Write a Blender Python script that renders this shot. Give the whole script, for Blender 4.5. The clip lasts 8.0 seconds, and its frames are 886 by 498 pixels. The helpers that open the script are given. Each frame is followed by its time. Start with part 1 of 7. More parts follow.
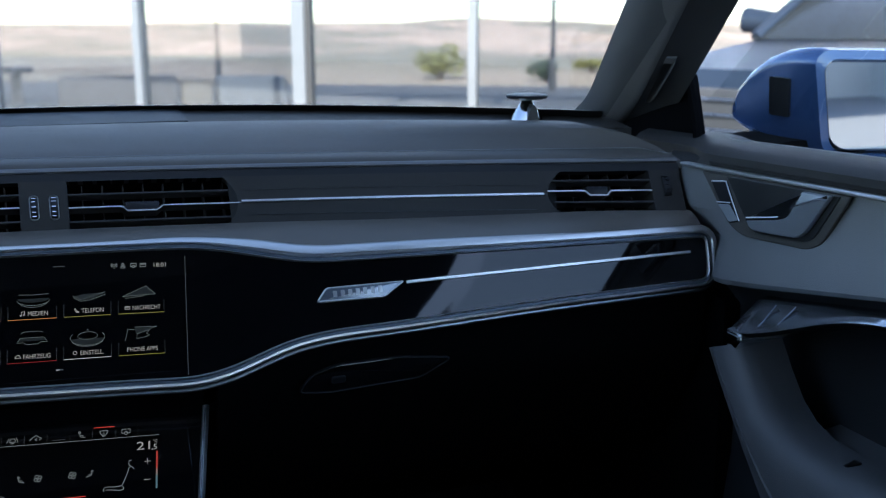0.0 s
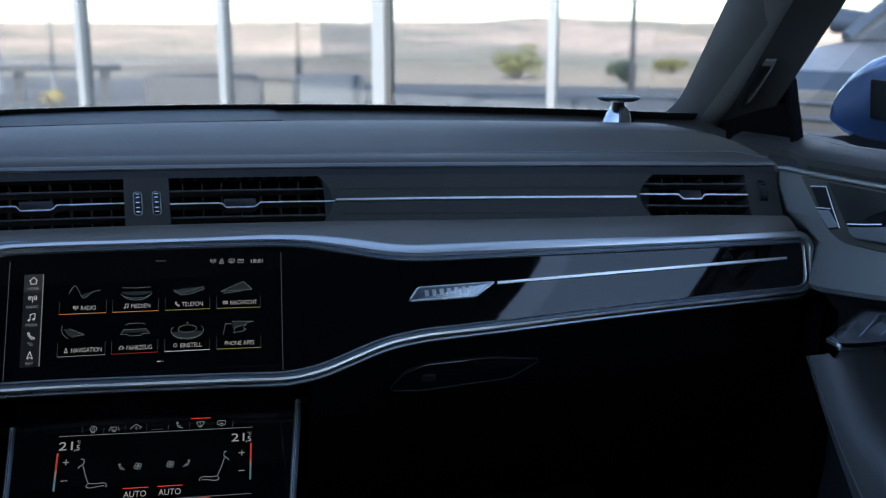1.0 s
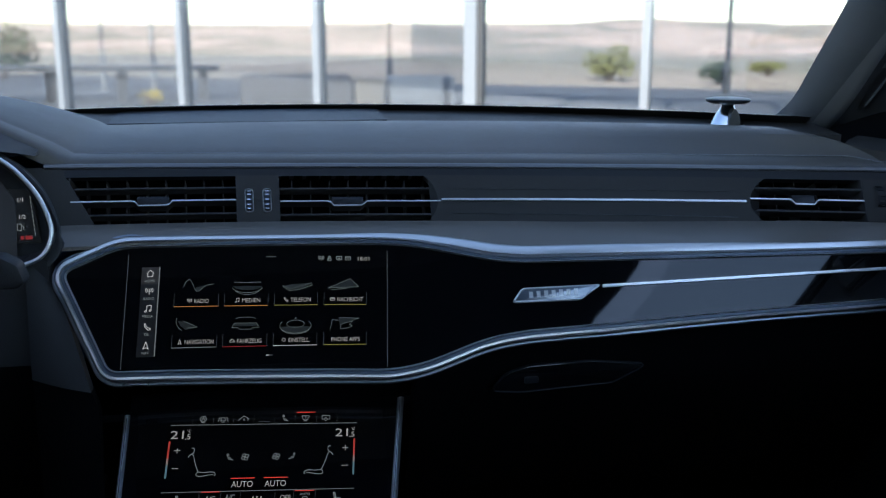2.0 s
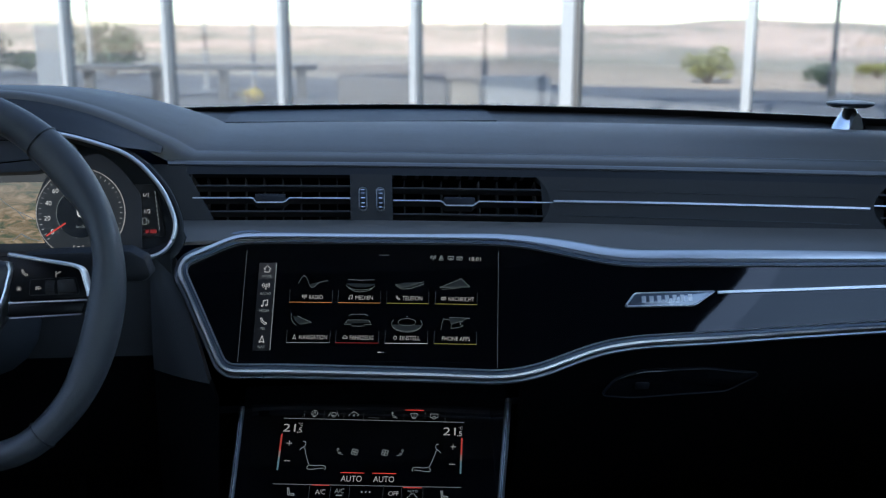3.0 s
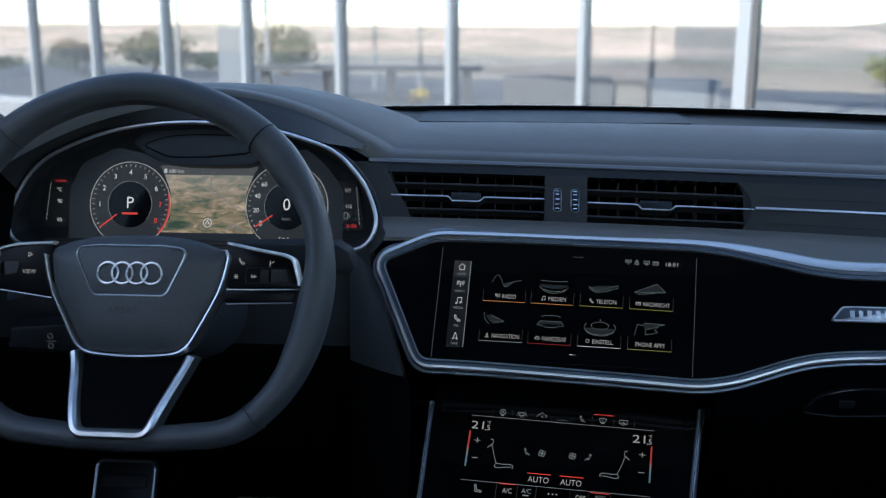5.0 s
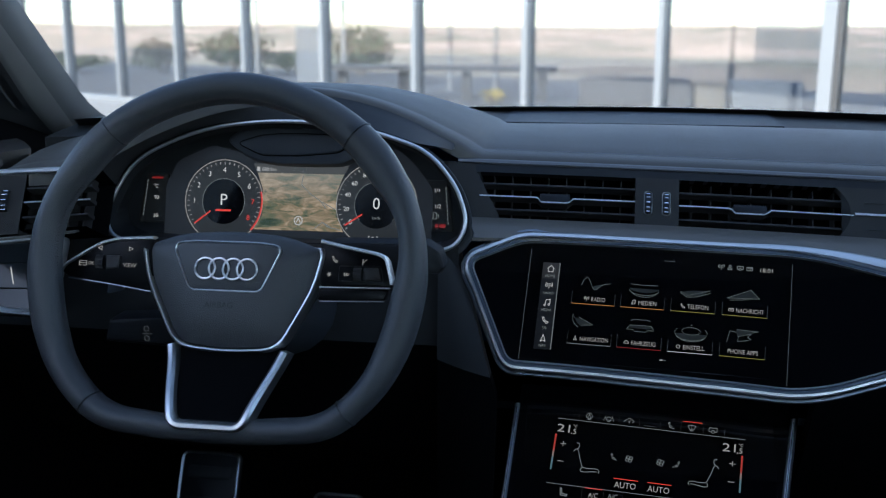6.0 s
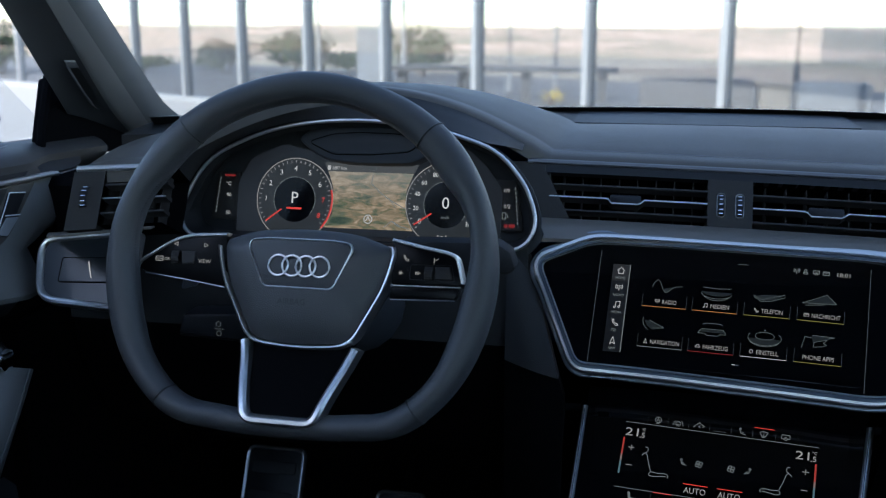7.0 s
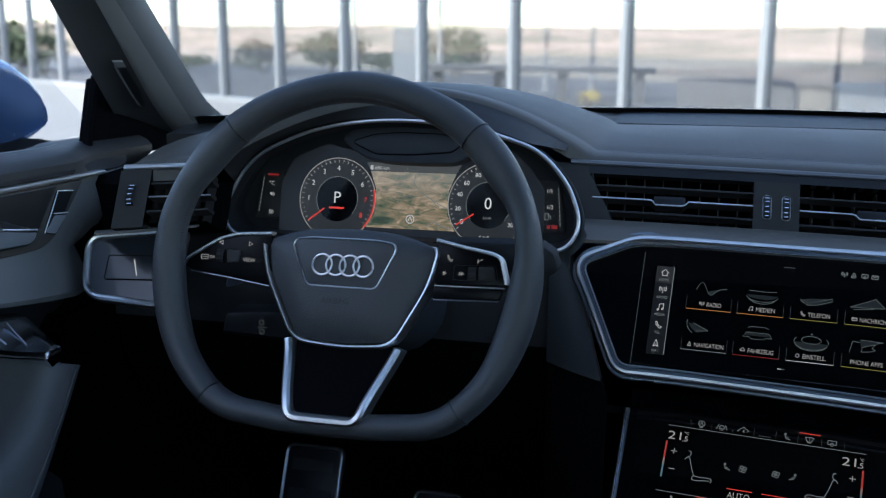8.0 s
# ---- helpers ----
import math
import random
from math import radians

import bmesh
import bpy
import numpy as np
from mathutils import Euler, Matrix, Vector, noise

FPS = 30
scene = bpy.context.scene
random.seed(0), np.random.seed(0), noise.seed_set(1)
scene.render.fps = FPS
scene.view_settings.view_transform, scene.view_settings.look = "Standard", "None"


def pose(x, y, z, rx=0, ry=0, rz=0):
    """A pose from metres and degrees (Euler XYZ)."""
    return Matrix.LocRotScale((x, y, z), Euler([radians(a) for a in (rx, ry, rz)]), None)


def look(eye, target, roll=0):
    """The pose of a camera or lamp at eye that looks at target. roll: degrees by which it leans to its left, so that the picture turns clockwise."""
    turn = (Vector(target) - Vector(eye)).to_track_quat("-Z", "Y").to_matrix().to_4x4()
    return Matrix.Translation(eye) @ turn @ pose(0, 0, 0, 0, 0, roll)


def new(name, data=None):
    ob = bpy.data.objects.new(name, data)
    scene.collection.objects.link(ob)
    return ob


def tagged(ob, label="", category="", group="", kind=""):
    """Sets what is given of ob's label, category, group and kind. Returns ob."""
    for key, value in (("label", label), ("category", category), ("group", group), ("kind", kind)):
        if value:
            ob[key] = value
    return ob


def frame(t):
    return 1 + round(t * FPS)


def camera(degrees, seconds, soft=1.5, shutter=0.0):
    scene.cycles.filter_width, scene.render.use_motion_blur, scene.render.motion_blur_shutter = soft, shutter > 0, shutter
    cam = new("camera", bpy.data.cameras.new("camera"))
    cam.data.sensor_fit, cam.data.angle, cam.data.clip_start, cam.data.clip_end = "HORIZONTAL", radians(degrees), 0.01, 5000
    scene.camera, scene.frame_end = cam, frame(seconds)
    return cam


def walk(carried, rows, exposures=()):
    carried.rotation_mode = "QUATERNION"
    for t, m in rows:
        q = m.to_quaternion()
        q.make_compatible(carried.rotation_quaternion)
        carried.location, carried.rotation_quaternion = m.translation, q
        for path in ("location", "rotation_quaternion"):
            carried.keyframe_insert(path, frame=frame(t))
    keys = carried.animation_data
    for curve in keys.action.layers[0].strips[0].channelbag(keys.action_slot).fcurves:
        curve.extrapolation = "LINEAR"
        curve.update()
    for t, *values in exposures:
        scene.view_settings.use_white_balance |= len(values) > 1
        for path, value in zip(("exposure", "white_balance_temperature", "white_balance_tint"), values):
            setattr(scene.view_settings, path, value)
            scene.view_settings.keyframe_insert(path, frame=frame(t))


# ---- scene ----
cam = camera(48.7, 8.0, soft=1.2)
PATH = [
    (0, (0.049, -0.041, 1.145), (0.719, 1.792, 0.708), -0.1),
    (0.5, (0.041, -0.04, 1.146), (0.65, 1.814, 0.708), -0.1),
    (1, (0.031, -0.038, 1.147), (0.558, 1.841, 0.709), -0.0),
    (1.5, (0.022, -0.036, 1.146), (0.467, 1.865, 0.71), -0.0),
    (3, (-0.009, -0.031, 1.147), (0.166, 1.913, 0.712), 0.1),
    (3.5, (-0.019, -0.031, 1.146), (0.072, 1.919, 0.713), 0.1),
    (4, (-0.029, -0.031, 1.147), (-0.022, 1.922, 0.713), 0.1),
    (4.5, (-0.037, -0.03, 1.146), (-0.105, 1.921, 0.713), 0.1),
    (6, (-0.063, -0.031, 1.146), (-0.351, 1.9, 0.714), 0.2),
    (6.5, (-0.069, -0.032, 1.145), (-0.417, 1.89, 0.714), 0.2),
    (7, (-0.075, -0.033, 1.145), (-0.477, 1.878, 0.714), 0.2),
    (7.5, (-0.079, -0.033, 1.145), (-0.519, 1.869, 0.714), 0.2),
    (8, (-0.083, -0.034, 1.145), (-0.553, 1.862, 0.714), 0.2),
]
walk(cam, [(t, look(eye, target, roll)) for t, eye, target, roll in PATH], exposures=[(0, 2.4, 6500, 10)])
cam.data.dof.use_dof, cam.data.dof.focus_distance, cam.data.dof.aperture_fstop = True, 0.92, 7.6

# ---- light ----
world = bpy.data.worlds.new("sky")
scene.world = world
world.use_nodes = True
wn = world.node_tree
wn.nodes.clear()
w_out = wn.nodes.new("ShaderNodeOutputWorld")
w_bg = wn.nodes.new("ShaderNodeBackground")
w_sky = wn.nodes.new("ShaderNodeTexSky")
w_sky.sky_type, w_sky.sun_disc = "NISHITA", False
SUN_ELEVATION, SUN_TURN = radians(29), radians(205)
w_sky.sun_elevation, w_sky.sun_rotation = SUN_ELEVATION, SUN_TURN
w_sky.air_density, w_sky.dust_density, w_sky.ozone_density = 0.8, 0.2, 1.0
w_bg.inputs["Strength"].default_value = 0.13
wn.links.new(w_sky.outputs["Color"], w_bg.inputs["Color"])
wn.links.new(w_bg.outputs["Background"], w_out.inputs["Surface"])

sun = new("sun", bpy.data.lights.new("sun", "SUN"))
sun.data.energy, sun.data.angle, sun.data.color = 5.0, radians(1.0), (1.0, 0.94, 0.86)
sun.matrix_world = look((0, 0, 0), (-math.sin(SUN_TURN) * math.cos(SUN_ELEVATION), -math.cos(SUN_TURN) * math.cos(SUN_ELEVATION), -math.sin(SUN_ELEVATION)))


# ---- materials ----
def material(name, color, rough=0.5, metal=0.0, grain=0.0, scale=400.0, vary=0.15, vary_scale=18.0, coat=0.0, spec=0.5, rough_vary=0.08):
    """A surface with broad colour and gloss variation and a fine relief."""
    m = bpy.data.materials.new(name)
    m.use_nodes = True
    n, l = m.node_tree.nodes, m.node_tree.links
    b = n["Principled BSDF"]
    b.inputs["Metallic"].default_value = metal
    b.inputs["Coat Weight"].default_value = coat
    b.inputs["Coat Roughness"].default_value = 0.04
    b.inputs["Specular IOR Level"].default_value = spec
    co = n.new("ShaderNodeTexCoord")
    broad = n.new("ShaderNodeTexNoise")
    broad.inputs["Scale"].default_value, broad.inputs["Detail"].default_value = vary_scale, 5
    l.new(co.outputs["Object"], broad.inputs["Vector"])
    mix = n.new("ShaderNodeMix")
    mix.data_type = "RGBA"
    c = Vector(color)
    mix.inputs["A"].default_value = (*(c * (1 - vary)), 1)
    mix.inputs["B"].default_value = (*(c * (1 + vary)), 1)
    l.new(broad.outputs["Fac"], mix.inputs["Factor"])
    l.new(mix.outputs["Result"], b.inputs["Base Color"])
    rr = n.new("ShaderNodeMapRange")
    rr.inputs["To Min"].default_value, rr.inputs["To Max"].default_value = max(0.0, rough - rough_vary), rough + rough_vary
    l.new(broad.outputs["Fac"], rr.inputs["Value"])
    l.new(rr.outputs["Result"], b.inputs["Roughness"])
    if grain:
        v = n.new("ShaderNodeTexVoronoi")
        v.inputs["Scale"].default_value = scale
        l.new(co.outputs["Object"], v.inputs["Vector"])
        bump = n.new("ShaderNodeBump")
        bump.inputs["Strength"].default_value, bump.inputs["Distance"].default_value = grain, 0.0006
        l.new(v.outputs["Distance"], bump.inputs["Height"])
        l.new(bump.outputs["Normal"], b.inputs["Normal"])
    return m


def glow(name, color, strength):
    m = bpy.data.materials.new(name)
    m.use_nodes = True
    n, l = m.node_tree.nodes, m.node_tree.links
    b = n["Principled BSDF"]
    b.inputs["Base Color"].default_value = (0.01, 0.01, 0.01, 1)
    b.inputs["Roughness"].default_value = 0.3
    b.inputs["Emission Color"].default_value = (*color, 1)
    b.inputs["Emission Strength"].default_value = strength
    return m


def glass(name, tint=(0.9, 0.95, 0.95), gloss=0.08):
    """Thin clear pane: lets light straight through and mirrors a little."""
    m = bpy.data.materials.new(name)
    m.use_nodes = True
    n, l = m.node_tree.nodes, m.node_tree.links
    n.remove(n["Principled BSDF"])
    tr, gl, mx = n.new("ShaderNodeBsdfTransparent"), n.new("ShaderNodeBsdfGlossy"), n.new("ShaderNodeMixShader")
    tr.inputs["Color"].default_value = (*tint, 1)
    gl.inputs["Roughness"].default_value = 0.02
    mx.inputs["Fac"].default_value = gloss
    l.new(tr.outputs[0], mx.inputs[1]); l.new(gl.outputs[0], mx.inputs[2])
    l.new(mx.outputs[0], n["Material Output"].inputs["Surface"])
    return m


LEATHER = material("dash_leather", (0.0745, 0.0655, 0.0540), 0.50, grain=0.25, scale=900, vary=0.12)
SILL = material("sill_leather", (0.034, 0.0335, 0.0325), 0.58, spec=0.3, grain=0.25, scale=900, vary=0.12)
LEATHER_DARK = material("dark_leather", (0.016, 0.017, 0.019), 0.55, grain=0.25, scale=900)
WHEEL_LEATHER = material("wheel_leather", (0.056, 0.0565, 0.0575), 0.42, grain=0.35, scale=1100, vary=0.1)
DOOR_LEATHER = material("door_leather", (0.205, 0.203, 0.200), 0.48, grain=0.25, scale=900, vary=0.1)
SPOKE = material("satin_black_spoke", (0.003, 0.003, 0.0034), 0.30, spec=0.12, rough_vary=0.03)
PLASTIC = material("soft_black_plastic", (0.0258, 0.0228, 0.0192), 0.55, spec=0.3, grain=0.3, scale=1500)
BROW = material("soft_grey_visor", (0.040, 0.042, 0.046), 0.6, spec=0.3, grain=0.3, scale=1500)
KNEE = material("knee_panel_black", (0.014, 0.0145, 0.0155), 0.6, spec=0.3, grain=0.25, scale=1200)
# shaded copy of the black plastic: deep shade is put into its colour
PLASTIC_SHADED = material("shaded_black_plastic", (0.0028, 0.0028, 0.0030), 0.75, spec=0.03, grain=0.2, scale=1500)
BLACK = material("matt_black", (0.005, 0.005, 0.0055), 0.85, spec=0.0)
VENT_GREY = material("vent_grey", (0.030, 0.027, 0.0255), 0.5, spec=0.3, vary=0.1)
LEVER = material("satin_lever", (0.30, 0.315, 0.33), 0.42, metal=0.35, vary=0.12)
SATIN_GREY = material("satin_grey_metal", (0.17, 0.17, 0.17), 0.42, metal=0.8, vary=0.06)
# black lacquer with a mirrored blue-grey sheen put into its base colour
LACQUER_SHEEN = material("black_lacquer_sheen", (0.030, 0.036, 0.044), 0.30, coat=0.25, vary=0.08)
SHELF = material("grey_lacquer_shelf", (0.160, 0.138, 0.115), 0.40, metal=0.3, grain=0.05, scale=2500, vary=0.06)
GLOSS = material("piano_black", (0.003, 0.003, 0.0035), 0.035, rough_vary=0.02, coat=0.3, spec=0.3, vary=0.1)
FRAME = material("satin_frame", (0.70, 0.685, 0.66), 0.38, metal=1.0, vary=0.08, rough_vary=0.08)
SLATE = material("slate_metal", (0.11, 0.125, 0.15), 0.42, metal=0.7, vary=0.06)
SATIN = material("satin_black", (0.010, 0.0105, 0.012), 0.38, spec=0.3, vary=0.1)
CHROME = material("brushed_aluminium", (0.74, 0.73, 0.71), 0.36, metal=1.0, vary=0.08, rough_vary=0.07)
CHROME_DARK = material("dark_chrome", (0.26, 0.28, 0.31), 0.3, metal=1.0, vary=0.08)
BRIDGE = material("polished_bridge", (0.74, 0.74, 0.74), 0.34, metal=1.0, vary=0.06)
BRIGHT = material("polished_chrome", (0.75, 0.77, 0.8), 0.1, metal=1.0, vary=0.04, rough_vary=0.03)
FABRIC = material("pillar_fabric", (0.225, 0.224, 0.222), 0.85, grain=0.6, scale=1400, vary=0.1)
SEAL = material("dark_seal_trim", (0.055, 0.057, 0.060), 0.7, grain=0.4, scale=1200)
BLUE = material("blue_paint", (0.048, 0.108, 0.245), 0.24, metal=0.45, coat=1.0, vary=0.08)
MIRROR = material("mirror_glass", (0.85, 0.88, 0.9), 0.02, metal=1.0, vary=0.02, rough_vary=0.01)
CARPET = material("black_carpet", (0.012, 0.012, 0.013), 0.95, grain=0.8, scale=600)
RUBBER = material("pedal_rubber", (0.02, 0.02, 0.021), 0.7, grain=0.3, scale=500)
FRIT = material("black_glass_border", (0.013, 0.0135, 0.0135), 0.35)
SCREEN = material("display_glass", (0.0025, 0.0025, 0.003), 0.05, rough_vary=0.02, coat=1.0)
DIAL_GLASS = material("dial_cover_glass", (0.004, 0.004, 0.005), 0.08, spec=0.35)
PULL_LEATHER = material("pull_leather", (0.125, 0.124, 0.123), 0.50, grain=0.25, scale=900, vary=0.1)
FLANK = material("dark_flank_leather", (0.028, 0.0280, 0.0285), 0.6, spec=0.3, grain=0.25, scale=900)
BRIDGE_DARK = material("dark_polished_bridge", (0.46, 0.475, 0.50), 0.20, metal=1.0, vary=0.12, rough_vary=0.1)
WHEEL_THREAD = material("brown_thread", (0.12, 0.10, 0.09), 0.8)
STITCH = material("grey_thread", (0.24, 0.245, 0.25), 0.8)
PANE = glass("windscreen_glass", (0.65, 0.68, 0.69), 0.05)
SIDE_PANE = glass("side_window_glass", (0.78, 0.81, 0.82), 0.05)
HAZY_PANE = glass("facade_glass_mirroring", (0.72, 0.745, 0.77), 0.22)
WALL_PANE = glass("facade_glass", (0.78, 0.80, 0.82), 0.13)
E_WHITE = glow("lit_white", (0.85, 0.88, 0.9), 0.092)
E_DIAL = glow("lit_dial_white", (0.86, 0.90, 0.92), 0.12)
E_CAPTION = glow("lit_caption", (0.82, 0.82, 0.80), 0.060)
E_GREY = glow("lit_grey", (0.6, 0.70, 0.72), 0.045)
E_DIM = glow("lit_dim", (0.5, 0.6, 0.65), 0.02)
E_RED = glow("lit_red", (1.0, 0.07, 0.05), 0.12)
E_RED_DIM = glow("lit_dim_red", (1.0, 0.06, 0.06), 0.035)
E_ORANGE = glow("lit_orange", (1.0, 0.42, 0.12), 0.07)
E_YELLOW = glow("lit_yellow", (0.75, 0.7, 0.15), 0.045)
E_TEAL = glow("lit_teal", (0.25, 0.52, 0.62), 0.05)
E_RED_BAR = glow("lit_red_bar", (1.0, 0.10, 0.07), 0.06)
E_MILD = glow("lit_mild", (0.8, 0.6, 0.55), 0.045)


# ---- mesh helpers ----
def thing(name, label, category, at=(0, 0, 0), group="", kind=""):
    ob = tagged(new(name), label, category, group, kind)
    ob.empty_display_size = 0.02
    ob.location = at
    return ob


def part(name, bm, mat, parent, label="", smooth=True):
    me = bpy.data.meshes.new(name)
    bmesh.ops.recalc_face_normals(bm, faces=bm.faces)
    bm.to_mesh(me)
    bm.free()
    me.materials.append(mat)
    if smooth:
        me.shade_smooth()
        me.set_sharp_from_angle(angle=radians(38))
    ob = new(name, me)
    if parent is not None:
        ob.parent = parent
        base = Vector(parent.location)
        if parent.parent is not None:
            base = base + Vector(parent.parent.location)
        ob.location = (0, 0, 0)
        me.transform(Matrix.Translation(-base))
    if label:
        ob["label"] = label
    return ob


def loft(sections, closed=True, caps=True, loop=False):
    """A skin through rings of points. closed: each ring is a closed loop. loop: the last ring joins the first."""
    bm = bmesh.new()
    rings = [[bm.verts.new(p) for p in s] for s in sections]
    k = len(rings[0])
    pairs = list(zip(rings, rings[1:])) + ([(rings[-1], rings[0])] if loop else [])
    for a, b in pairs:
        for i in range(k if closed else k - 1):
            j = (i + 1) % k
            bm.faces.new((a[i], a[j], b[j], b[i]))
    if caps and closed and not loop:
        bm.faces.new(rings[0]); bm.faces.new(rings[-1])
    return bm


def shell(fn, us, vs, thick):
    """A surface fn(u, v, out) given thickness towards negative out."""
    return loft([[fn(u, v, 0) for v in vs] + [fn(u, v, -thick) for v in reversed(vs)] for u in us])


def rounded(pts, r, n=4, closed=True):
    """A 2D outline with its corners rounded; r: one radius, or one a corner."""
    out, k = [], len(pts)
    for i in range(k):
        p = Vector(pts[i])
        if not closed and i in (0, k - 1):
            out.append(tuple(p)); continue
        a, b = Vector(pts[i - 1]), Vector(pts[(i + 1) % k])
        rad = r[i] if isinstance(r, (list, tuple)) else r
        da, db = a - p, b - p
        cut = min(rad, da.length * 0.48, db.length * 0.48)
        if cut < 1e-5:
            out.append(tuple(p)); continue
        s, e = p + da.normalized() * cut, p + db.normalized() * cut
        for q in range(n + 1):
            t = q / n
            out.append(tuple((1 - t) ** 2 * s + 2 * t * (1 - t) * p + t * t * e))
    return out


def dense(pts, step, closed=True):
    out, k = [], len(pts)
    for i in range(k if closed else k - 1):
        a, b = Vector(pts[i]), Vector(pts[(i + 1) % k])
        n = max(1, int((b - a).length / step))
        out += [tuple(a.lerp(b, q / n)) for q in range(n)]
    if not closed:
        out.append(tuple(pts[-1]))
    return out


def offset(pts, d):
    """A 2D outline moved outwards by d (a number, or one for each point)."""
    k = len(pts)
    area = sum(pts[i][0] * pts[(i + 1) % k][1] - pts[(i + 1) % k][0] * pts[i][1] for i in range(k))
    sgn = 1 if area > 0 else -1
    out = []
    for i in range(k):
        a, p, b = Vector(pts[i - 1]), Vector(pts[i]), Vector(pts[(i + 1) % k])
        t = (b - p).normalized() + (p - a).normalized()
        t = t.normalized() if t.length > 1e-6 else (b - p).normalized()
        n = Vector((t.y, -t.x)) * sgn
        dd = d[i] if isinstance(d, (list, tuple)) else d
        out.append(tuple(p + n * dd))
    return out


def plate(outline, mp, thick, edge=0.0, top=0.0):
    """A flat piece with a softened rim: outline in 2D, mp(a, b, out) into space."""
    rings = [[mp(a, b, top - thick) for a, b in outline]]
    if edge:
        rings.append([mp(a, b, top - edge) for a, b in outline])
        rings.append([mp(a, b, top - edge * 0.3) for a, b in offset(outline, -edge * 0.3)])
        rings.append([mp(a, b, top) for a, b in offset(outline, -edge)])
    else:
        rings.append([mp(a, b, top) for a, b in outline])
    return loft(rings)


def band(outline, widths, mp, rise=0.004, sink=0.006, base=0.001, flat=False):
    """A frame that runs round an outline: inner edge on it, widths outwards, bowed section."""
    def off(f):
        return offset(outline, [w * f for w in widths] if isinstance(widths, (list, tuple)) else widths * f)
    rows = [(0, -sink), (0, base), (0.18, base + rise * 0.75), (0.5, base + rise), (0.82, base + rise * 0.75), (1, base), (1, -sink)]
    if flat:
        rows = [(0, -sink), (0, base), (0.10, base + rise * 0.7), (0.20, base + rise), (0.74, base + rise * 0.85), (0.86, base + rise * 0.6), (1, base - rise * 0.2), (1, -sink)]
    rings = [[mp(a, b, h) for a, b in off(f)] for f, h in rows]
    return loft(rings + [], caps=False, loop=True)


def tube(path, r, n=8, closed=False, flat=1.0, side=None):
    """A round bar along a path; r: one radius or one a point."""
    path = [Vector(p) for p in path]
    k, rings = len(path), []
    for i, p in enumerate(path):
        a = path[i - 1] if (i or closed) else path[i]
        b = path[(i + 1) % k] if (i < k - 1 or closed) else path[i]
        t = (b - a).normalized()
        ref = Vector(side) if side else (Vector((0, 0, 1)) if abs(t.z) < 0.9 else Vector((1, 0, 0)))
        s = t.cross(ref).normalized()
        u = s.cross(t)
        rad = r[i] if isinstance(r, (list, tuple)) else r
        rings.append([p + (s * math.cos(q) + u * math.sin(q) * flat) * rad for q in (2 * math.pi * j / n for j in range(n))])
    return loft(rings, loop=closed)


def merge(*bms):
    out = bms[0]
    for b in bms[1:]:
        me = bpy.data.meshes.new("tmp")
        b.to_mesh(me); b.free()
        out.from_mesh(me)
        bpy.data.meshes.remove(me)
    return out


def rect(x0, z0, x1, z1):
    return [(x0, z0), (x1, z0), (x1, z1), (x0, z1)]


def bars(boxes, mp, thick=0.0004, top=0.0008):
    """Small flat marks, as rectangles (x0, z0, x1, z1) on a surface."""
    return merge(*[plate(rect(*b), mp, thick, top=top) for b in boxes])


def stroke(paths, w, mp, top=0.0008):
    """Thin drawn lines on a surface."""
    out = []
    for pts in paths:
        for (a, b) in zip(pts, pts[1:]):
            d = Vector(b) - Vector(a)
            if d.length < 1e-7:
                continue
            n = Vector((-d.y, d.x)).normalized() * w / 2
            e = d.normalized() * w * 0.3
            q = [Vector(a) - e - n, Vector(b) + e - n, Vector(b) + e + n, Vector(a) - e + n]
            out.append(plate([tuple(v) for v in q], mp, 0.0003, top=top))
    return merge(*out)


def ring2d(cx, cz, r, n=20, a0=0, a1=360):
    return [(cx + r * math.cos(radians(a0 + (a1 - a0) * i / n)), cz + r * math.sin(radians(a0 + (a1 - a0) * i / n))) for i in range(n + 1)]


def words(text, size, mp, x, z, align="LEFT", top=0.0009, squeeze=1.0, wide=0.0):
    """Lettering in the built-in font, laid on a surface."""
    cu = bpy.data.curves.new("words", "FONT")
    cu.body, cu.size, cu.align_x, cu.resolution_u = text, size, align, 3
    ob = bpy.data.objects.new("words", cu)
    me = bpy.data.meshes.new_from_object(ob)
    bm = bmesh.new()
    bm.from_mesh(me)
    if wide:
        squeeze = wide / (max(v.co.x for v in bm.verts) - min(v.co.x for v in bm.verts))
    for v in bm.verts:
        v.co = mp(x + v.co.x * squeeze, z + v.co.y, top)
    bpy.data.objects.remove(ob); bpy.data.curves.remove(cu); bpy.data.meshes.remove(me)
    return bm


def smoothstep(a, b, t):
    t = min(1, max(0, (t - a) / (b - a)))
    return t * t * (3 - 2 * t)


def span(a, b, n):
    return [a + (b - a) * i / n for i in range(n + 1)]


# ---- the car's curves: x right, y ahead, z up, the middle of the dashboard at x = 0 ----
def dash_y(x):
    return 0.985 - 0.465 * x * x


def screen_y(x):
    return 0.885 - (0.0300 if x > 0 else 0.0465) * (math.sqrt((max(0.0, abs(x) - 0.05) * 4) ** 2 + 0.25) - 0.5)


def glass_y(x):
    return 1.37 - 0.75 * x * x


# camera's eye at the start; scaling about it keeps outlines in place
VIEW_EYE = Vector((0.045, -0.04, 1.146))


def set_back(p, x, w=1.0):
    """Moves the upper dashboard's passenger end along camera sight lines, level with the door."""
    return VIEW_EYE + (p - VIEW_EYE) * (1 + 0.088 * smoothstep(0.18, 0.60, x) * w)


def sag(x):
    """Dips the vent band and the pad's front edge to fit the camera's view."""
    return (-0.0045 + 0.046 * (max(-0.21, x) - 0.23) ** 2) * smoothstep(-0.50, -0.30, x)


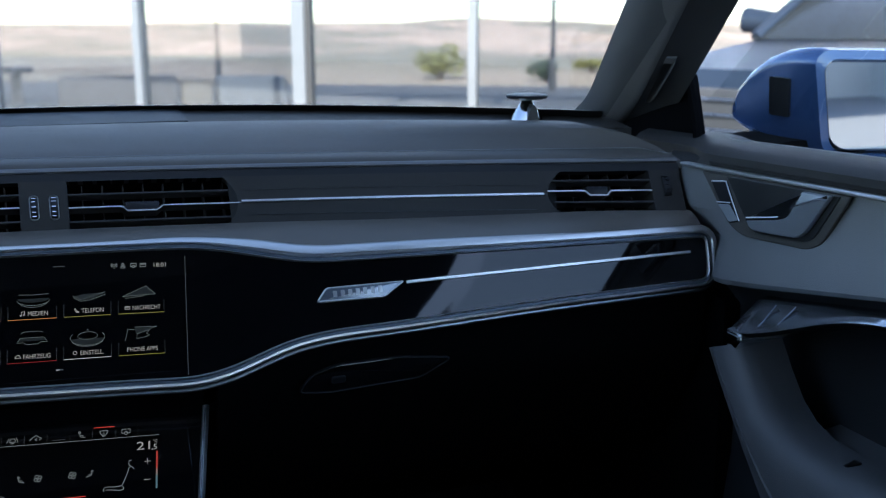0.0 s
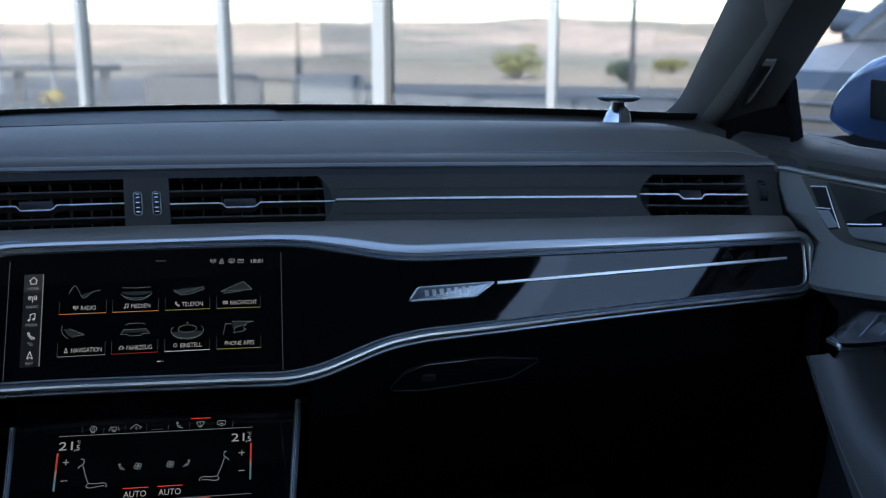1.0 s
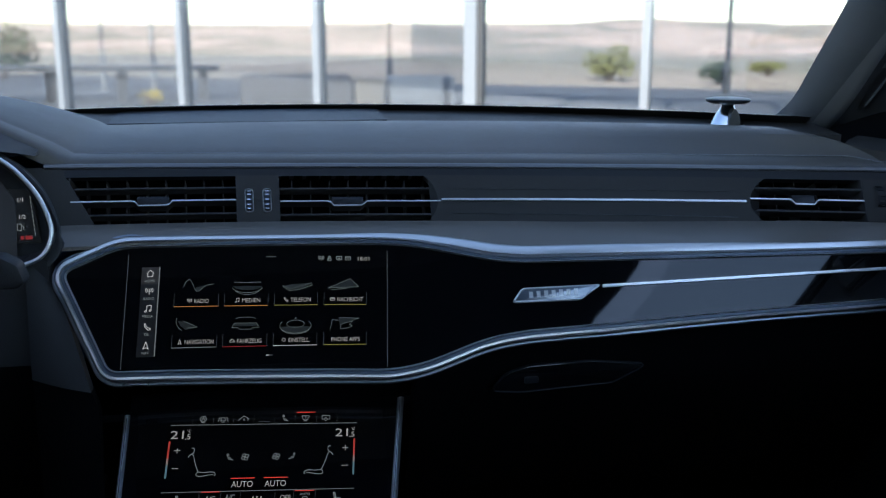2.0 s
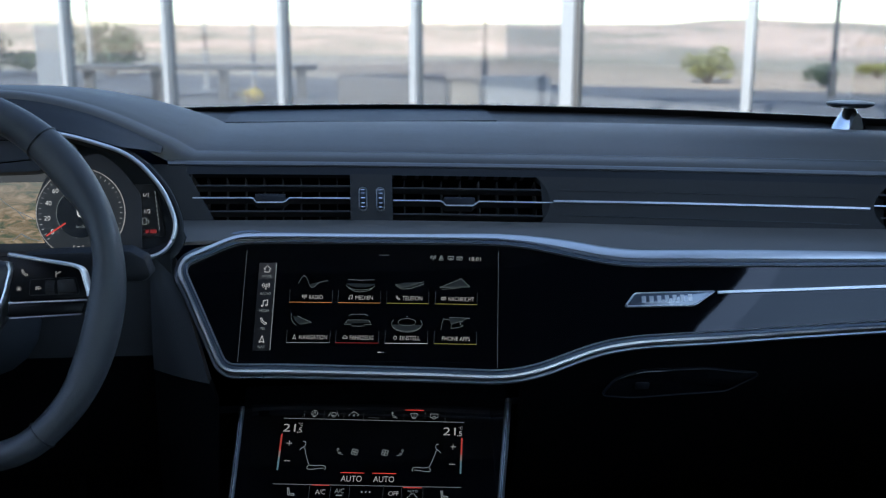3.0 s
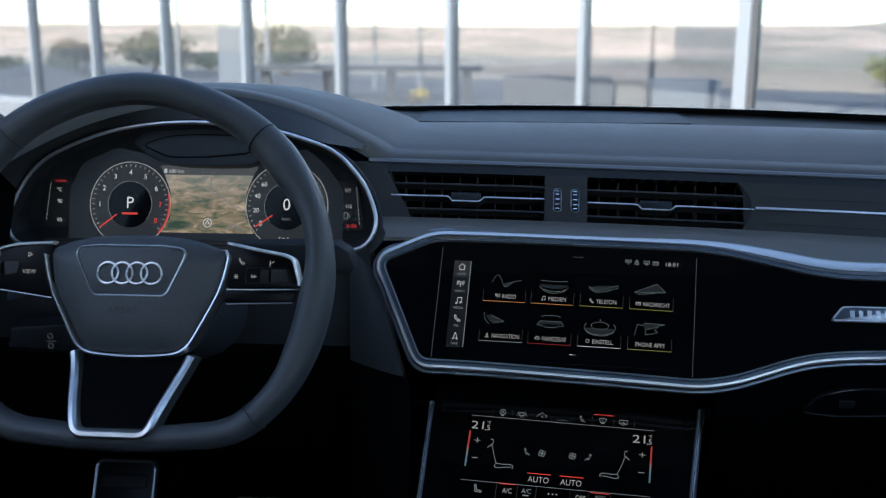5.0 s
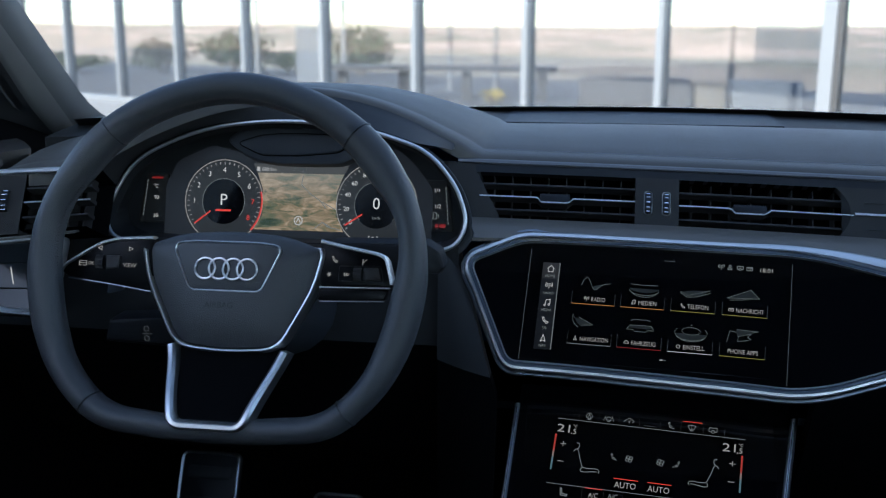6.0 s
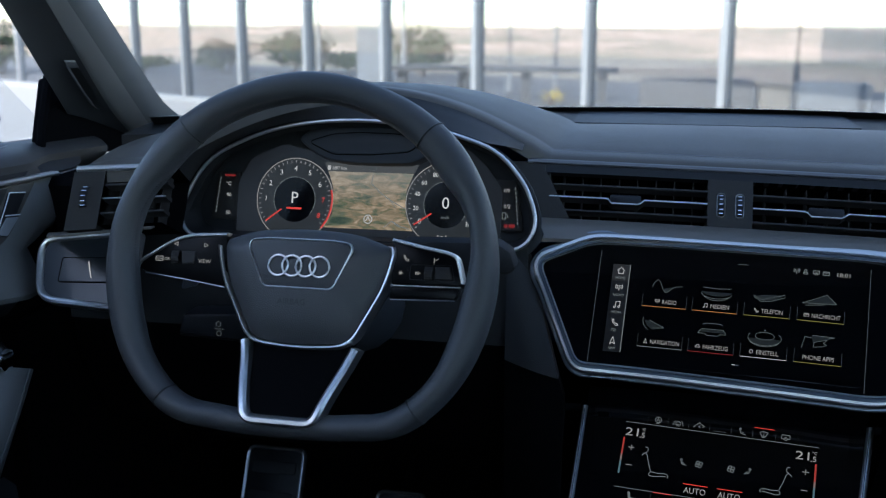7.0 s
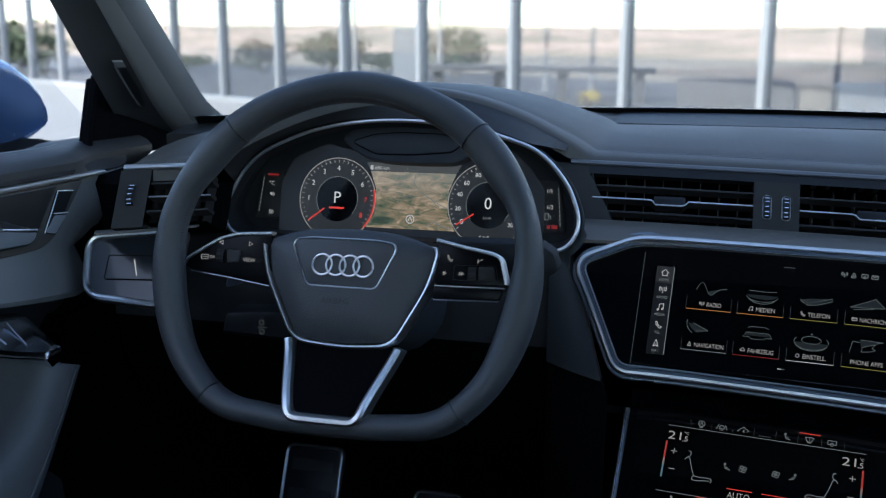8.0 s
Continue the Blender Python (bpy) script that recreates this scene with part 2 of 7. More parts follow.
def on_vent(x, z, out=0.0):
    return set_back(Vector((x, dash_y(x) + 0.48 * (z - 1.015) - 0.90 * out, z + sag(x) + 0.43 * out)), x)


def on_panel(x, z, out=0.0):
    return Vector((x, screen_y(x) + (0.55 - 0.20 * smoothstep(0.15, 0.45, x)) * (z - 0.889) - 0.88 * out, z + 0.44 * out))


def on_console(x, z, out=0.0):
    return Vector((x, 0.878 + 0.85 * (z - 0.769) - 0.762 * out, z + 0.648 * out))


def on_cluster(x, z, out=0.0):
    return Vector((x, 0.90 + 0.25 * (z - 1.0) - 0.97 * out, z + 0.24 * out))


def on_wheel(a, b, out=0.0):
    """The steering wheel's plane, from its centre: a right, b up, out towards the driver."""
    return Vector((-0.3575 + a, 0.716 + 0.322 * b - 0.947 * out, 0.9505 + 0.947 * b + 0.322 * out))


# ---- the dashboard ----
def hood(x, dy):
    """The rise of the pad over the instruments."""
    half = 0.190 + 0.085 * min(dy, 0.2)
    s = (x + 0.365) / half
    b = max(0.0, 1 - s * s)
    b = b * smoothstep(0, 0.12, b) if b < 0.12 else b
    return (0.073 - 0.165 * min(dy, 0.14)) * b * (1 - smoothstep(0.15, 0.36, dy))


PAD = [(0.0, 1.0140), (0.002, 1.0175), (0.007, 1.0200), (0.015, 1.0215), (0.025, 1.0228), (0.028, 1.0226), (0.031, 1.0238), (0.05, 1.0280), (0.08, 1.0335), (0.11, 1.0365),
       (0.14, 1.0385), (0.17, 1.0392), (0.188, 1.0388), (0.198, 1.0370), (0.204, 1.0335), (0.207, 1.029)]


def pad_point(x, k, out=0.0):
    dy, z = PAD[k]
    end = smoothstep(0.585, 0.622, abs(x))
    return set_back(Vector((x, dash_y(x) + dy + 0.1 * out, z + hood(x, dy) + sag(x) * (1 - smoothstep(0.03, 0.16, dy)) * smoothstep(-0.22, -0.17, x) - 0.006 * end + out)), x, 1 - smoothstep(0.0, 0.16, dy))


dashboard = thing("dashboard", "dark grey leather dashboard with aluminium trim lines", "dashboard", (0, 1.0, 0.95))
xs = span(-0.6145, 0.618, 120)
part("pad", loft([[pad_point(x, k) for k in range(len(PAD))] + [pad_point(x, k, -0.012) for k in reversed(range(len(PAD)))] for x in xs]), LEATHER, dashboard, "grained dark grey leather pad with a stitched seam")


def thread(k, dz):
    out = []
    for i in range(230):
        x = -0.16 + i * 0.0034
        a, b = pad_point(x, k), pad_point(x + 0.0024, k)
        out.append(tube([a + Vector((0, 0, dz)), (a + b) / 2 + Vector((0, 0, dz + 0.0003)), b + Vector((0, 0, dz))], 0.00035, 4))
    return merge(*out)


part("seam", thread(4, 0.0003), STITCH, dashboard, "pale grey stitching", False)

# the flat behind the pad, up to the windscreen
part("top_cover", loft([[(x, y, z) for y, z in ((dash_y(x) + 0.195, 1.031), ((dash_y(x) + 0.2 + glass_y(x)) / 2, 1.036 + 0.5 * hood(x, 0.25)), (glass_y(x) + 0.01, 1.040),
                                               (glass_y(x) + 0.01, 1.015), (dash_y(x) + 0.195, 1.012))] for x in span(-0.66, 0.66, 60)]), PLASTIC, dashboard)
part("centre_cover", shell(lambda u, v, o: Vector((u, v, 1.0365 + 0.0385 * (v - 1.205) + o)), span(-0.17, 0.17, 12), span(1.205, 1.335, 4), 0.004), LEATHER_DARK, dashboard)

# the line of trim under the pad
part("trim", loft([[on_vent(x, z, o) for z, o in ((1.0155, -0.004), (1.0155, 0.001), (1.0140, 0.0026), (1.0118, 0.0026), (1.0105, 0.001), (1.0105, -0.004))] for x in span(-0.196, 0.612, 90)]), SATIN_GREY, dashboard, "satin aluminium trim line")
part("trim", loft([[on_vent(x, z, o) for z, o in ((1.0185, -0.004), (1.0185, 0.001), (1.017, 0.0026), (1.0145, 0.0026), (1.013, 0.001), (1.013, -0.004))] for x in span(-0.612, -0.545, 10)]), CHROME, dashboard, "satin aluminium trim line")


def strip(x0, x1, z0, z1, out=0.0, thick=0.012, n=None, round_l=0.0, round_r=0.0):
    """A piece of the vent band between two ends that may bow in towards the vents."""
    zs = span(z0, z1, 10)
    mid, half = (z0 + z1) / 2, (z1 - z0) / 2
    def pt(u, z, o):
        q = 1 - ((z - mid) / half) ** 2
        a, b = x0 + round_l * (1 - q), x1 - round_r * (1 - q)
        return on_vent(a + (b - a) * u, z, out + o)
    return shell(pt, span(0, 1, n or max(3, int((x1 - x0) / 0.012))), zs, thick)


# added black blocks stand in for the shaded gaps beside the doors
for m, x0, x1, y0 in ((1, 0.650, 0.700, 0.905), (-1, 0.605, 0.680, 0.862)):
    part("gap_block", loft([[(m * x, y, z) for y, z in ((y0 + 0.01, 0.94), (y0, 0.990), (y0 + 0.008, 0.998), (1.20, 1.012), (1.20, 0.94))] for x in (x0, x1)]), BLACK, dashboard, "black block standing in for the shaded gap beside the door")
# satin black here stands in for shade under the pad's overhang
part("shade_band", strip(-0.196, 0.613, 1.0030, 1.0120), SATIN, dashboard)
part("lower_band", strip(-0.185, 0.611, 0.9470, 0.9575), PLASTIC, dashboard)
part("centre_block", strip(-0.0145, 0.0285, 0.9570, 1.0035, 0.0008), PLASTIC, dashboard)
part("front_panel", strip(0.190, 0.491, 0.9570, 1.0035, 0.0012, round_l=-0.013, round_r=-0.016), PLASTIC, dashboard, "black textured facia panel with fine grooves")
part("end_panel", strip(0.587, 0.612, 0.9570, 1.0035, 0.0008), PLASTIC, dashboard)
part("end_panel", strip(-0.614, -0.589, 0.9605, 1.013, 0.0008), PLASTIC, dashboard)
part("flank_panel", strip(-0.215, -0.178, 0.9470, 1.0120, 0.0006), PLASTIC, dashboard)
part("vent_cheek", shell(lambda u, z, o: on_vent(-0.180 + (0.003 + 0.028 * (1.0040 - z) / 0.047) * u, z, 0.0010 + o), span(0, 1, 4), span(0.9570, 1.0040, 8), 0.012), PLASTIC, dashboard, "slanting cheek beside the air vent")
for zc, mat in ((0.9905, VENT_GREY), (0.9665, FRIT)):
    part("groove", strip(0.203, 0.478, zc - 0.0004, zc + 0.0004, 0.0018, 0.002), mat, dashboard)
part("trim_line", loft([[on_vent(x, 0.9795 + 0.0015 * (x - 0.19) / 0.3 + dz, o) for dz, o in ((0.0013, 0), (0.0009, 0.0034), (-0.0009, 0.0034), (-0.0013, 0))] for x in span(0.1935, 0.487, 40)]), BRIDGE, dashboard, "thin bright aluminium line")

# lacquered shelf under the vents
def shelf_edge(x):
    """Height of the front edge of the shelf."""
    return 0.9450 - 0.0135 * smoothstep(0.14, 0.245, x) + 0.003 * smoothstep(0.3, 0.66, x)


def shelf_point(x, v, out=0.0):
    a = on_vent(x - 0.055 * smoothstep(0.45, 0.668, x), 0.9585 + 0.0055 * smoothstep(0.3, 0.6, x), 0.004)
    z = shelf_edge(x) + 0.002
    b = on_panel(x, z + 0.001, 0.002)
    p = a.lerp(b, v)
    p.z += 0.0022 * math.sin(math.pi * v) + out
    return p


part("shelf", shell(shelf_point, span(-0.185, 0.668, 80), span(0, 1, 10), 0.0035), SHELF, dashboard, "satin grey lacquered shelf")

# the long gloss black panel and its aluminium frame
OUTLINE = [(-0.1725, 0.9262), (-0.1235, 0.9445), (0.146, 0.9385), (0.246, 0.9196), (0.361, 0.9213), (0.508, 0.9228), (0.6715, 0.9252), (0.6690, 0.8835),
           (0.502, 0.8742), (0.355, 0.8640), (0.262, 0.8598), (0.222, 0.8545), (0.160, 0.8350), (0.128, 0.8300), (-0.132, 0.8425)]
RADII = [0.008, 0.012, 0.03, 0.03, 0.05, 0.05, 0.006, 0.010, 0.05, 0.04, 0.03, 0.03, 0.03, 0.03, 0.008]
panel_line = dense(rounded(OUTLINE, RADII, 5), 0.012)
back = [on_panel(a, b, -0.012) for a, b in panel_line]


def filled(line, mp, out, thick, cols=70):
    """The inside of an outline as a fine skin that follows the curved surface."""
    x0, x1 = min(p[0] for p in line) + 1e-4, max(p[0] for p in line) - 1e-4
    rows, k = [], len(line)
    for i in range(cols + 1):
        x = x0 + (x1 - x0) * i / cols
        hits = []
        for j in range(k):
            a, b = line[j], line[(j + 1) % k]
            if (a[0] - x) * (b[0] - x) <= 0 and a[0] != b[0]:
                hits.append(a[1] + (b[1] - a[1]) * (x - a[0]) / (b[0] - a[0]))
        lo, hi = min(hits), max(hits)
        zs = span(lo, hi, 8)
        rows.append([mp(x, z, out) for z in zs] + [mp(x, z, out - thick) for z in reversed(zs)])
    return loft(rows)


decor_panel = thing("decor_panel", "gloss black dashboard panel in a brushed aluminium frame", "dashboard panel", (0.25, 0.86, 0.89))
part("facia", filled(offset(panel_line, 0.002), on_panel, 0.0, 0.010, 140), GLOSS, decor_panel, "piano black facia that mirrors the windows")
wide = [0.0034 + (0.0013 + 0.0017 * smoothstep(0.05, 0.15, a) + 0.0050 * smoothstep(0.13, 0.22, a) * (1 - 0.6 * smoothstep(0.35, 0.62, a)) if b > 0.912 else 0.0) for a, b in panel_line]
part("inner_bead", band(panel_line, 0.0015, on_panel, 0.0028, 0.008), CHROME, decor_panel, "fine bright inner bead of the frame")
part("groove", band(offset(panel_line, 0.0015), 0.0034, on_panel, 0.0004, 0.008, 0.0006), SLATE, decor_panel, "slate grey groove in the frame")
part("frame", band(offset(panel_line, 0.0049), wide, on_panel, 0.0034, 0.008, flat=True), FRAME, decor_panel, "brushed aluminium frame")
# dark chrome carries the shade of the frame's downward face
part("under_frame", band(offset(panel_line, [w + 0.0053 for w in wide]), [0.0035 if b < 0.9 or a < -0.1 else 0.0012 for a, b in panel_line], on_panel, 0.001, 0.008, -0.004), CHROME_DARK, decor_panel, "lower edge of the frame, its downward shade in darker metal")
strip_z = lambda x: 0.8978 + 0.0419 * (x - 0.338)
part("inlay_line", loft([[on_panel(x, strip_z(x) + dz, o) for dz, o in ((0.0016, 0), (0.0012, 0.0022), (-0.0012, 0.0022), (-0.0016, 0))] for x in span(0.341, 0.652, 40)]), CHROME, decor_panel, "slim aluminium inlay line")
badge_out = rounded([(0.2490, 0.8840), (0.2600, 0.8968), (0.3400, 0.8992), (0.3180, 0.8852)], 0.003, 3)
badge = part("badge", plate(badge_out, on_panel, 0.002, 0.0006, 0.0022), CHROME_DARK, decor_panel, "small embossed metal badge")
part("rim", band(offset(badge_out, -0.0014), 0.0016, on_panel, 0.0008, 0.001, 0.0022), CHROME, badge)
part("mark", bars([(0.2665 + i * 0.0075, 0.8878 + i * 0.0003, 0.2705 + i * 0.0075, 0.8934 + i * 0.0004) for i in range(7)], on_panel, 0.0004, 0.0027), CHROME, badge)

# lower dashboard below the panel, its deep shade put into the black
def lower(u, v, o):
    """v runs down from the panel to the footwell."""
    x = u
    low = on_panel(x, min(b for a, b in panel_line if abs(a - max(-0.16, min(0.665, x))) < 0.02) - 0.004, -0.004)
    ys = (low.y, low.y + 0.004, low.y + 0.010, low.y + 0.030, low.y + 0.09, low.y + 0.26)
    zs = (low.z, low.z - 0.012, 0.80 - 0.0 * x, 0.76, 0.66, 0.55)
    i = min(4, int(v)); f = v - i
    return Vector((x, ys[i] + (ys[i + 1] - ys[i]) * f - o, min(low.z, zs[i] + (zs[i + 1] - zs[i]) * f)))


part("glovebox", shell(lower, span(0.150, 0.672, 40), [0, 0.5, 1, 1.5, 2, 2.5, 3, 4, 5], 0.02), PLASTIC_SHADED, dashboard, "glovebox lid with deep shade put into its black")
on_glove = lambda x, z, out=0.0: Vector((x, 0.8575 + 0.10 * (0.80 - z) * 1.2 - 0.06 * (x - 0.2) ** 2 - out, z))
recess = rounded([(0.2266, 0.7993), (0.241, 0.8165), (0.264, 0.8235), (0.326, 0.8248), (0.384, 0.8182), (0.351, 0.8008), (0.300, 0.7984), (0.2585, 0.7962)], 0.006, 4)
glove_latch = part("glove_handle", plate(recess, on_glove, 0.004, 0.0012, 0.003), GLOSS, dashboard, "gloss black recessed glovebox pull")
part("rim", band(recess, 0.0012, on_glove, 0.0008, 0.001, 0.003), SATIN, glove_latch)
part("button", plate(rounded(rect(0.259, 0.8050, 0.273, 0.8125), 0.002, 3), on_glove, 0.002, 0.0008, 0.005), SATIN, glove_latch)


# ---- air vents ----
def vent_slats(name, outline_l, outline_r, z0, z1, label, tab=0.5, fins=7, tilt=0.0, bow_l=0.0, bow_r=0.0):
    """An air vent: dark duct, upright fins, three cross slats of which the middle one is bright, and a slider."""
    x0, x1 = outline_l, outline_r
    t = thing(name, label, "air vent", on_vent((x0 + x1) / 2, z0, -0.02), "dashboard air vents")
    xs = span(x0, x1, 12)
    part("duct", loft([[on_vent(x, z0 - 0.001, 0.0), on_vent(x, z0 - 0.001, -0.045), on_vent(x, z1 + 0.001, -0.045), on_vent(x, z1 + 0.001, 0.0)] for x in xs], closed=False), PLASTIC_SHADED, t)
    part("end_wall", plate([(-0.045, z0 - 0.001), (0.0, z0 - 0.001), (0.0, z1 + 0.001), (-0.045, z1 + 0.001)], lambda a, b, o: on_vent(x0 - 0.001, b, a) + Vector((o, 0, 0)), 0.001), VENT_GREY, t)
    if x1 > -0.5:
        part("end_wall", plate([(-0.045, z0 - 0.001), (0.0, z0 - 0.001), (0.0, z1 + 0.001), (-0.045, z1 + 0.001)], lambda a, b, o: on_vent(x1 + 0.001, b, a) + Vector((o, 0, 0)), 0.001), VENT_GREY, t)
    for i in range(fins):
        x = x0 + (x1 - x0) * (i + 0.7) / (fins + 0.4)
        part("fin", plate([(-0.030, z0), (-0.013, z0), (-0.013, z1), (-0.030, z1)], lambda a, b, o, x=x: on_vent(x, b, a) + Vector((o, 0, 0)), 0.0012), VENT_GREY, t)
    mid, half = (z0 + z1) / 2, (z1 - z0) / 2
    for f in (0.755, 0.49, 0.21):
        z = z0 + (z1 - z0) * f
        bright = 0.4 < f < 0.6
        q = ((z - mid) / half) ** 2
        a, b = x0 + bow_l * q, x1 - bow_r * q
        rows = []
        for x in span(a, b, 30):
            u = (x - x0) / (x1 - x0)
            dip = 0.0042 * (smoothstep(tab - 0.115, tab - 0.09, u) - smoothstep(tab + 0.09, tab + 0.115, u)) if bright else 0
            rows.append([on_vent(x, z - dip + dz, o) for dz, o in ((0.0012, -0.014), (0.0013, -0.0015), (0.0006, 0.0), (-0.0006, 0.0), (-0.0013, -0.0015), (-0.0022, -0.014))])
        slat = part("slat", loft(rows), VENT_GREY, t, "black cross slat")
        if bright:
            rows = []
            for x in span(a, b, 48):
                u = (x - x0) / (x1 - x0)
                dip = 0.0042 * (smoothstep(tab - 0.115, tab - 0.09, u) - smoothstep(tab + 0.09, tab + 0.115, u))
                rows.append([on_vent(x, z - dip + dz, o) for dz, o in ((0.0007, 0.0), (0.0005, 0.0012), (-0.0005, 0.0012), (-0.0007, 0.0))])
            part("edge", loft(rows), BRIDGE, slat, "bright aluminium edge")
            xm = x0 + (x1 - x0) * tab
            w = (x1 - x0) * 0.098
            part("slider", plate(rounded(rect(xm - w, z - 0.0035, xm + w, z + 0.0045), 0.0015, 3), on_vent, 0.008, 0.001, -0.0005), SATIN, t, "black slider tab")
    return t


vent_slats("air_vent", -0.172, -0.0150, 0.9585, 1.0030, "black dashboard air vent beside the thumbwheels", 0.485, 8, bow_l=0.012)
vent_slats("air_vent", 0.0290, 0.1925, 0.9560, 1.0020, "black dashboard air vent with a rounded end", 0.42, 8, bow_r=0.018)
vent_slats("air_vent", 0.490, 0.586, 0.9655, 1.0035, "black passenger air vent next to the door", 0.5, 5, bow_l=0.018)
vent_slats("air_vent", -0.588, -0.536, 0.9650, 1.0120, "black driver air vent next to the door", 0.62, 4)


def thumbwheel(x, z, label, framed=True):
    t = thing("thumbwheel", label, "control wheel", on_vent(x, z), "vent thumbwheels")
    part("wheel", loft([[on_vent(x + dx, z + 0.0096 * math.cos(radians(a)), 0.0005 + 0.0042 * math.sin(radians(a))) for dx in (-0.003, 0.003)] for a in span(0, 180, 14)], closed=False), SATIN, t)
    if framed:
        part("surround", band(rounded(rect(x - 0.0033, z - 0.0102, x + 0.0033, z + 0.0102), 0.0025, 4), 0.0011, on_vent, 0.0012, 0.002, 0.0010), CHROME, t)
    for a in (35, 62, 90, 118, 145):
        q = lambda s, a=a: on_vent(x + s, z + 0.0100 * math.cos(radians(a)), 0.0008 + 0.0046 * math.sin(radians(a)))
        part("rib", tube([q(-0.0018), q(0.0018)], 0.00055, 6), BRIGHT, t)


thumbwheel(-0.0020, 0.9795, "ribbed black thumbwheel between the centre vents")
thumbwheel(0.0160, 0.9795, "ribbed black thumbwheel between the centre vents")
thumbwheel(0.5985, 0.9880, "ribbed thumbwheel beside the passenger vent", False)
thumbwheel(-0.6020, 0.9900, "ribbed thumbwheel beside the driver vent", False)


# ---- instrument binnacle ----
binnacle = thing("instrument_binnacle", "hooded instrument binnacle with a thin aluminium arc", "instrument cluster", (-0.365, 0.92, 0.95))
ARC = [(-0.212, 0.936), (-0.186, 0.944), (-0.1765, 0.966), (-0.187, 0.998), (-0.217, 1.033), (-0.285, 1.0545), (-0.370, 1.0605), (-0.452, 1.0505), (-0.522, 1.018),
       (-0.548, 0.965), (-0.542, 0.944), (-0.520, 0.936)]
arc_line = dense(rounded(ARC, [0.01, 0.012, 0.012, 0.02, 0.04, 0.05, 0.05, 0.05, 0.04, 0.02, 0.012, 0.01], 5), 0.008)
part("arc_trim", tube([on_cluster(a, b, 0.0022) for a, b in arc_line], 0.0021, 10), CHROME, binnacle, "bright aluminium arc")
# face between the hood's lip and the arc
face_rows = []
edge_out = offset(arc_line, 0.003)


def arc_top(x):
    """Height of the arc's upper run at x."""
    hits = [a[1] + (b[1] - a[1]) * (x - a[0]) / (b[0] - a[0]) for a, b in zip(edge_out, edge_out[1:]) if (a[0] - x) * (b[0] - x) <= 0 and a[0] != b[0]]
    return max(hits) if hits else 0.96


for x in span(-0.538, -0.200, 80):
    top = pad_point(x, 0) + Vector((0, 0.002, 0.001))
    low = top.lerp(on_cluster(x, min(arc_top(x), top.z - 0.002), 0.001), 0.25 + 0.75 * smoothstep(-0.194, -0.235, x))
    face_rows.append([top, top.lerp(low, 0.5) + Vector((0, -0.002, 0)), low, low + Vector((0, 0.02, 0)), top + Vector((0, 0.03, 0))])
part("hood_face", loft(face_rows), FLANK, binnacle, "dark leather face under the hood")
part("collar", band(arc_line, [0.008 - 0.004 * smoothstep(-0.27, -0.21, a) * (b > 0.96) for a, b in arc_line], lambda a, b, o: on_cluster(a, b, o - 0.016), 0.0005, 0.004), LEATHER_DARK, binnacle)
# funnel from the arc in to the dial plate
inner = [(-0.365 + (a + 0.365) * 0.985, 0.985 + (b - 0.985) * 0.96) for a, b in arc_line]
on_gauge = lambda x, z, out=0.0: Vector((x, 0.938 + 0.25 * (z - 1.0) - 0.97 * out, z + 0.24 * out))
part("funnel", loft([[on_cluster(a, b, 0.0) for a, b in arc_line], [on_cluster(a, b, -0.008) for a, b in offset(arc_line, -0.005)], [on_gauge(a, b, 0.0) for a, b in inner]], caps=False), KNEE, binnacle)
part("dial_plate", plate(inner, on_gauge, 0.006), KNEE, binnacle)
part("brow", plate(rounded([(-0.4310, 1.0335), (-0.4150, 1.0210), (-0.3990, 1.0130), (-0.3770, 1.0098), (-0.3400, 1.0095), (-0.3090, 1.0104), (-0.2900, 1.0190), (-0.2740, 1.0345), (-0.300, 1.050), (-0.355, 1.054), (-0.405, 1.050)], 0.008, 4), on_gauge, 0.02, 0.004, 0.022), BROW, binnacle, "soft black visor over the dials")
part("brow_inset", plate(rounded([(-0.4170, 1.0300), (-0.3916, 1.0378), (-0.3652, 1.0398), (-0.326, 1.0394), (-0.2985, 1.0350), (-0.3095, 1.0230), (-0.3507, 1.0192), (-0.3905, 1.0186)], 0.006, 4), on_gauge, 0.003, 0.0008, 0.0236), BROW, binnacle, "smooth raised field of the visor")
part("brow_groove", band(rounded([(-0.4170, 1.0300), (-0.3916, 1.0378), (-0.3652, 1.0398), (-0.326, 1.0394), (-0.2985, 1.0350), (-0.3095, 1.0230), (-0.3507, 1.0192), (-0.3905, 1.0186)], 0.006, 4), 0.0012, on_gauge, 0.0002, 0.002, 0.0222), BLACK, binnacle)

dial_screen = thing("instrument_display", "lit digital instrument display with two dials and a map", "display", (-0.356, 0.935, 0.97))
screen_line = rounded([(-0.500, 0.932), (-0.500, 0.990), (-0.487, 1.014), (-0.450, 1.030), (-0.435, 1.026), (-0.395, 1.0185), (-0.315, 1.0185), (-0.275, 1.026), (-0.255, 1.030), (-0.235, 1.014), (-0.217, 0.990), (-0.217, 0.932)], 0.006, 3)
part("screen", plate(screen_line, on_gauge, 0.0005, top=0.0035), glow("lit_screen_black", (0.45, 0.56, 0.75), 0.0028), dial_screen, "dark display glass", False)
E_MAP = bpy.data.materials.new("lit_map")
E_MAP.use_nodes = True
mn, ml = E_MAP.node_tree.nodes, E_MAP.node_tree.links
mb = mn["Principled BSDF"]
mb.inputs["Base Color"].default_value = (0.01, 0.01, 0.01, 1)
m_co, m_noise, m_ramp = mn.new("ShaderNodeTexCoord"), mn.new("ShaderNodeTexNoise"), mn.new("ShaderNodeValToRGB")
m_map = mn.new("ShaderNodeMapping")
m_map.inputs["Scale"].default_value = (34, 34, 105)
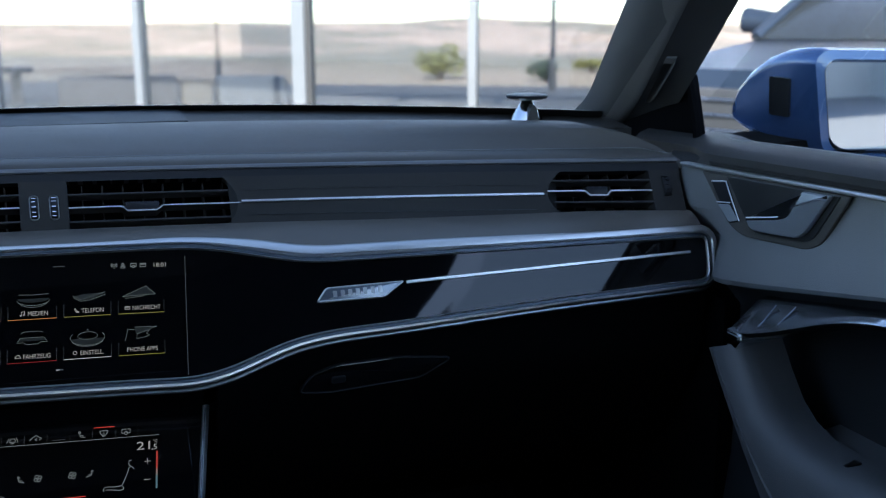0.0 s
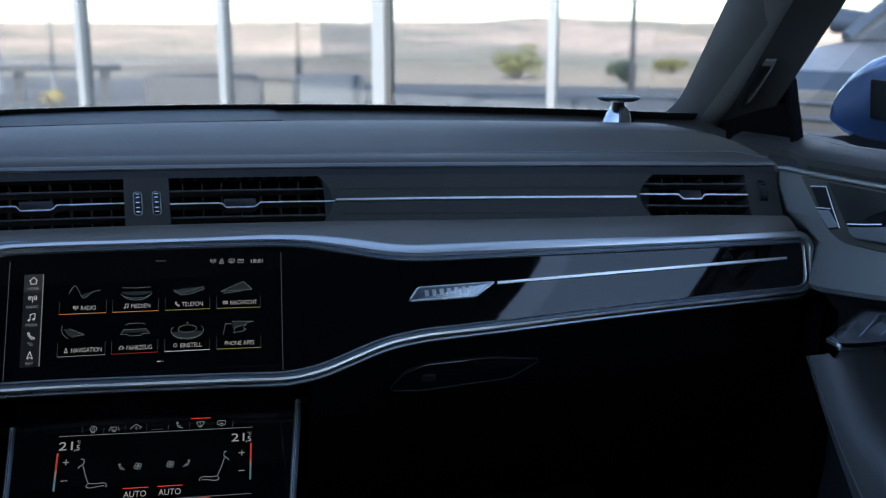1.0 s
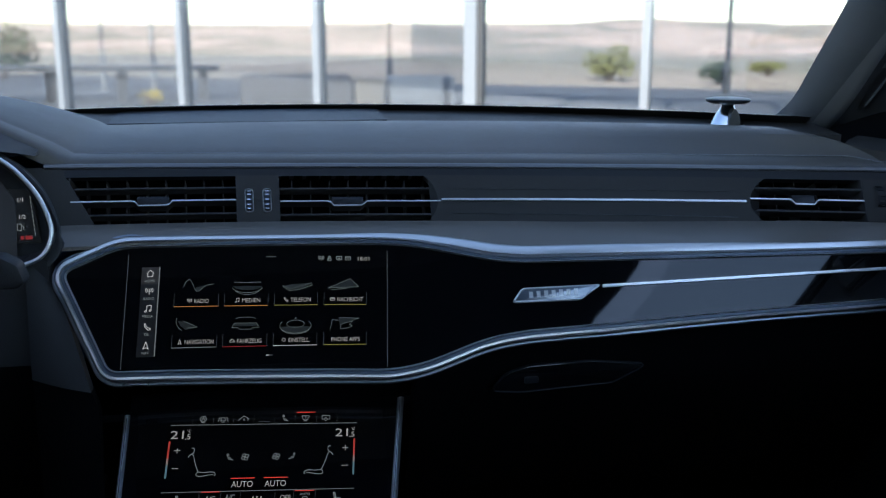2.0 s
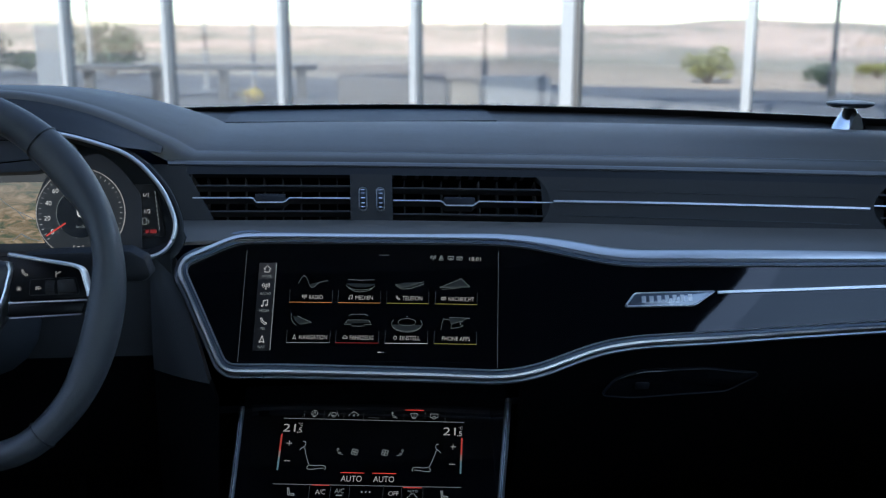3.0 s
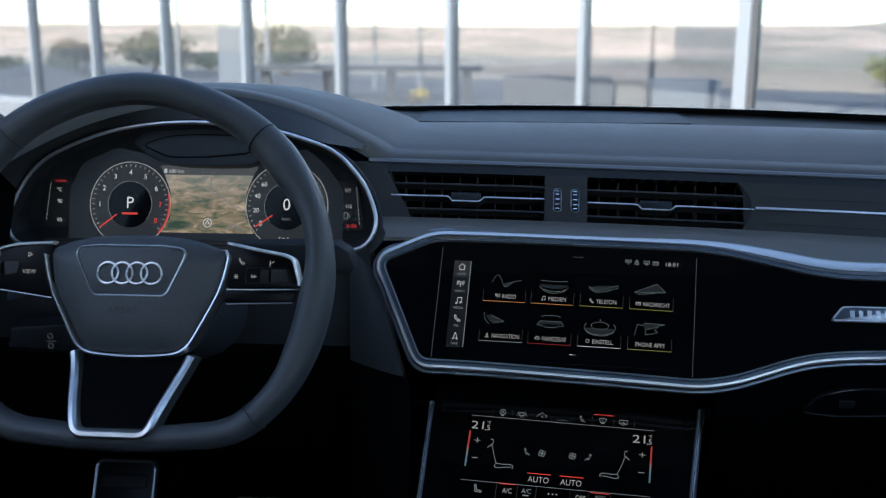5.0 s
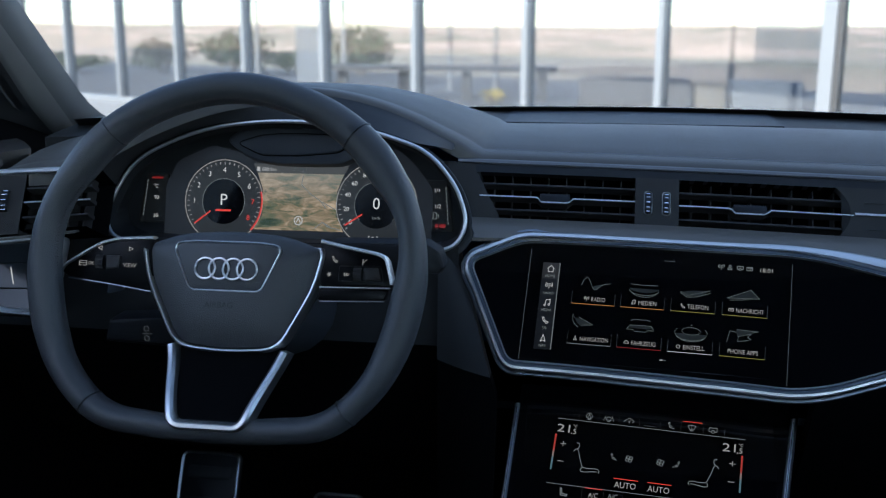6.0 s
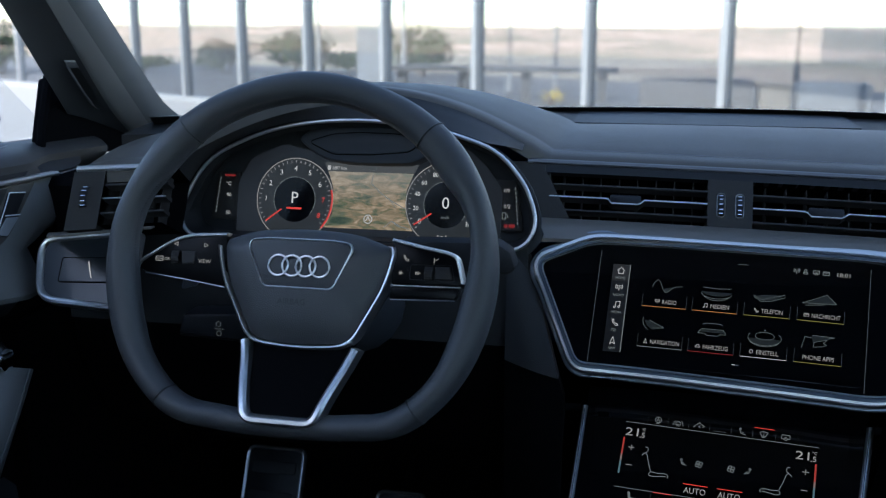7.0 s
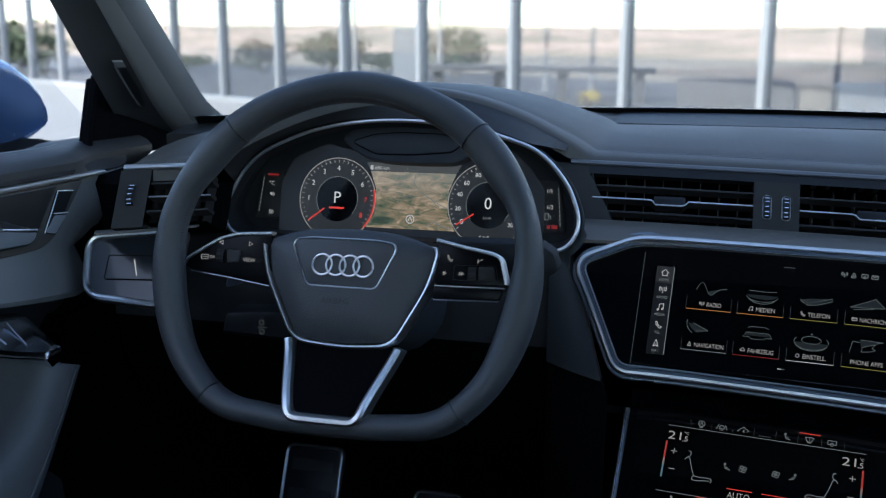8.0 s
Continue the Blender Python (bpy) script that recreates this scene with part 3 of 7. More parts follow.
m_noise.inputs["Scale"].default_value, m_noise.inputs["Detail"].default_value, m_noise.inputs["Distortion"].default_value = 1.3, 10, 0.9
m_noise.inputs["Roughness"].default_value = 0.62
m_ramp.color_ramp.elements[0].position, m_ramp.color_ramp.elements[0].color = 0.34, (0.020, 0.036, 0.022, 1)
m_ramp.color_ramp.elements[1].position, m_ramp.color_ramp.elements[1].color = 0.66, (0.34, 0.27, 0.19, 1)
mid_stop = m_ramp.color_ramp.elements.new(0.5)
mid_stop.color = (0.15, 0.115, 0.068, 1)
green_stop = m_ramp.color_ramp.elements.new(0.43)
green_stop.color = (0.075, 0.088, 0.050, 1)
ml.new(m_co.outputs["Object"], m_map.inputs["Vector"]); ml.new(m_map.outputs["Vector"], m_noise.inputs["Vector"])
m_sep, m_far, m_mix = mn.new("ShaderNodeSeparateXYZ"), mn.new("ShaderNodeMapRange"), mn.new("ShaderNodeMix")
m_mix.data_type = "RGBA"
m_far.inputs["From Min"].default_value, m_far.inputs["From Max"].default_value, m_far.inputs["To Max"].default_value = 0.002, 0.036, 0.55
m_mix.inputs["B"].default_value = (0.20, 0.21, 0.20, 1)
ml.new(m_co.outputs["Object"], m_sep.inputs["Vector"]); ml.new(m_sep.outputs["Z"], m_far.inputs["Value"]); ml.new(m_far.outputs["Result"], m_mix.inputs["Factor"])
ml.new(m_noise.outputs["Fac"], m_ramp.inputs["Fac"]); ml.new(m_ramp.outputs["Color"], m_mix.inputs["A"]); ml.new(m_mix.outputs["Result"], mb.inputs["Emission Color"])
mb.inputs["Emission Strength"].default_value = 0.24
mb.inputs["Roughness"].default_value = 0.25
E_HAZE = glow("lit_map_sky", (0.5, 0.55, 0.58), 0.022)
E_FACE = glow("lit_dial_face", (0.52, 0.60, 0.64), 0.0055)
map_line = [(-0.403, 0.946), (-0.3945, 0.960), (-0.3945, 0.986), (-0.401, 1.003), (-0.3092, 1.003), (-0.3160, 0.986), (-0.3160, 0.962), (-0.308, 0.946)]
map_ob = part("map", plate(map_line, on_gauge, 0.0004, top=0.0040), E_MAP, dial_screen, "lit satellite map in brown and green", False)
part("map_sky", plate([(-0.4012, 1.0032), (-0.4060, 1.0120), (-0.3040, 1.0120), (-0.3090, 1.0032)], on_gauge, 0.0004, top=0.0040), E_HAZE, dial_screen, "", False)
part("route", stroke([[(-0.352, 1.001), (-0.3535, 0.992), (-0.345, 0.984), (-0.333, 0.976), (-0.327, 0.969)], [(-0.338, 0.949), (-0.330, 0.955), (-0.322, 0.951)], [(-0.333, 0.976), (-0.322, 0.9705), (-0.317, 0.9680)], [(-0.330, 0.955), (-0.324, 0.9505), (-0.316, 0.9490), (-0.311, 0.9475)]], 0.0007, on_gauge, 0.0046), E_GREY, map_ob, "", False)
part("position_mark", stroke([ring2d(-0.3555, 0.956, 0.0042, 14), [(-0.3575, 0.9545), (-0.3555, 0.9585), (-0.3535, 0.9545)]], 0.0009, on_gauge, 0.0046), E_WHITE, map_ob, "", False)
part("range_text", merge(words("680 km", 0.0052, on_gauge, -0.3965, 1.0048, top=0.0046), bars([(-0.4015, 1.0045, -0.3985, 1.0088)], on_gauge, top=0.0046)), E_WHITE, map_ob, "", False)
part("distance_text", bars([(-0.364, 1.0055, -0.361, 1.0095), (-0.358, 1.0055, -0.349, 1.0088)], on_gauge, top=0.0046), E_DIM, map_ob, "", False)


def dial(cx, cz, r, label, marks, step, needle, big, arc_red=None):
    d = part("dial", plate(ring2d(cx, cz, r, 40)[:-1], on_gauge, 0.0006, 0.0002, 0.0044), E_FACE, dial_screen, label, False)
    part("ring", band(ring2d(cx, cz, r, 48)[:-1], 0.0008, on_gauge, 0.0003, 0.0002, 0.0044), E_CAPTION, d, "", False)
    part("hollow", plate(ring2d(cx, cz, r * 0.56, 32)[:-1], on_gauge, 0.0002, top=0.0048), DIAL_GLASS, d, "darker middle of the dial", False)
    part("inner_ring", stroke([ring2d(cx, cz, r * 0.55, 32, -40, 220)], 0.0005, on_gauge, 0.0050), E_GREY, d, "", False)
    ticks = []
    for a in span(-38, 218, 34):
        c, s = math.cos(radians(a)), math.sin(radians(a))
        ticks.append([(cx + c * r * 0.90, cz + s * r * 0.90), (cx + c * r * 0.95, cz + s * r * 0.95)])
    part("ticks", stroke(ticks, 0.0005, on_gauge, 0.0050), E_WHITE, d, "", False)
    for text, a in marks:
        size = 0.0074 if len(text) == 1 else 0.0062
        bm = words(text, size, on_gauge, cx + r * 0.76 * math.cos(radians(a)), cz + r * 0.76 * math.sin(radians(a)) - size * 0.34, "CENTER", 0.0050)
        part("numeral", bm, E_RED if arc_red and text in ("7", "8") else E_DIAL, d, "", False)
    if arc_red:
        part("red_arc", stroke([ring2d(cx, cz, r * 1.0, 14, -42, 14)], 0.0016, on_gauge, 0.0052), E_RED, d, "", False)
    a = radians(needle)
    part("needle", stroke([[(cx + r * 0.42 * math.cos(a), cz + r * 0.42 * math.sin(a)), (cx + r * 0.92 * math.cos(a), cz + r * 0.92 * math.sin(a))]], 0.0013, on_gauge, 0.0052), E_RED, d, "red needle", False)
    part("readout", words(big, 0.0165, on_gauge, cx, cz - 0.004, "CENTER", 0.0050), E_DIAL, d, "", False)
    return d


tach = dial(-0.4362, 0.9732, 0.0414, "rev counter dial with white numerals", [(str(i), 210 - 30 * i) for i in range(1, 9)], 30, 217, "P", True)
part("mode_bar", bars([(-0.4445, 0.9630, -0.4280, 0.9650)], on_gauge, top=0.0050), E_RED, tach, "", False)
speedo = dial(-0.2743, 0.9735, 0.0414, "speedometer dial with white numerals", [("0", 213), ("20", 188), ("40", 162), ("60", 138), ("80", 112), ("300", -36)], 25, 213, "0")
part("unit", words("km/h", 0.0042, on_gauge, -0.2743, 0.9595, "CENTER", 0.0050), E_GREY, speedo, "", False)
part("lane_symbol", stroke([[(-0.283, 0.936), (-0.2805, 0.943)], [(-0.270, 0.936), (-0.2725, 0.943)], [(-0.279, 0.937), (-0.279, 0.940), (-0.277, 0.942), (-0.276, 0.942), (-0.274, 0.940), (-0.274, 0.937), (-0.279, 0.937)]], 0.0008, on_gauge, 0.0052), E_WHITE, speedo, "", False)


def side_gauge(x, marks, label, sgn):
    t = part("side_gauge", plate(rounded([(x - 0.017, 0.950), (x - 0.015 + (0.006 if sgn < 0 else 0), 1.000), (x + 0.015 - (0.006 if sgn > 0 else 0), 1.000), (x + 0.017, 0.950)], 0.003, 3), on_gauge, 0.004, 0.0008, 0.003), PLASTIC, dial_screen, label)
    for s, dx, z in marks:
        part("numeral", words(s, 0.0054, on_gauge, x + dx, z, "CENTER", 0.0042), E_WHITE, t, "", False)
    dots = [[(x + sgn * (0.0075 + 0.004 * i / 9) - (0 if sgn > 0 else 0.0), 0.993 - 0.0042 * i), (x + sgn * (0.0075 + 0.004 * (i + 0.6) / 9), 0.993 - 0.0042 * (i + 0.6))] for i in range(9)]
    part("scale", stroke(dots, 0.0007, on_gauge, 0.0036), E_GREY, t, "", False)
    return t


temp = side_gauge(-0.513, [("\u00b0C", 0.002, 0.985), ("90", 0.003, 0.9735), ("50", 0.003, 0.955)], "coolant temperature gauge", -1)
part("warning", bars([(-0.516, 0.9945, -0.504, 0.9965)], on_gauge, top=0.0036), E_RED_DIM, temp, "", False)
fuel = side_gauge(-0.2115, [("1/1", -0.001, 0.988), ("1/2", 0.000, 0.9725)], "fuel gauge", 1)
part("warning", bars([(-0.2135, 0.9535, -0.2105, 0.957), (-0.209, 0.9535, -0.203, 0.957)], on_gauge, top=0.0036), E_RED_DIM, fuel, "", False)
part("pump", stroke([[(-0.216, 0.962), (-0.216, 0.968), (-0.2125, 0.968), (-0.2125, 0.962), (-0.216, 0.962)], [(-0.2125, 0.966), (-0.2105, 0.966), (-0.2105, 0.963)]], 0.0006, on_gauge, 0.0036), E_GREY, fuel, "", False)

# dark leather flank between the dials and the centre panel, and below the dials
def flank(u, v, o):
    a = on_cluster(-0.206 + 0.004 * v, 0.945 - 0.26 * v, -0.012 - 0.04 * v * v)
    b = on_panel(-0.187 + 0.045 * min(1, v / 0.5), 0.938 - 0.118 * min(1, v / 0.45) - 0.22 * max(0, v - 0.45), -0.009 - 0.05 * max(0, v - 0.45))
    p = a.lerp(b, u) + Vector((0, -0.003 * math.sin(math.pi * u) - o, 0))
    return p


part("flank", shell(flank, span(0, 1, 12), span(0, 0.42, 8), 0.015), FLANK, dashboard, "dark leather flank beside the centre panel")
# below the seam, black stands in for the fade into the footwell's shade
part("flank_foot", shell(lambda u, v, o: flank(u, v, o - 0.003), span(0, 1, 12), span(0.42, 1, 8), 0.015), PLASTIC_SHADED, dashboard, "trim below the flank's seam, its fade into shade in black")
part("knee_panel", shell(lambda u, v, o: Vector((u, (0.897, 0.897, 0.899)[v] - o, (0.940, 0.915, 0.838)[v])), span(-0.69, -0.186, 24), range(3), 0.02), FLANK, dashboard, "dark leather panel under the instruments")
part("knee_panel", shell(lambda u, v, o: Vector((u, (0.904, 0.907, 0.96, 1.10)[v] - o, (0.838, 0.80, 0.70, 0.62)[v])), span(-0.69, -0.186, 24), range(4), 0.02), PLASTIC_SHADED, dashboard, "knee panel under the instruments, footwell shade in its black")
part("under_tray", shell(lambda u, v, o: Vector((u, 0.90 + 0.30 * v - o, 0.775 - 0.20 * v)), span(-0.165, 0.16, 10), span(0, 1, 4), 0.02), PLASTIC_SHADED, dashboard)

# ---- headlamp switch panel beside the driver door ----
light_switch = thing("light_switch_panel", "gloss black light switch panel in an aluminium frame", "switch panel", (-0.62, 0.81, 0.91))
left_line = dense(rounded([(-0.572, 0.9465), (-0.660, 0.9395), (-0.6515, 0.8915), (-0.572, 0.884)], [0.002, 0.012, 0.014, 0.002], 5), 0.01)
part("facia", filled(offset(left_line, 0.002), on_panel, 0.0, 0.010, 30), LACQUER_SHEEN, light_switch)
part("frame", band(left_line, 0.0062, on_panel, 0.0042, 0.008), CHROME, light_switch, "brushed aluminium frame")
keys = part("touch_field", plate(rounded(rect(-0.6385, 0.904, -0.575, 0.9255), 0.002, 3), on_panel, 0.002, 0.0006, 0.0016), LACQUER_SHEEN, light_switch, "touch field with a lit mark", False)
part("outline", band(rounded(rect(-0.6385, 0.904, -0.575, 0.9255), 0.002, 3), 0.0005, on_panel, 0.0003, 0.0006, 0.0016), BLACK, keys)
part("mark", stroke([[(-0.6065, 0.9075), (-0.6120, 0.9220)]], 0.0010, on_panel, 0.0024), E_WHITE, keys, "", False)
part("shelf", shell(lambda x, v, o: on_vent(x, 0.960, 0.004).lerp(on_panel(x, 0.9548 + 0.0795 * (x + 0.572), 0.002), v) + Vector((0.045 * (1 - v) * smoothstep(-0.50, -0.658, x), 0, o)), span(-0.658, -0.552, 14), span(0, 1, 6), 0.002), SHELF, dashboard, "satin grey lacquered shelf")

# ---- infotainment display ----
on_disp = lambda x, b, out=0.0: on_panel(x + 0.068 * b, 0.889 + 0.876 * (b - 0.036 * x), out)
display = thing("infotainment_display", "black touch display showing a menu of lit tiles", "display", (0.0, 0.885, 0.889))
part("glass", filled(dense(rounded(rect(-0.1180, -0.0560, 0.1262, 0.0540), 0.002, 3), 0.01), on_disp, 0.0010, 0.001, 40), SCREEN, display)
# seams beside the glass; their glint is put in as a dim glow
for gap in ([(-0.1186, -0.0565), (-0.1186, 0.0520)], [(0.1268, -0.0605), (0.1268, 0.0545)]):
    part("edge_glint", stroke([gap], 0.0005, on_disp, 0.0014), E_DIM, display, "seam beside the display, its glint put in as a dim glow", False)
side_bar = part("side_bar", plate(rect(-0.1058, -0.0460, -0.0898, 0.0395), on_disp, 0.0003, top=0.0014), E_DIM, display, "dim lit shortcut bar", False)
side_bar.data.materials[0] = glow("lit_faint", (0.5, 0.5, 0.48), 0.0012)
part("edge", bars([(-0.0900, -0.0460, -0.0892, 0.0395)], on_disp, top=0.0018), E_GREY, side_bar, "", False)
part("active_field", plate(rect(-0.1058, 0.0230, -0.0901, 0.0395), on_disp, 0.0002, top=0.00165), glow("lit_active", (0.5, 0.5, 0.5), 0.006), side_bar, "brighter field of the chosen shortcut", False)


def icon(kind, x, b, s):
    """Line drawings used on the displays, s: half size."""
    if kind == "home":
        return [[(x - s, b), (x, b + s), (x + s, b)], [(x - 0.7 * s, b), (x - 0.7 * s, b - 0.9 * s), (x + 0.7 * s, b - 0.9 * s), (x + 0.7 * s, b)]]
    if kind == "radio":
        return [[(x, b + 0.6 * s), (x, b - s)], ring2d(x, b + 0.3 * s, 0.55 * s, 8, -50, 50), ring2d(x, b + 0.3 * s, 0.55 * s, 8, 130, 230), ring2d(x, b + 0.3 * s, s, 8, -40, 40), ring2d(x, b + 0.3 * s, s, 8, 140, 220)]
    if kind == "media":
        return [[(x - 0.4 * s, b - 0.7 * s), (x - 0.4 * s, b + 0.8 * s), (x + 0.8 * s, b + s), (x + 0.8 * s, b - 0.5 * s)], ring2d(x - 0.65 * s, b - 0.75 * s, 0.25 * s, 8), ring2d(x + 0.55 * s, b - 0.55 * s, 0.25 * s, 8)]
    if kind == "phone":
        return [[(x - 0.8 * s, b + 0.9 * s), (x - 0.4 * s, b + 0.9 * s), (x - 0.3 * s, b + 0.3 * s), (x + 0.3 * s, b - 0.3 * s), (x + 0.9 * s, b - 0.4 * s), (x + 0.9 * s, b - 0.8 * s), (x + 0.3 * s, b - 0.9 * s), (x - 0.6 * s, b), (x - 0.8 * s, b + 0.9 * s)]]
    if kind == "nav":
        return [[(x - 0.7 * s, b - s), (x, b + s), (x + 0.7 * s, b - s), (x, b - 0.6 * s), (x - 0.7 * s, b - s)]]
    if kind == "mail":
        return [[(x - s, b - 0.6 * s), (x + s, b - 0.6 * s), (x + s, b + 0.6 * s), (x - s, b + 0.6 * s), (x - s, b - 0.6 * s)], [(x - s, b + 0.6 * s), (x, b), (x + s, b + 0.6 * s)]]
    if kind == "gear":
        return [ring2d(x, b, 0.75 * s, 10)]
    if kind == "car":
        return [[(x - s, b - 0.5 * s), (x - s, b), (x - 0.6 * s, b + 0.2 * s), (x - 0.4 * s, b + 0.7 * s), (x + 0.4 * s, b + 0.7 * s), (x + 0.6 * s, b + 0.2 * s), (x + s, b), (x + s, b - 0.5 * s), (x - s, b - 0.5 * s)]]
    if kind == "user":
        return [ring2d(x, b + 0.5 * s, 0.4 * s, 8), [(x - 0.7 * s, b - 0.8 * s), (x - 0.7 * s, b - 0.2 * s), (x + 0.7 * s, b - 0.2 * s), (x + 0.7 * s, b - 0.8 * s), (x - 0.7 * s, b - 0.8 * s)]]
    if kind == "fan":
        return [ring2d(x + dx * s, b + dz * s, 0.42 * s, 8) for dx, dz in ((0.5, 0.3), (-0.3, 0.5), (-0.5, -0.3), (0.3, -0.5))]
    if kind == "seat":
        return [[(x - 0.6 * s, b + s), (x - 0.3 * s, b - 0.4 * s), (x + 0.8 * s, b - 0.5 * s), (x + 0.8 * s, b - 0.9 * s), (x - 0.6 * s, b - 0.8 * s), (x - 0.9 * s, b + s)]]
    if kind == "vent":
        return [ring2d(x - 0.5 * s, b + 0.7 * s, 0.25 * s, 8), [(x - 0.5 * s, b + 0.3 * s), (x - 0.3 * s, b - 0.5 * s), (x + 0.9 * s, b - 0.8 * s)], [(x - 0.2 * s, b - 0.1 * s), (x + 0.4 * s, b - 0.3 * s)]]
    if kind == "vent_back":
        return [[(2 * x - a, c) for a, c in q] for q in icon("vent", x, b, s)]
    if kind == "recirculate":
        return [[(x - 1.4 * s, b - 0.5 * s), (x - 0.9 * s, b + 0.1 * s), (x, b + 0.9 * s), (x + 1.3 * s, b), (x + 0.9 * s, b - 0.5 * s)], [(x + 0.3 * s, b + 0.1 * s), (x - 0.1 * s, b - 0.3 * s), (x + 0.3 * s, b - 0.6 * s)]]
    if kind == "wiper":
        return [[(x - s, b + 0.6 * s), (x - 0.5 * s, b - 0.5 * s), (x + 0.5 * s, b - 0.5 * s), (x + s, b + 0.6 * s), (x, b + 0.85 * s), (x - s, b + 0.6 * s)], [(x, b + 0.5 * s), (x, b - 0.2 * s)], [(x - 0.4 * s, b - 0.8 * s), (x + 0.4 * s, b - 0.8 * s)]]
    if kind == "lanes":
        return [[(x - 1.3 * s, b - 0.7 * s), (x - 0.8 * s, b + 0.7 * s)], [(x + 1.3 * s, b - 0.7 * s), (x + 0.8 * s, b + 0.7 * s)], [(x - 0.6 * s, b - 0.5 * s), (x - 0.6 * s, b), (x - 0.3 * s, b + 0.4 * s), (x + 0.3 * s, b + 0.4 * s), (x + 0.6 * s, b), (x + 0.6 * s, b - 0.5 * s), (x - 0.6 * s, b - 0.5 * s)], [(x - 0.4 * s, b - 0.9 * s), (x + 0.4 * s, b - 0.9 * s)]]
    if kind == "stop":
        return [ring2d(x, b + 0.1 * s, 0.8 * s, 14), [(x - 0.35 * s, b - 0.3 * s), (x, b + 0.55 * s), (x + 0.35 * s, b - 0.3 * s)], [(x - 0.4 * s, b - 0.95 * s), (x + 0.4 * s, b - 0.95 * s)]]
    if kind == "screen":
        return [[(x - 0.4 * s, b - 0.4 * s), (x - s, b - 0.4 * s), (x - s, b + 0.7 * s), (x + s, b + 0.7 * s), (x + s, b - 0.4 * s), (x + 0.4 * s, b - 0.4 * s)], ring2d(x, b - 0.4 * s, 0.42 * s, 10), [(x, b - 0.3 * s), (x, b + 0.15 * s)]]
    return [[(x - s, b), (x + s, b)]]


for kind, label, b in (("home", "HOME", 0.0333), ("radio", "RADIO", 0.0162), ("media", "MEDIA", -0.0006), ("phone", "TEL", -0.0180), ("nav", "NAV", -0.0353)):
    part("shortcut", stroke(icon(kind, -0.0978, b, 0.0033), 0.0006, on_disp, 0.0020), E_WHITE, side_bar, "", False)
    part("shortcut_text", words(label, 0.0037, on_disp, -0.0978, b - 0.0085, "CENTER", 0.0020, 0.9), E_GREY, side_bar, "", False)

TILES = [("RADIO", "radio", E_ORANGE, -0.0565, 0.0131), ("MEDIEN", "media", E_ORANGE, -0.0122, 0.0168), ("TELEFON", "phone", E_YELLOW, 0.0336, 0.0192), ("NACHRICHT", "mail", E_YELLOW, 0.0780, 0.0249),
         ("NAVIGATION", "nav", E_GREY, -0.0634, 0.0263), ("FAHRZEUG", "car", E_RED_DIM, -0.0155, 0.0225), ("EINSTELL.", "gear", E_WHITE, 0.0323, 0.0199), ("PHONE APPS", None, E_YELLOW, 0.0728, 0.0270)]


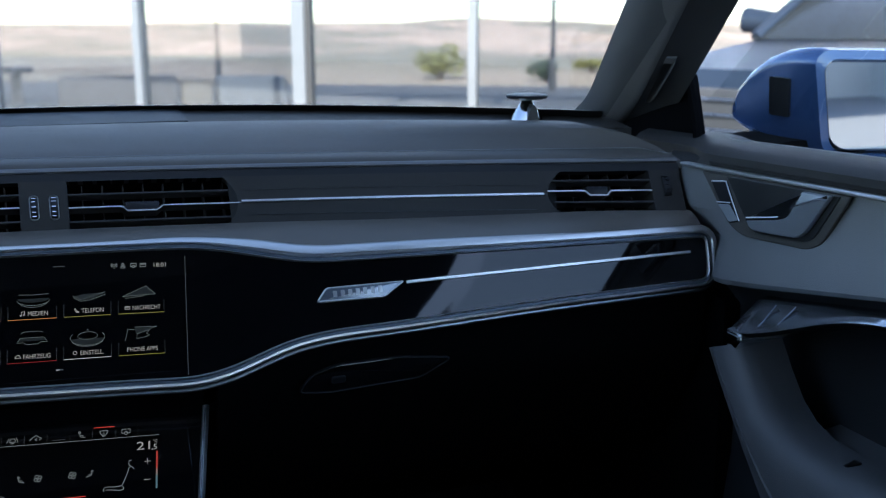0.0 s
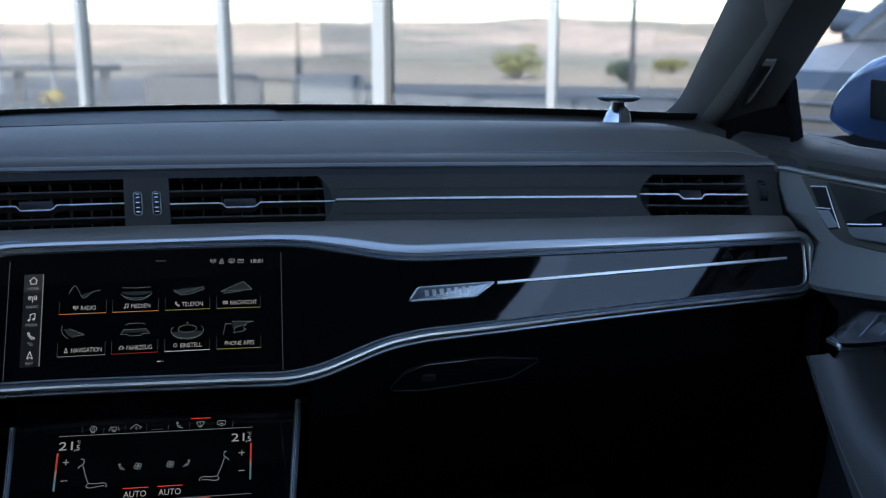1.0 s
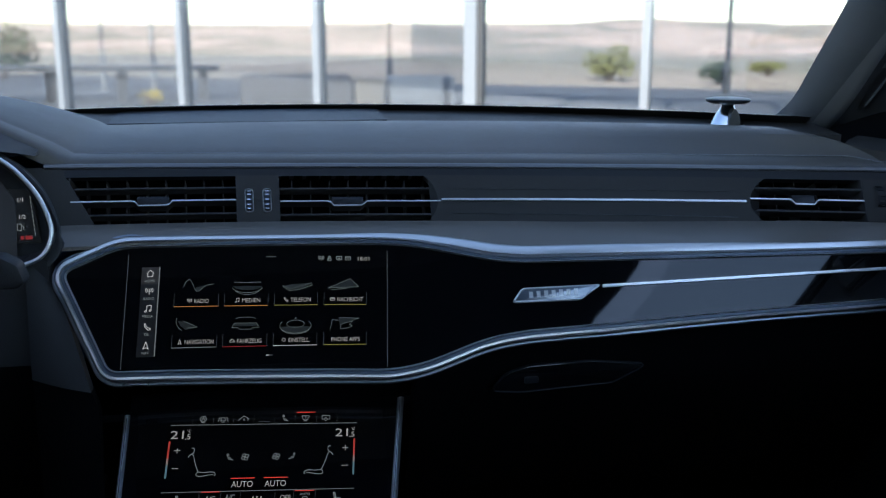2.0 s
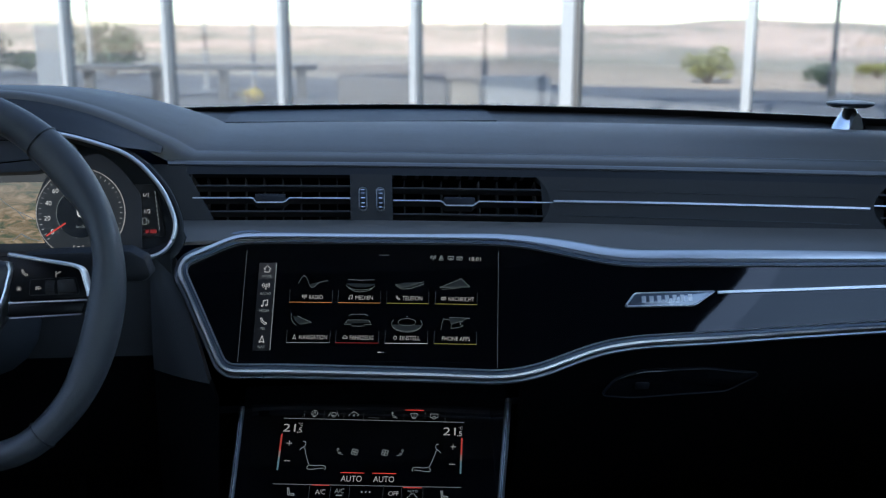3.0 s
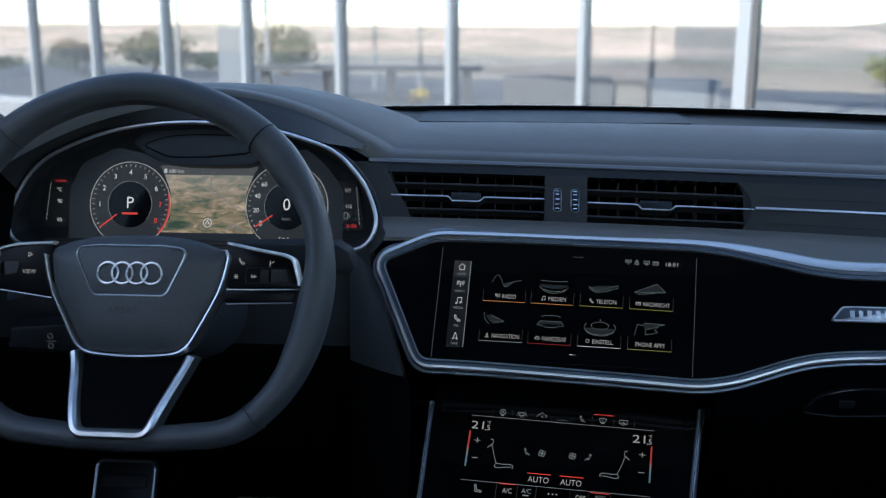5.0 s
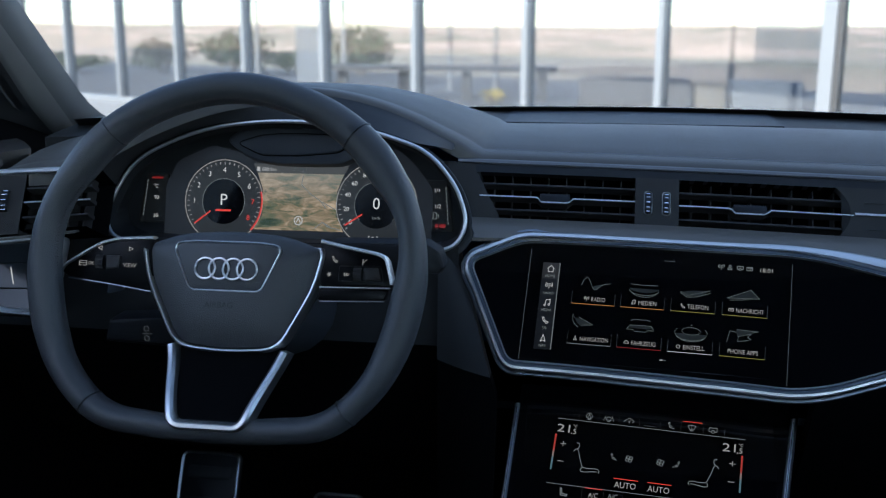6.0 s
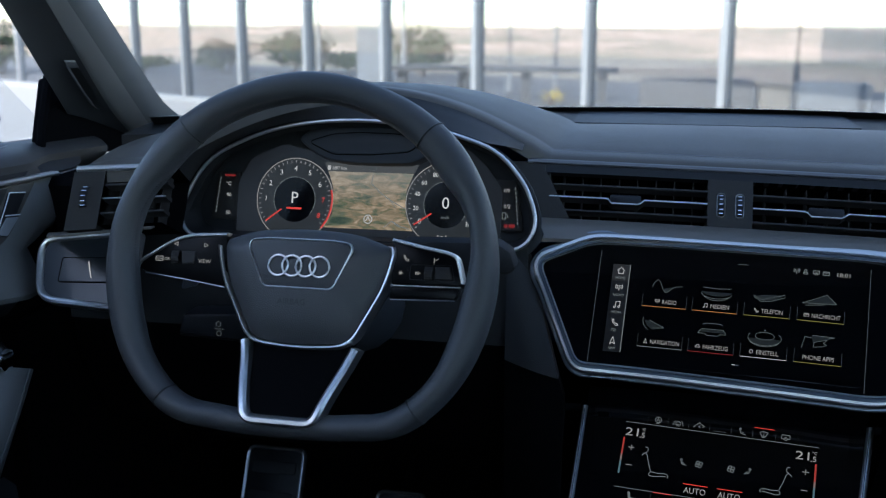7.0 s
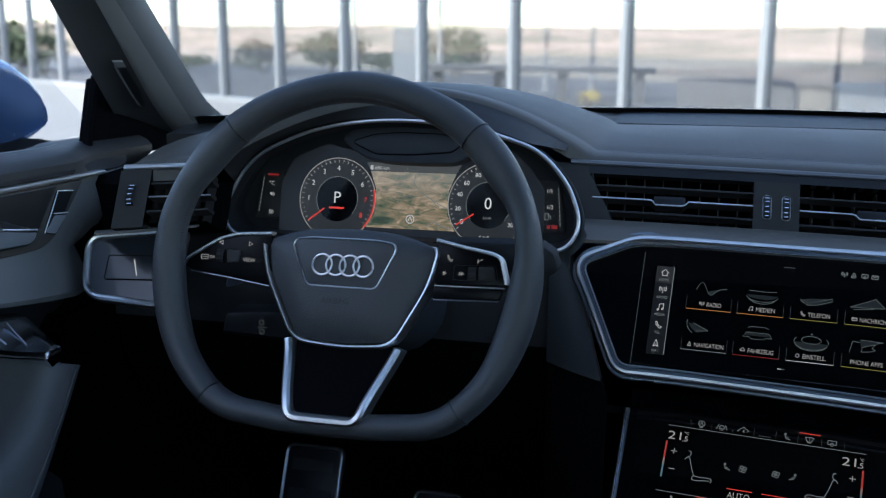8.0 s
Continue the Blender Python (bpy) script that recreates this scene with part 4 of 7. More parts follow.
def sketch(i):
    """The dim picture that hovers over a menu tile, from the tile's middle: drawn lines, and a faint lit field under them."""
    arc = lambda cx, cz, rx, rz, a0, a1, n=14: [(cx + rx * math.cos(radians(a)), cz + rz * math.sin(radians(a))) for a in span(a0, a1, n)]
    if i == 0:
        wave = [(-0.0125, 0.0005), (-0.0105, 0.0055), (-0.0080, 0.0078), (-0.0060, 0.0068), (-0.0040, 0.0030), (-0.0020, -0.0018), (0.0, -0.0040), (0.0025, -0.0035), (0.0060, 0.0002), (0.0095, 0.0022), (0.0150, 0.0030)]
        return [wave], [(-0.0020, -0.0018), (0.0, -0.0040), (0.0025, -0.0035), (0.0060, 0.0002), (0.0095, 0.0022), (0.0, 0.0)]
    if i == 1:
        return [arc(0.0007, 0.0, 0.0142, 0.0058, 190, 350), arc(0.0007, -0.0006, 0.0128, 0.0070, 205, 335), [(-0.0118, 0.0046), (0.0005, 0.0040), (0.0132, 0.0046)]], arc(0.0007, 0.0006, 0.0135, 0.0036, 180, 360)
    if i == 2:
        return [[(-0.0130, 0.0012), (-0.0058, -0.0026), (0.0150, 0.0035)], [(-0.0125, -0.0005), (-0.0062, -0.0044), (0.0030, -0.0034), (0.0155, 0.0012)]], [(-0.0125, 0.0), (-0.0058, -0.0036), (0.0060, -0.0018), (0.0150, 0.0030), (-0.0040, 0.0022)]
    if i == 3:
        return [[(-0.0165, -0.0020), (0.0045, 0.0072), (0.0130, -0.0008)], [(-0.0165, -0.0020), (0.0130, -0.0008)], [(-0.0140, -0.0040), (0.0030, -0.0022)]], [(-0.0150, -0.0022), (0.0045, 0.0064), (0.0125, -0.0012)]
    if i == 4:
        return [arc(-0.004, 0.0070, 0.0135, 0.0110, 165, 235), [(-0.0118, 0.0072), (0.0020, 0.0010)], [(-0.0080, 0.0000), (0.0020, 0.0006)]], [(-0.0160, 0.0070), (-0.0130, 0.0020), (-0.0085, -0.0015), (0.0015, 0.0005), (-0.0090, 0.0055)]
    if i == 5:
        return [[(-0.0090, 0.0082), (-0.0060, 0.0094), (0.0060, 0.0094), (0.0090, 0.0082)], [(-0.0122, 0.0006), (-0.0098, 0.0038), (0.0098, 0.0038), (0.0122, 0.0006)], [(-0.0130, -0.0004), (-0.0070, -0.0004), (-0.0050, -0.0022), (0.0050, -0.0022), (0.0070, -0.0004), (0.0130, -0.0004)]], [(-0.0115, 0.0010), (-0.0095, 0.0034), (0.0095, 0.0034), (0.0115, 0.0010)]
    if i == 6:
        return [arc(0.0, 0.0005, 0.0148, 0.0072, 150, 390, 22), arc(0.0, -0.0012, 0.0138, 0.0064, 190, 350), arc(0.0, 0.0022, 0.0085, 0.0036, 0, 360, 18), arc(0.0, 0.0078, 0.0007, 0.0004, 0, 360, 6)], arc(0.0, -0.0004, 0.0140, 0.0060, 180, 360)
    return [[(-0.0145, -0.0046), (-0.0122, 0.0058), (-0.0062, 0.0050)], [(-0.0062, 0.0076), (0.0135, 0.0070), (0.0080, 0.0060)], [(-0.0045, -0.0034), (-0.0040, 0.0010), (0.0020, 0.0030), (0.0072, 0.0044), (0.0040, 0.0010), (0.0070, -0.0006), (0.0030, -0.0024), (-0.0045, -0.0034)]], [(-0.0060, 0.0070), (0.0120, 0.0066), (0.0040, 0.0034), (-0.0050, 0.0010)]


E_SHADE = glow("lit_picture_shade", (0.45, 0.58, 0.56), 0.0032)
E_PICTURE = glow("lit_picture", (0.55, 0.68, 0.68), 0.034)
for i, (label, kind, line, left, wide_text) in enumerate(TILES):
    x, b = (-0.0544, -0.0080, 0.0389, 0.0861)[i % 4], (0.0006 if i < 4 else -0.0386)
    w = 0.0204
    tile = part("tile", bars([(x - w, b - 0.00024, x + w, b + 0.00024)], on_disp, 0.0003, 0.0018), line, display, "lit menu tile reading " + label.lower().rstrip("."), False)
    for side in (-w, w):
        part("side_line", stroke([[(x + side, b), (x + side, b + 0.012)]], 0.0002, on_disp, 0.0018), E_DIM, tile, "", False)
    part("caption", words(label, 0.0059, on_disp, left, b + 0.0031, "LEFT", 0.0020, wide=wide_text), E_CAPTION, tile, "", False)
    if kind:
        part("symbol", stroke(icon(kind, left - 0.0042, b + 0.0054, 0.0021), 0.0005, on_disp, 0.0020), E_CAPTION, tile, "", False)
    lines, field = sketch(i)
    at = lambda pts: [(x + a, b + 0.0185 + c) for a, c in pts]
    part("picture_shade", plate(at(field), on_disp, 0.0003, top=0.0016), E_SHADE, tile, "", False)
    part("picture", stroke([at(q) for q in lines], 0.00033, on_disp, 0.0020), E_PICTURE, tile, "", False)
part("clock", words("18:01", 0.0055, on_disp, 0.0968, 0.0447, "LEFT", 0.0020, wide=0.0112), E_CAPTION, display, "lit clock", False)
for k, kind in enumerate(("radio", "user", "screen", "mail")):
    part("status_symbol", stroke(icon(kind, (0.0624, 0.0703, 0.0797, 0.0883)[k], 0.0469, 0.0026), 0.0005, on_disp, 0.0020), E_GREY, display, "", False)
part("page_mark", bars([(0.0120, -0.0478, 0.0152, -0.0471)], on_disp, top=0.0020), E_WHITE, display, "", False)
part("page_mark", bars([(0.0156, -0.0478, 0.0182, -0.0471)], on_disp, top=0.0020), E_DIM, display, "", False)
part("grip_mark", bars([(0.0092, 0.0486, 0.0190, 0.0491)], on_disp, top=0.0020), E_DIM, display, "", False)

# ---- centre console with the climate display ----
on_clim = lambda x, b, out=0.0: on_console(x, 0.769 + 0.701 * b, out)
on_keys = lambda x, b, out=0.0: on_clim(x + 0.10 * b, b - 0.064 * x, out)
console = thing("centre_console", "black centre console with slim aluminium side rails", "centre console", (0, 0.83, 0.70))
rail_l = lambda b: -0.1222 - 0.072 * (0.03 - b)
rail_r = lambda b: 0.1395 - 0.150 * (0.03 - b)
part("facia", loft([[on_clim(rail_l(b), b, 0), on_clim(rail_r(b), b, 0), on_clim(rail_r(b), b, -0.05), on_clim(rail_l(b), b, -0.05)] for b in span(0.045, -0.30, 20)]), GLOSS, console)
for f, dx in ((rail_l, -1), (rail_r, 1)):
    rail = part("rail", loft([[on_clim(f(b) + dx * a, b, h) for a, h in ((-0.001, -0.004), (-0.001, 0.001), (0.0004, 0.0032), (0.0030, 0.0032), (0.0046 + 0.0012 * (dx > 0), 0.0005), (0.0050 + 0.0012 * (dx > 0), -0.004))] for b in span(0.022, -0.30, 24)]), CHROME, console, "slim aluminium rail")
    part("groove", loft([[on_clim(f(b) + dx * a, b, h) for a, h in ((0.0014, 0.0026), (0.0014, 0.0036), (0.0020, 0.0036), (0.0020, 0.0026))] for b in span(0.018, -0.30, 12)]), SATIN, rail)
    part("cheek", loft([[on_clim(f(b) + dx * 0.0055, b, -0.002), on_clim(f(b) + dx * 0.0058, b, -0.006), on_clim(f(b) - dx * 0.05, b, -0.20), on_clim(f(b) - dx * 0.06, b, -0.20)] for b in span(0.03, -0.30, 10)]), PLASTIC_SHADED, console)

climate = thing("climate_display", "black climate touch display with lit settings", "display", (0, 0.86, 0.75))
part("glass", plate(rect(-0.1150, -0.150, 0.1210, 0.0260), on_clim, 0.001, 0.0004, 0.0010), SCREEN, climate, smooth=False)
for line in ((-0.0840, 0.0025, 0.0936, 0.0029), (-0.0856, -0.0677, 0.0933, -0.0673)):
    part("divider", stroke([[(x, line[1]) for x in span(line[0], line[2], 6)]], 0.0004, on_keys, 0.0016), E_GREY, climate, "", False)
for x, kind in ((-0.0543, "stop"), (-0.0354, "lanes"), (-0.0158, "recirculate"), (0.0240, "vent"), (0.0437, "wiper"), (0.0636, "screen")):
    part("symbol", stroke(icon(kind, x, 0.0084, 0.0037), 0.0005, on_keys, 0.0018), E_GREY, climate, "", False)
part("empty_key", bars([(-0.0015, 0.0050, 0.0095, 0.0053)], on_keys, top=0.0018), E_DIM, climate, "", False)
for x in (-0.0640, -0.0448, -0.0255, -0.006, 0.0140, 0.0335, 0.0545, 0.0745):
    part("key_edge", stroke([[(x, 0.004), (x, 0.0120)]], 0.0002, on_keys, 0.0018), E_DIM, climate, "", False)
part("active_bar", bars([(0.0346, 0.0146, 0.0532, 0.0151)], on_keys, top=0.0018), E_RED, climate, "", False)
for x in (-0.0837, 0.0730):
    part("temperature", merge(words("21", 0.0122, on_keys, x, -0.0121, "LEFT", 0.0018, wide=0.0122), words(",5", 0.0080, on_keys, x + 0.0138, -0.0128, "LEFT", 0.0018), words("\u00b0C", 0.0040, on_keys, x + 0.0150, -0.0054, "LEFT", 0.0018)), E_CAPTION, climate, "lit temperature reading 21,5", False)
for x, px in ((-0.0835, -0.0754), (0.0922, 0.0837)):
    part("warm_bar", bars([(x - 0.0008, -0.0330, x + 0.0008, -0.0148)], on_keys, top=0.0018), E_RED_BAR, climate, "red end of the temperature bar", False)
    part("mild_bar", bars([(x - 0.0008, -0.0395, x + 0.0008, -0.0330)], on_keys, top=0.0018), E_MILD, climate, "", False)
    part("cool_bar", bars([(x - 0.0008, -0.0532, x + 0.0008, -0.0395)], on_keys, top=0.0018), E_TEAL, climate, "blue end of the temperature bar", False)
    part("plus", stroke([[(px - 0.0028, -0.0246), (px + 0.0028, -0.0246)], [(px, -0.0274), (px, -0.0218)]], 0.0005, on_keys, 0.0018), E_CAPTION, climate, "", False)
    part("minus", stroke([[(px - 0.0028, -0.0434), (px + 0.0028, -0.0434)]], 0.0005, on_keys, 0.0018), E_CAPTION, climate, "", False)
SEAT_BACK = [(-0.0643, -0.0315), (-0.0632, -0.0295), (-0.0615, -0.0285), (-0.0597, -0.0303), (-0.0585, -0.0350), (-0.0569, -0.0400), (-0.0550, -0.0450), (-0.0538, -0.0474), (-0.0480, -0.0480), (-0.0420, -0.0474), (-0.0390, -0.0480), (-0.0378, -0.0497), (-0.0384, -0.0517)]
SEAT_CUSHION = [(-0.0545, -0.0478), (-0.0557, -0.0495), (-0.0553, -0.0513), (-0.0520, -0.0520), (-0.0440, -0.0506), (-0.0400, -0.0503)]
HEADREST = [(-0.0622, -0.0222), (-0.0600, -0.0224), (-0.0594, -0.0250), (-0.0602, -0.0278), (-0.0612, -0.0280)]
for flip in (False, True):
    part("seat_drawing", stroke([[(0.0074 - a if flip else a, b) for a, b in q] for q in (SEAT_BACK, SEAT_CUSHION, HEADREST)], 0.0006, on_keys, 0.0018), E_GREY, climate, "lit outline of a seat", False)
for x, kind in ((-0.0261, "vent"), (-0.0115, "fan"), (0.0178, "fan"), (0.0329, "vent_back")):
    part("symbol", stroke(icon(kind, x, -0.0325, 0.0036), 0.0005, on_keys, 0.0018), E_GREY, climate, "", False)
for x in (-0.0121, 0.0189):
    part("auto_key", words("AUTO", 0.0089, on_keys, x, -0.0638, "CENTER", 0.0018, wide=0.0200), E_CAPTION, climate, "lit key reading auto", False)
    part("active_bar", bars([(x - 0.0114, -0.0549, x + 0.0114, -0.0543)], on_keys, top=0.0018), E_RED, climate, "", False)
part("ac_key", words("A/C", 0.0074, on_keys, -0.0403, -0.0776, "CENTER", 0.0018, wide=0.0090), E_CAPTION, climate, "", False)
part("ac_key", merge(words("A/C", 0.0068, on_keys, -0.0222, -0.0760, "CENTER", 0.0018, wide=0.0090), bars([(-0.0255, -0.0788, -0.0195, -0.0776)], on_keys, top=0.0018)), E_GREY, climate, "", False)
for line in ((-0.0490, -0.0684, -0.0324, -0.0678), (0.0377, -0.0692, 0.0556, -0.0686)):
    part("active_bar", bars([line], on_keys, top=0.0018), E_RED, climate, "", False)
part("more_key", bars([(-0.0018 + 0.0037 * k, -0.0750, -0.0004 + 0.0037 * k, -0.0737) for k in range(3)], on_keys, top=0.0018), E_CAPTION, climate, "", False)
part("off_key", words("OFF", 0.0070, on_keys, 0.0290, -0.0778, "CENTER", 0.0018, wide=0.0097), E_CAPTION, climate, "", False)
part("auto_air_key", merge(words("AUTO", 0.0035, on_keys, 0.0472, -0.0738, "CENTER", 0.0018), stroke(icon("car", 0.0472, -0.0785, 0.0046), 0.0005, on_keys, 0.0018)), E_GREY, climate, "", False)
for x in (-0.0681, 0.0777):
    part("seat_key", stroke(icon("seat", x, -0.0755, 0.0040), 0.0009, on_keys, 0.0018), E_GREY, climate, "", False)
for x in (-0.0510, -0.0310, -0.0130, 0.0190, 0.0365, 0.0570):
    part("key_edge", stroke([[(x, -0.0690), (x, -0.084)]], 0.0002, on_keys, 0.0018), E_DIM, climate, "", False)


# ---- steering wheel ----
wheel = thing("steering_wheel", "black leather three-spoke steering wheel with a flattened bottom", "steering wheel", on_wheel(0, 0, -0.02))


# angle from the top, outer radius, half width
RIM = [(0, 0.1708, 0.0132), (20, 0.1702, 0.0132), (36, 0.1717, 0.0136), (49, 0.1732, 0.0148), (57, 0.1728, 0.0142), (65, 0.1723, 0.0120), (74, 0.1714, 0.0108), (83, 0.1710, 0.0118), (90, 0.1708, 0.0134),
       (98, 0.1700, 0.0142), (110, 0.1690, 0.0138), (120, 0.1680, 0.0124), (130, 0.1658, 0.0116), (139, 0.1627, 0.0112), (146, 0.1567, 0.0108), (155, 0.1470, 0.0106), (170, 0.1384, 0.0106), (180, 0.1370, 0.0108)]


def rim_at(turned):
    """Outer radius and half width of the rim at so many degrees from the top, on either side."""
    q = abs((turned + 180) % 360 - 180)
    i = max(k for k in range(len(RIM) - 1) if RIM[k][0] <= q)
    a, b = RIM[max(0, i - 1)], RIM[min(len(RIM) - 1, i + 2)]
    p0, p1 = RIM[i], RIM[i + 1]
    t = (q - p0[0]) / (p1[0] - p0[0])
    out = []
    for c in (1, 2):
        m0 = (p1[c] - a[c]) / max(1e-6, p1[0] - a[0]) * (p1[0] - p0[0]) if i else 0.0
        m1 = (b[c] - p0[c]) / max(1e-6, b[0] - p0[0]) * (p1[0] - p0[0]) if p1[0] < 180 else 0.0
        out.append((2 * t ** 3 - 3 * t * t + 1) * p0[c] + (t ** 3 - 2 * t * t + t) * m0 + (3 * t * t - 2 * t ** 3) * p1[c] + (t ** 3 - t * t) * m1)
    return out


def rim_path(n=180):
    """The rim's middle line, with the angle round the wheel and the half width."""
    pts = []
    for k in range(n):
        q = 360 * k / n
        r, w = rim_at(q)
        pts.append(((r - w) * math.sin(radians(q)), (r - w) * math.cos(radians(q)), (90 - q) % 360, w))
    return pts


def rim_sections(rows, grow=0.0):
    out = []
    k = len(rows)
    for i, (x, y, a, rw) in enumerate(rows):
        p0, p1 = rows[i - 1], rows[(i + 1) % k]
        t = Vector((p1[0] - p0[0], p1[1] - p0[1])).normalized()
        n = Vector((-t.y, t.x))
        grip = math.exp(-((y - 0.012) / 0.045) ** 2)
        thumb = math.exp(-((y - 0.040) / 0.014) ** 2)
        rw = rw + grow
        rd = 0.0150 + 0.0015 * grip + 0.0012 * thumb + grow
        out.append([on_wheel(x + n.x * rw * math.cos(q), y + n.y * rw * math.cos(q), rd * math.sin(q)) for q in (2 * math.pi * j / 16 for j in range(16))])
    return out


path = rim_path()
part("rim", loft(rim_sections(path), loop=True), WHEEL_LEATHER, wheel, "black leather rim with stitched seams")
for a in (48, 132, 225, 315):
    i = min(range(len(path)), key=lambda j: abs((path[j][2] % 360) - a))
    part("seam_ring", tube(rim_sections(path, 0.0003)[i], 0.0007, 6, closed=True), FRIT, wheel, "dark seam across the rim")


def rim_stitches(a0, a1, j=7, thick=0.00032):
    """Stitching along the inside of the rim."""
    rows = rim_sections(path, 0.0003)
    out = []
    for i in range(len(path)):
        a = path[i][2] % 360
        if a0 < a < a1:
            s0, s1 = rows[i], rows[(i + 1) % len(path)]
            for f in (0.0, 0.5):
                p, q = s0[j].lerp(s1[j], f), s0[j + 1].lerp(s1[j + 1], f + 0.2)
                p, q = p.lerp(q, 0.3), p.lerp(q, 0.7)
                out.append(tube([p, (p + q) / 2, q], thick, 4))
    return merge(*out)


part("stitching", rim_stitches(56, 124, 6, 0.00042), WHEEL_THREAD, wheel, "grey thread along the inner rim", False)
part("stitching", rim_stitches(150, 228), LEATHER_DARK, wheel, "", False)
part("stitching", rim_stitches(312, 359), LEATHER_DARK, wheel, "", False)

HUB = -0.024
on_hub = lambda a, b, out=0.0: on_wheel(a, b, HUB + out)
hub_line = rounded([(-0.080, 0.026), (-0.048, 0.0375), (0.0, 0.0405), (0.048, 0.0375), (0.080, 0.026), (0.0735, -0.006), (0.0450, -0.0600), (0.0, -0.0640), (-0.0450, -0.0600), (-0.0735, -0.006)],
                   [0.008, 0.02, 0.02, 0.02, 0.008, 0.02, 0.014, 0.03, 0.014, 0.02], 5)
hub_line = [(a * 0.965, 0.005 + (b - 0.005) * 0.965) for a, b in hub_line]
cushion = [(0.0, -0.03), (0.0, 0.0), (0.0012, 0.0025), (0.004, 0.005), (0.010, 0.0082), (0.020, 0.0110), (0.032, 0.0126)]
hub_c = Vector((0.0, -0.008))
rings = []
for d, h in cushion:
    rings.append([on_hub(*(hub_c + (Vector(p) - hub_c) * (1 - d / 0.062)), h) for p in hub_line])
hub = part("airbag_cover", loft(rings), WHEEL_LEATHER, wheel, "black grained airbag cover")

side_rows = dense(hub_line, 0.004)
start = min(range(len(side_rows)), key=lambda i: (side_rows[i][0] - 0.077) ** 2 + (side_rows[i][1] - 0.026) ** 2)
run, i = [], start
k = len(side_rows)
step = 1 if side_rows[(start + 3) % k][1] < side_rows[start][1] else -1
while True:
    run.append(side_rows[i % k])
    i += step
    if len(run) > k or (len(run) > 10 and run[-1][0] < -0.074 and run[-1][1] > 0.020):
        break
part("trim", loft([[on_hub(x * (1 + d), (y + 0.008) * (1 + d) - 0.008, h) for d, h in ((-0.006, -0.004), (-0.006, 0.0030), (0.008, 0.0058), (0.030, 0.0064), (0.052, 0.0048), (0.064, 0.0), (0.064, -0.010))] for x, y in run], caps=False), CHROME, wheel, "satin aluminium edge of the airbag cover")
emblem_line = rounded([(-0.0455, 0.021), (-0.030, 0.0228), (0.030, 0.0228), (0.0455, 0.021), (0.048, 0.016), (0.0335, -0.0165), (0.030, -0.0195), (-0.030, -0.0195), (-0.0335, -0.0165), (-0.048, 0.016)], 0.004, 3)
emblem_line = [(a * 0.94 - 0.0022, 0.0066 + b * 0.93) for a, b in emblem_line]
emblem = part("emblem_field", plate(emblem_line, on_hub, 0.004, 0.0008, 0.0128), WHEEL_LEATHER, wheel, "smooth field in the airbag cover")
part("frame", band(emblem_line, 0.0017, on_hub, 0.0012, 0.003, 0.0120), CHROME, emblem, "aluminium outline")
for kx in range(4):
    cx = -0.0200 + 0.0122 * kx
    part("emblem_ring", tube([on_hub(cx + 0.0087 * math.cos(radians(a)), 0.0058 + 0.0087 * math.sin(radians(a)), 0.0138 + (0.0005 if (a > 180) == (kx % 2 == 0) else 0)) for a in range(0, 360, 12)], 0.00095, 6, closed=True), BRIDGE, emblem, "plain chrome ring")
# shade of the embossing is put in as dark flat letters
part("airbag_word", words("AIRBAG", 0.0072, on_hub, -0.006, -0.0268, "CENTER", 0.0134), LEATHER_DARK, wheel, "flat word on the airbag cover, embossing's shade in its colour", False)


def spoke(line, label):
    """A side spoke that carries keys, with a bright edge along its top and tip."""
    s = part("spoke", plate(rounded(line, 0.003, 4), on_hub, 0.022, 0.0012, 0.004), SPOKE, wheel, label)
    top = dense(rounded(line[:6], 0.006, 5, closed=False), 0.004, False)
    rows = []
    for j, (a, b) in enumerate(top):
        p0, p1 = top[max(0, j - 1)], top[min(len(top) - 1, j + 1)]
        t = Vector((p1[0] - p0[0], p1[1] - p0[1])).normalized()
        n = Vector((-t.y, t.x)) * (1 if t.x > 0 else -1)
        if j == len(top) - 1 and n.y < 0:
            n = -n
        rows.append([on_hub(a + n.x * w, b + n.y * w, h) for w, h in ((0.0022, -0.006), (0.0020, 0.0040), (0.0008, 0.0062), (-0.0006, 0.0060), (-0.0012, 0.0040), (-0.0012, 0.0))])
    part("edge", loft(rows), CHROME, s, "aluminium upper edge")
    return s


spoke_left = spoke([(-0.072, 0.0305), (-0.1045, 0.0285), (-0.1195, 0.0242), (-0.1325, 0.0165), (-0.1505, 0.0045), (-0.1535, -0.001), (-0.1475, -0.005), (-0.1105, -0.0093), (-0.070, -0.0146)], "black spoke with control keys")
part("lower_edge", tube([on_hub(-0.1475, -0.0060, 0.002), on_hub(-0.1105, -0.0100, 0.002), on_hub(-0.072, -0.0152, 0.002)], 0.0006, 6), CHROME_DARK, spoke_left)
for tip, back in ((-0.1215, -0.1180), (-0.0895, -0.0930)):
    part("arrow", stroke([[(tip, 0.0205), (back, 0.0222), (back, 0.0188), (tip, 0.0205)]], 0.0005, on_hub, 0.0046), E_CAPTION, spoke_left, "", False)
part("key_text", words("VIEW", 0.0050, on_hub, -0.0975, 0.0046, "LEFT", 0.0046), E_CAPTION, spoke_left, "", False)
part("key_text", merge(words("OK", 0.0036, on_hub, -0.1295, 0.0058, "LEFT", 0.0046), stroke([[(-0.1375, 0.0050), (-0.1310, 0.0050), (-0.1310, 0.0088), (-0.1375, 0.0088), (-0.1375, 0.0050)], [(-0.1375, 0.0069), (-0.1310, 0.0069)]], 0.0005, on_hub, 0.0046)), E_CAPTION, spoke_left, "", False)
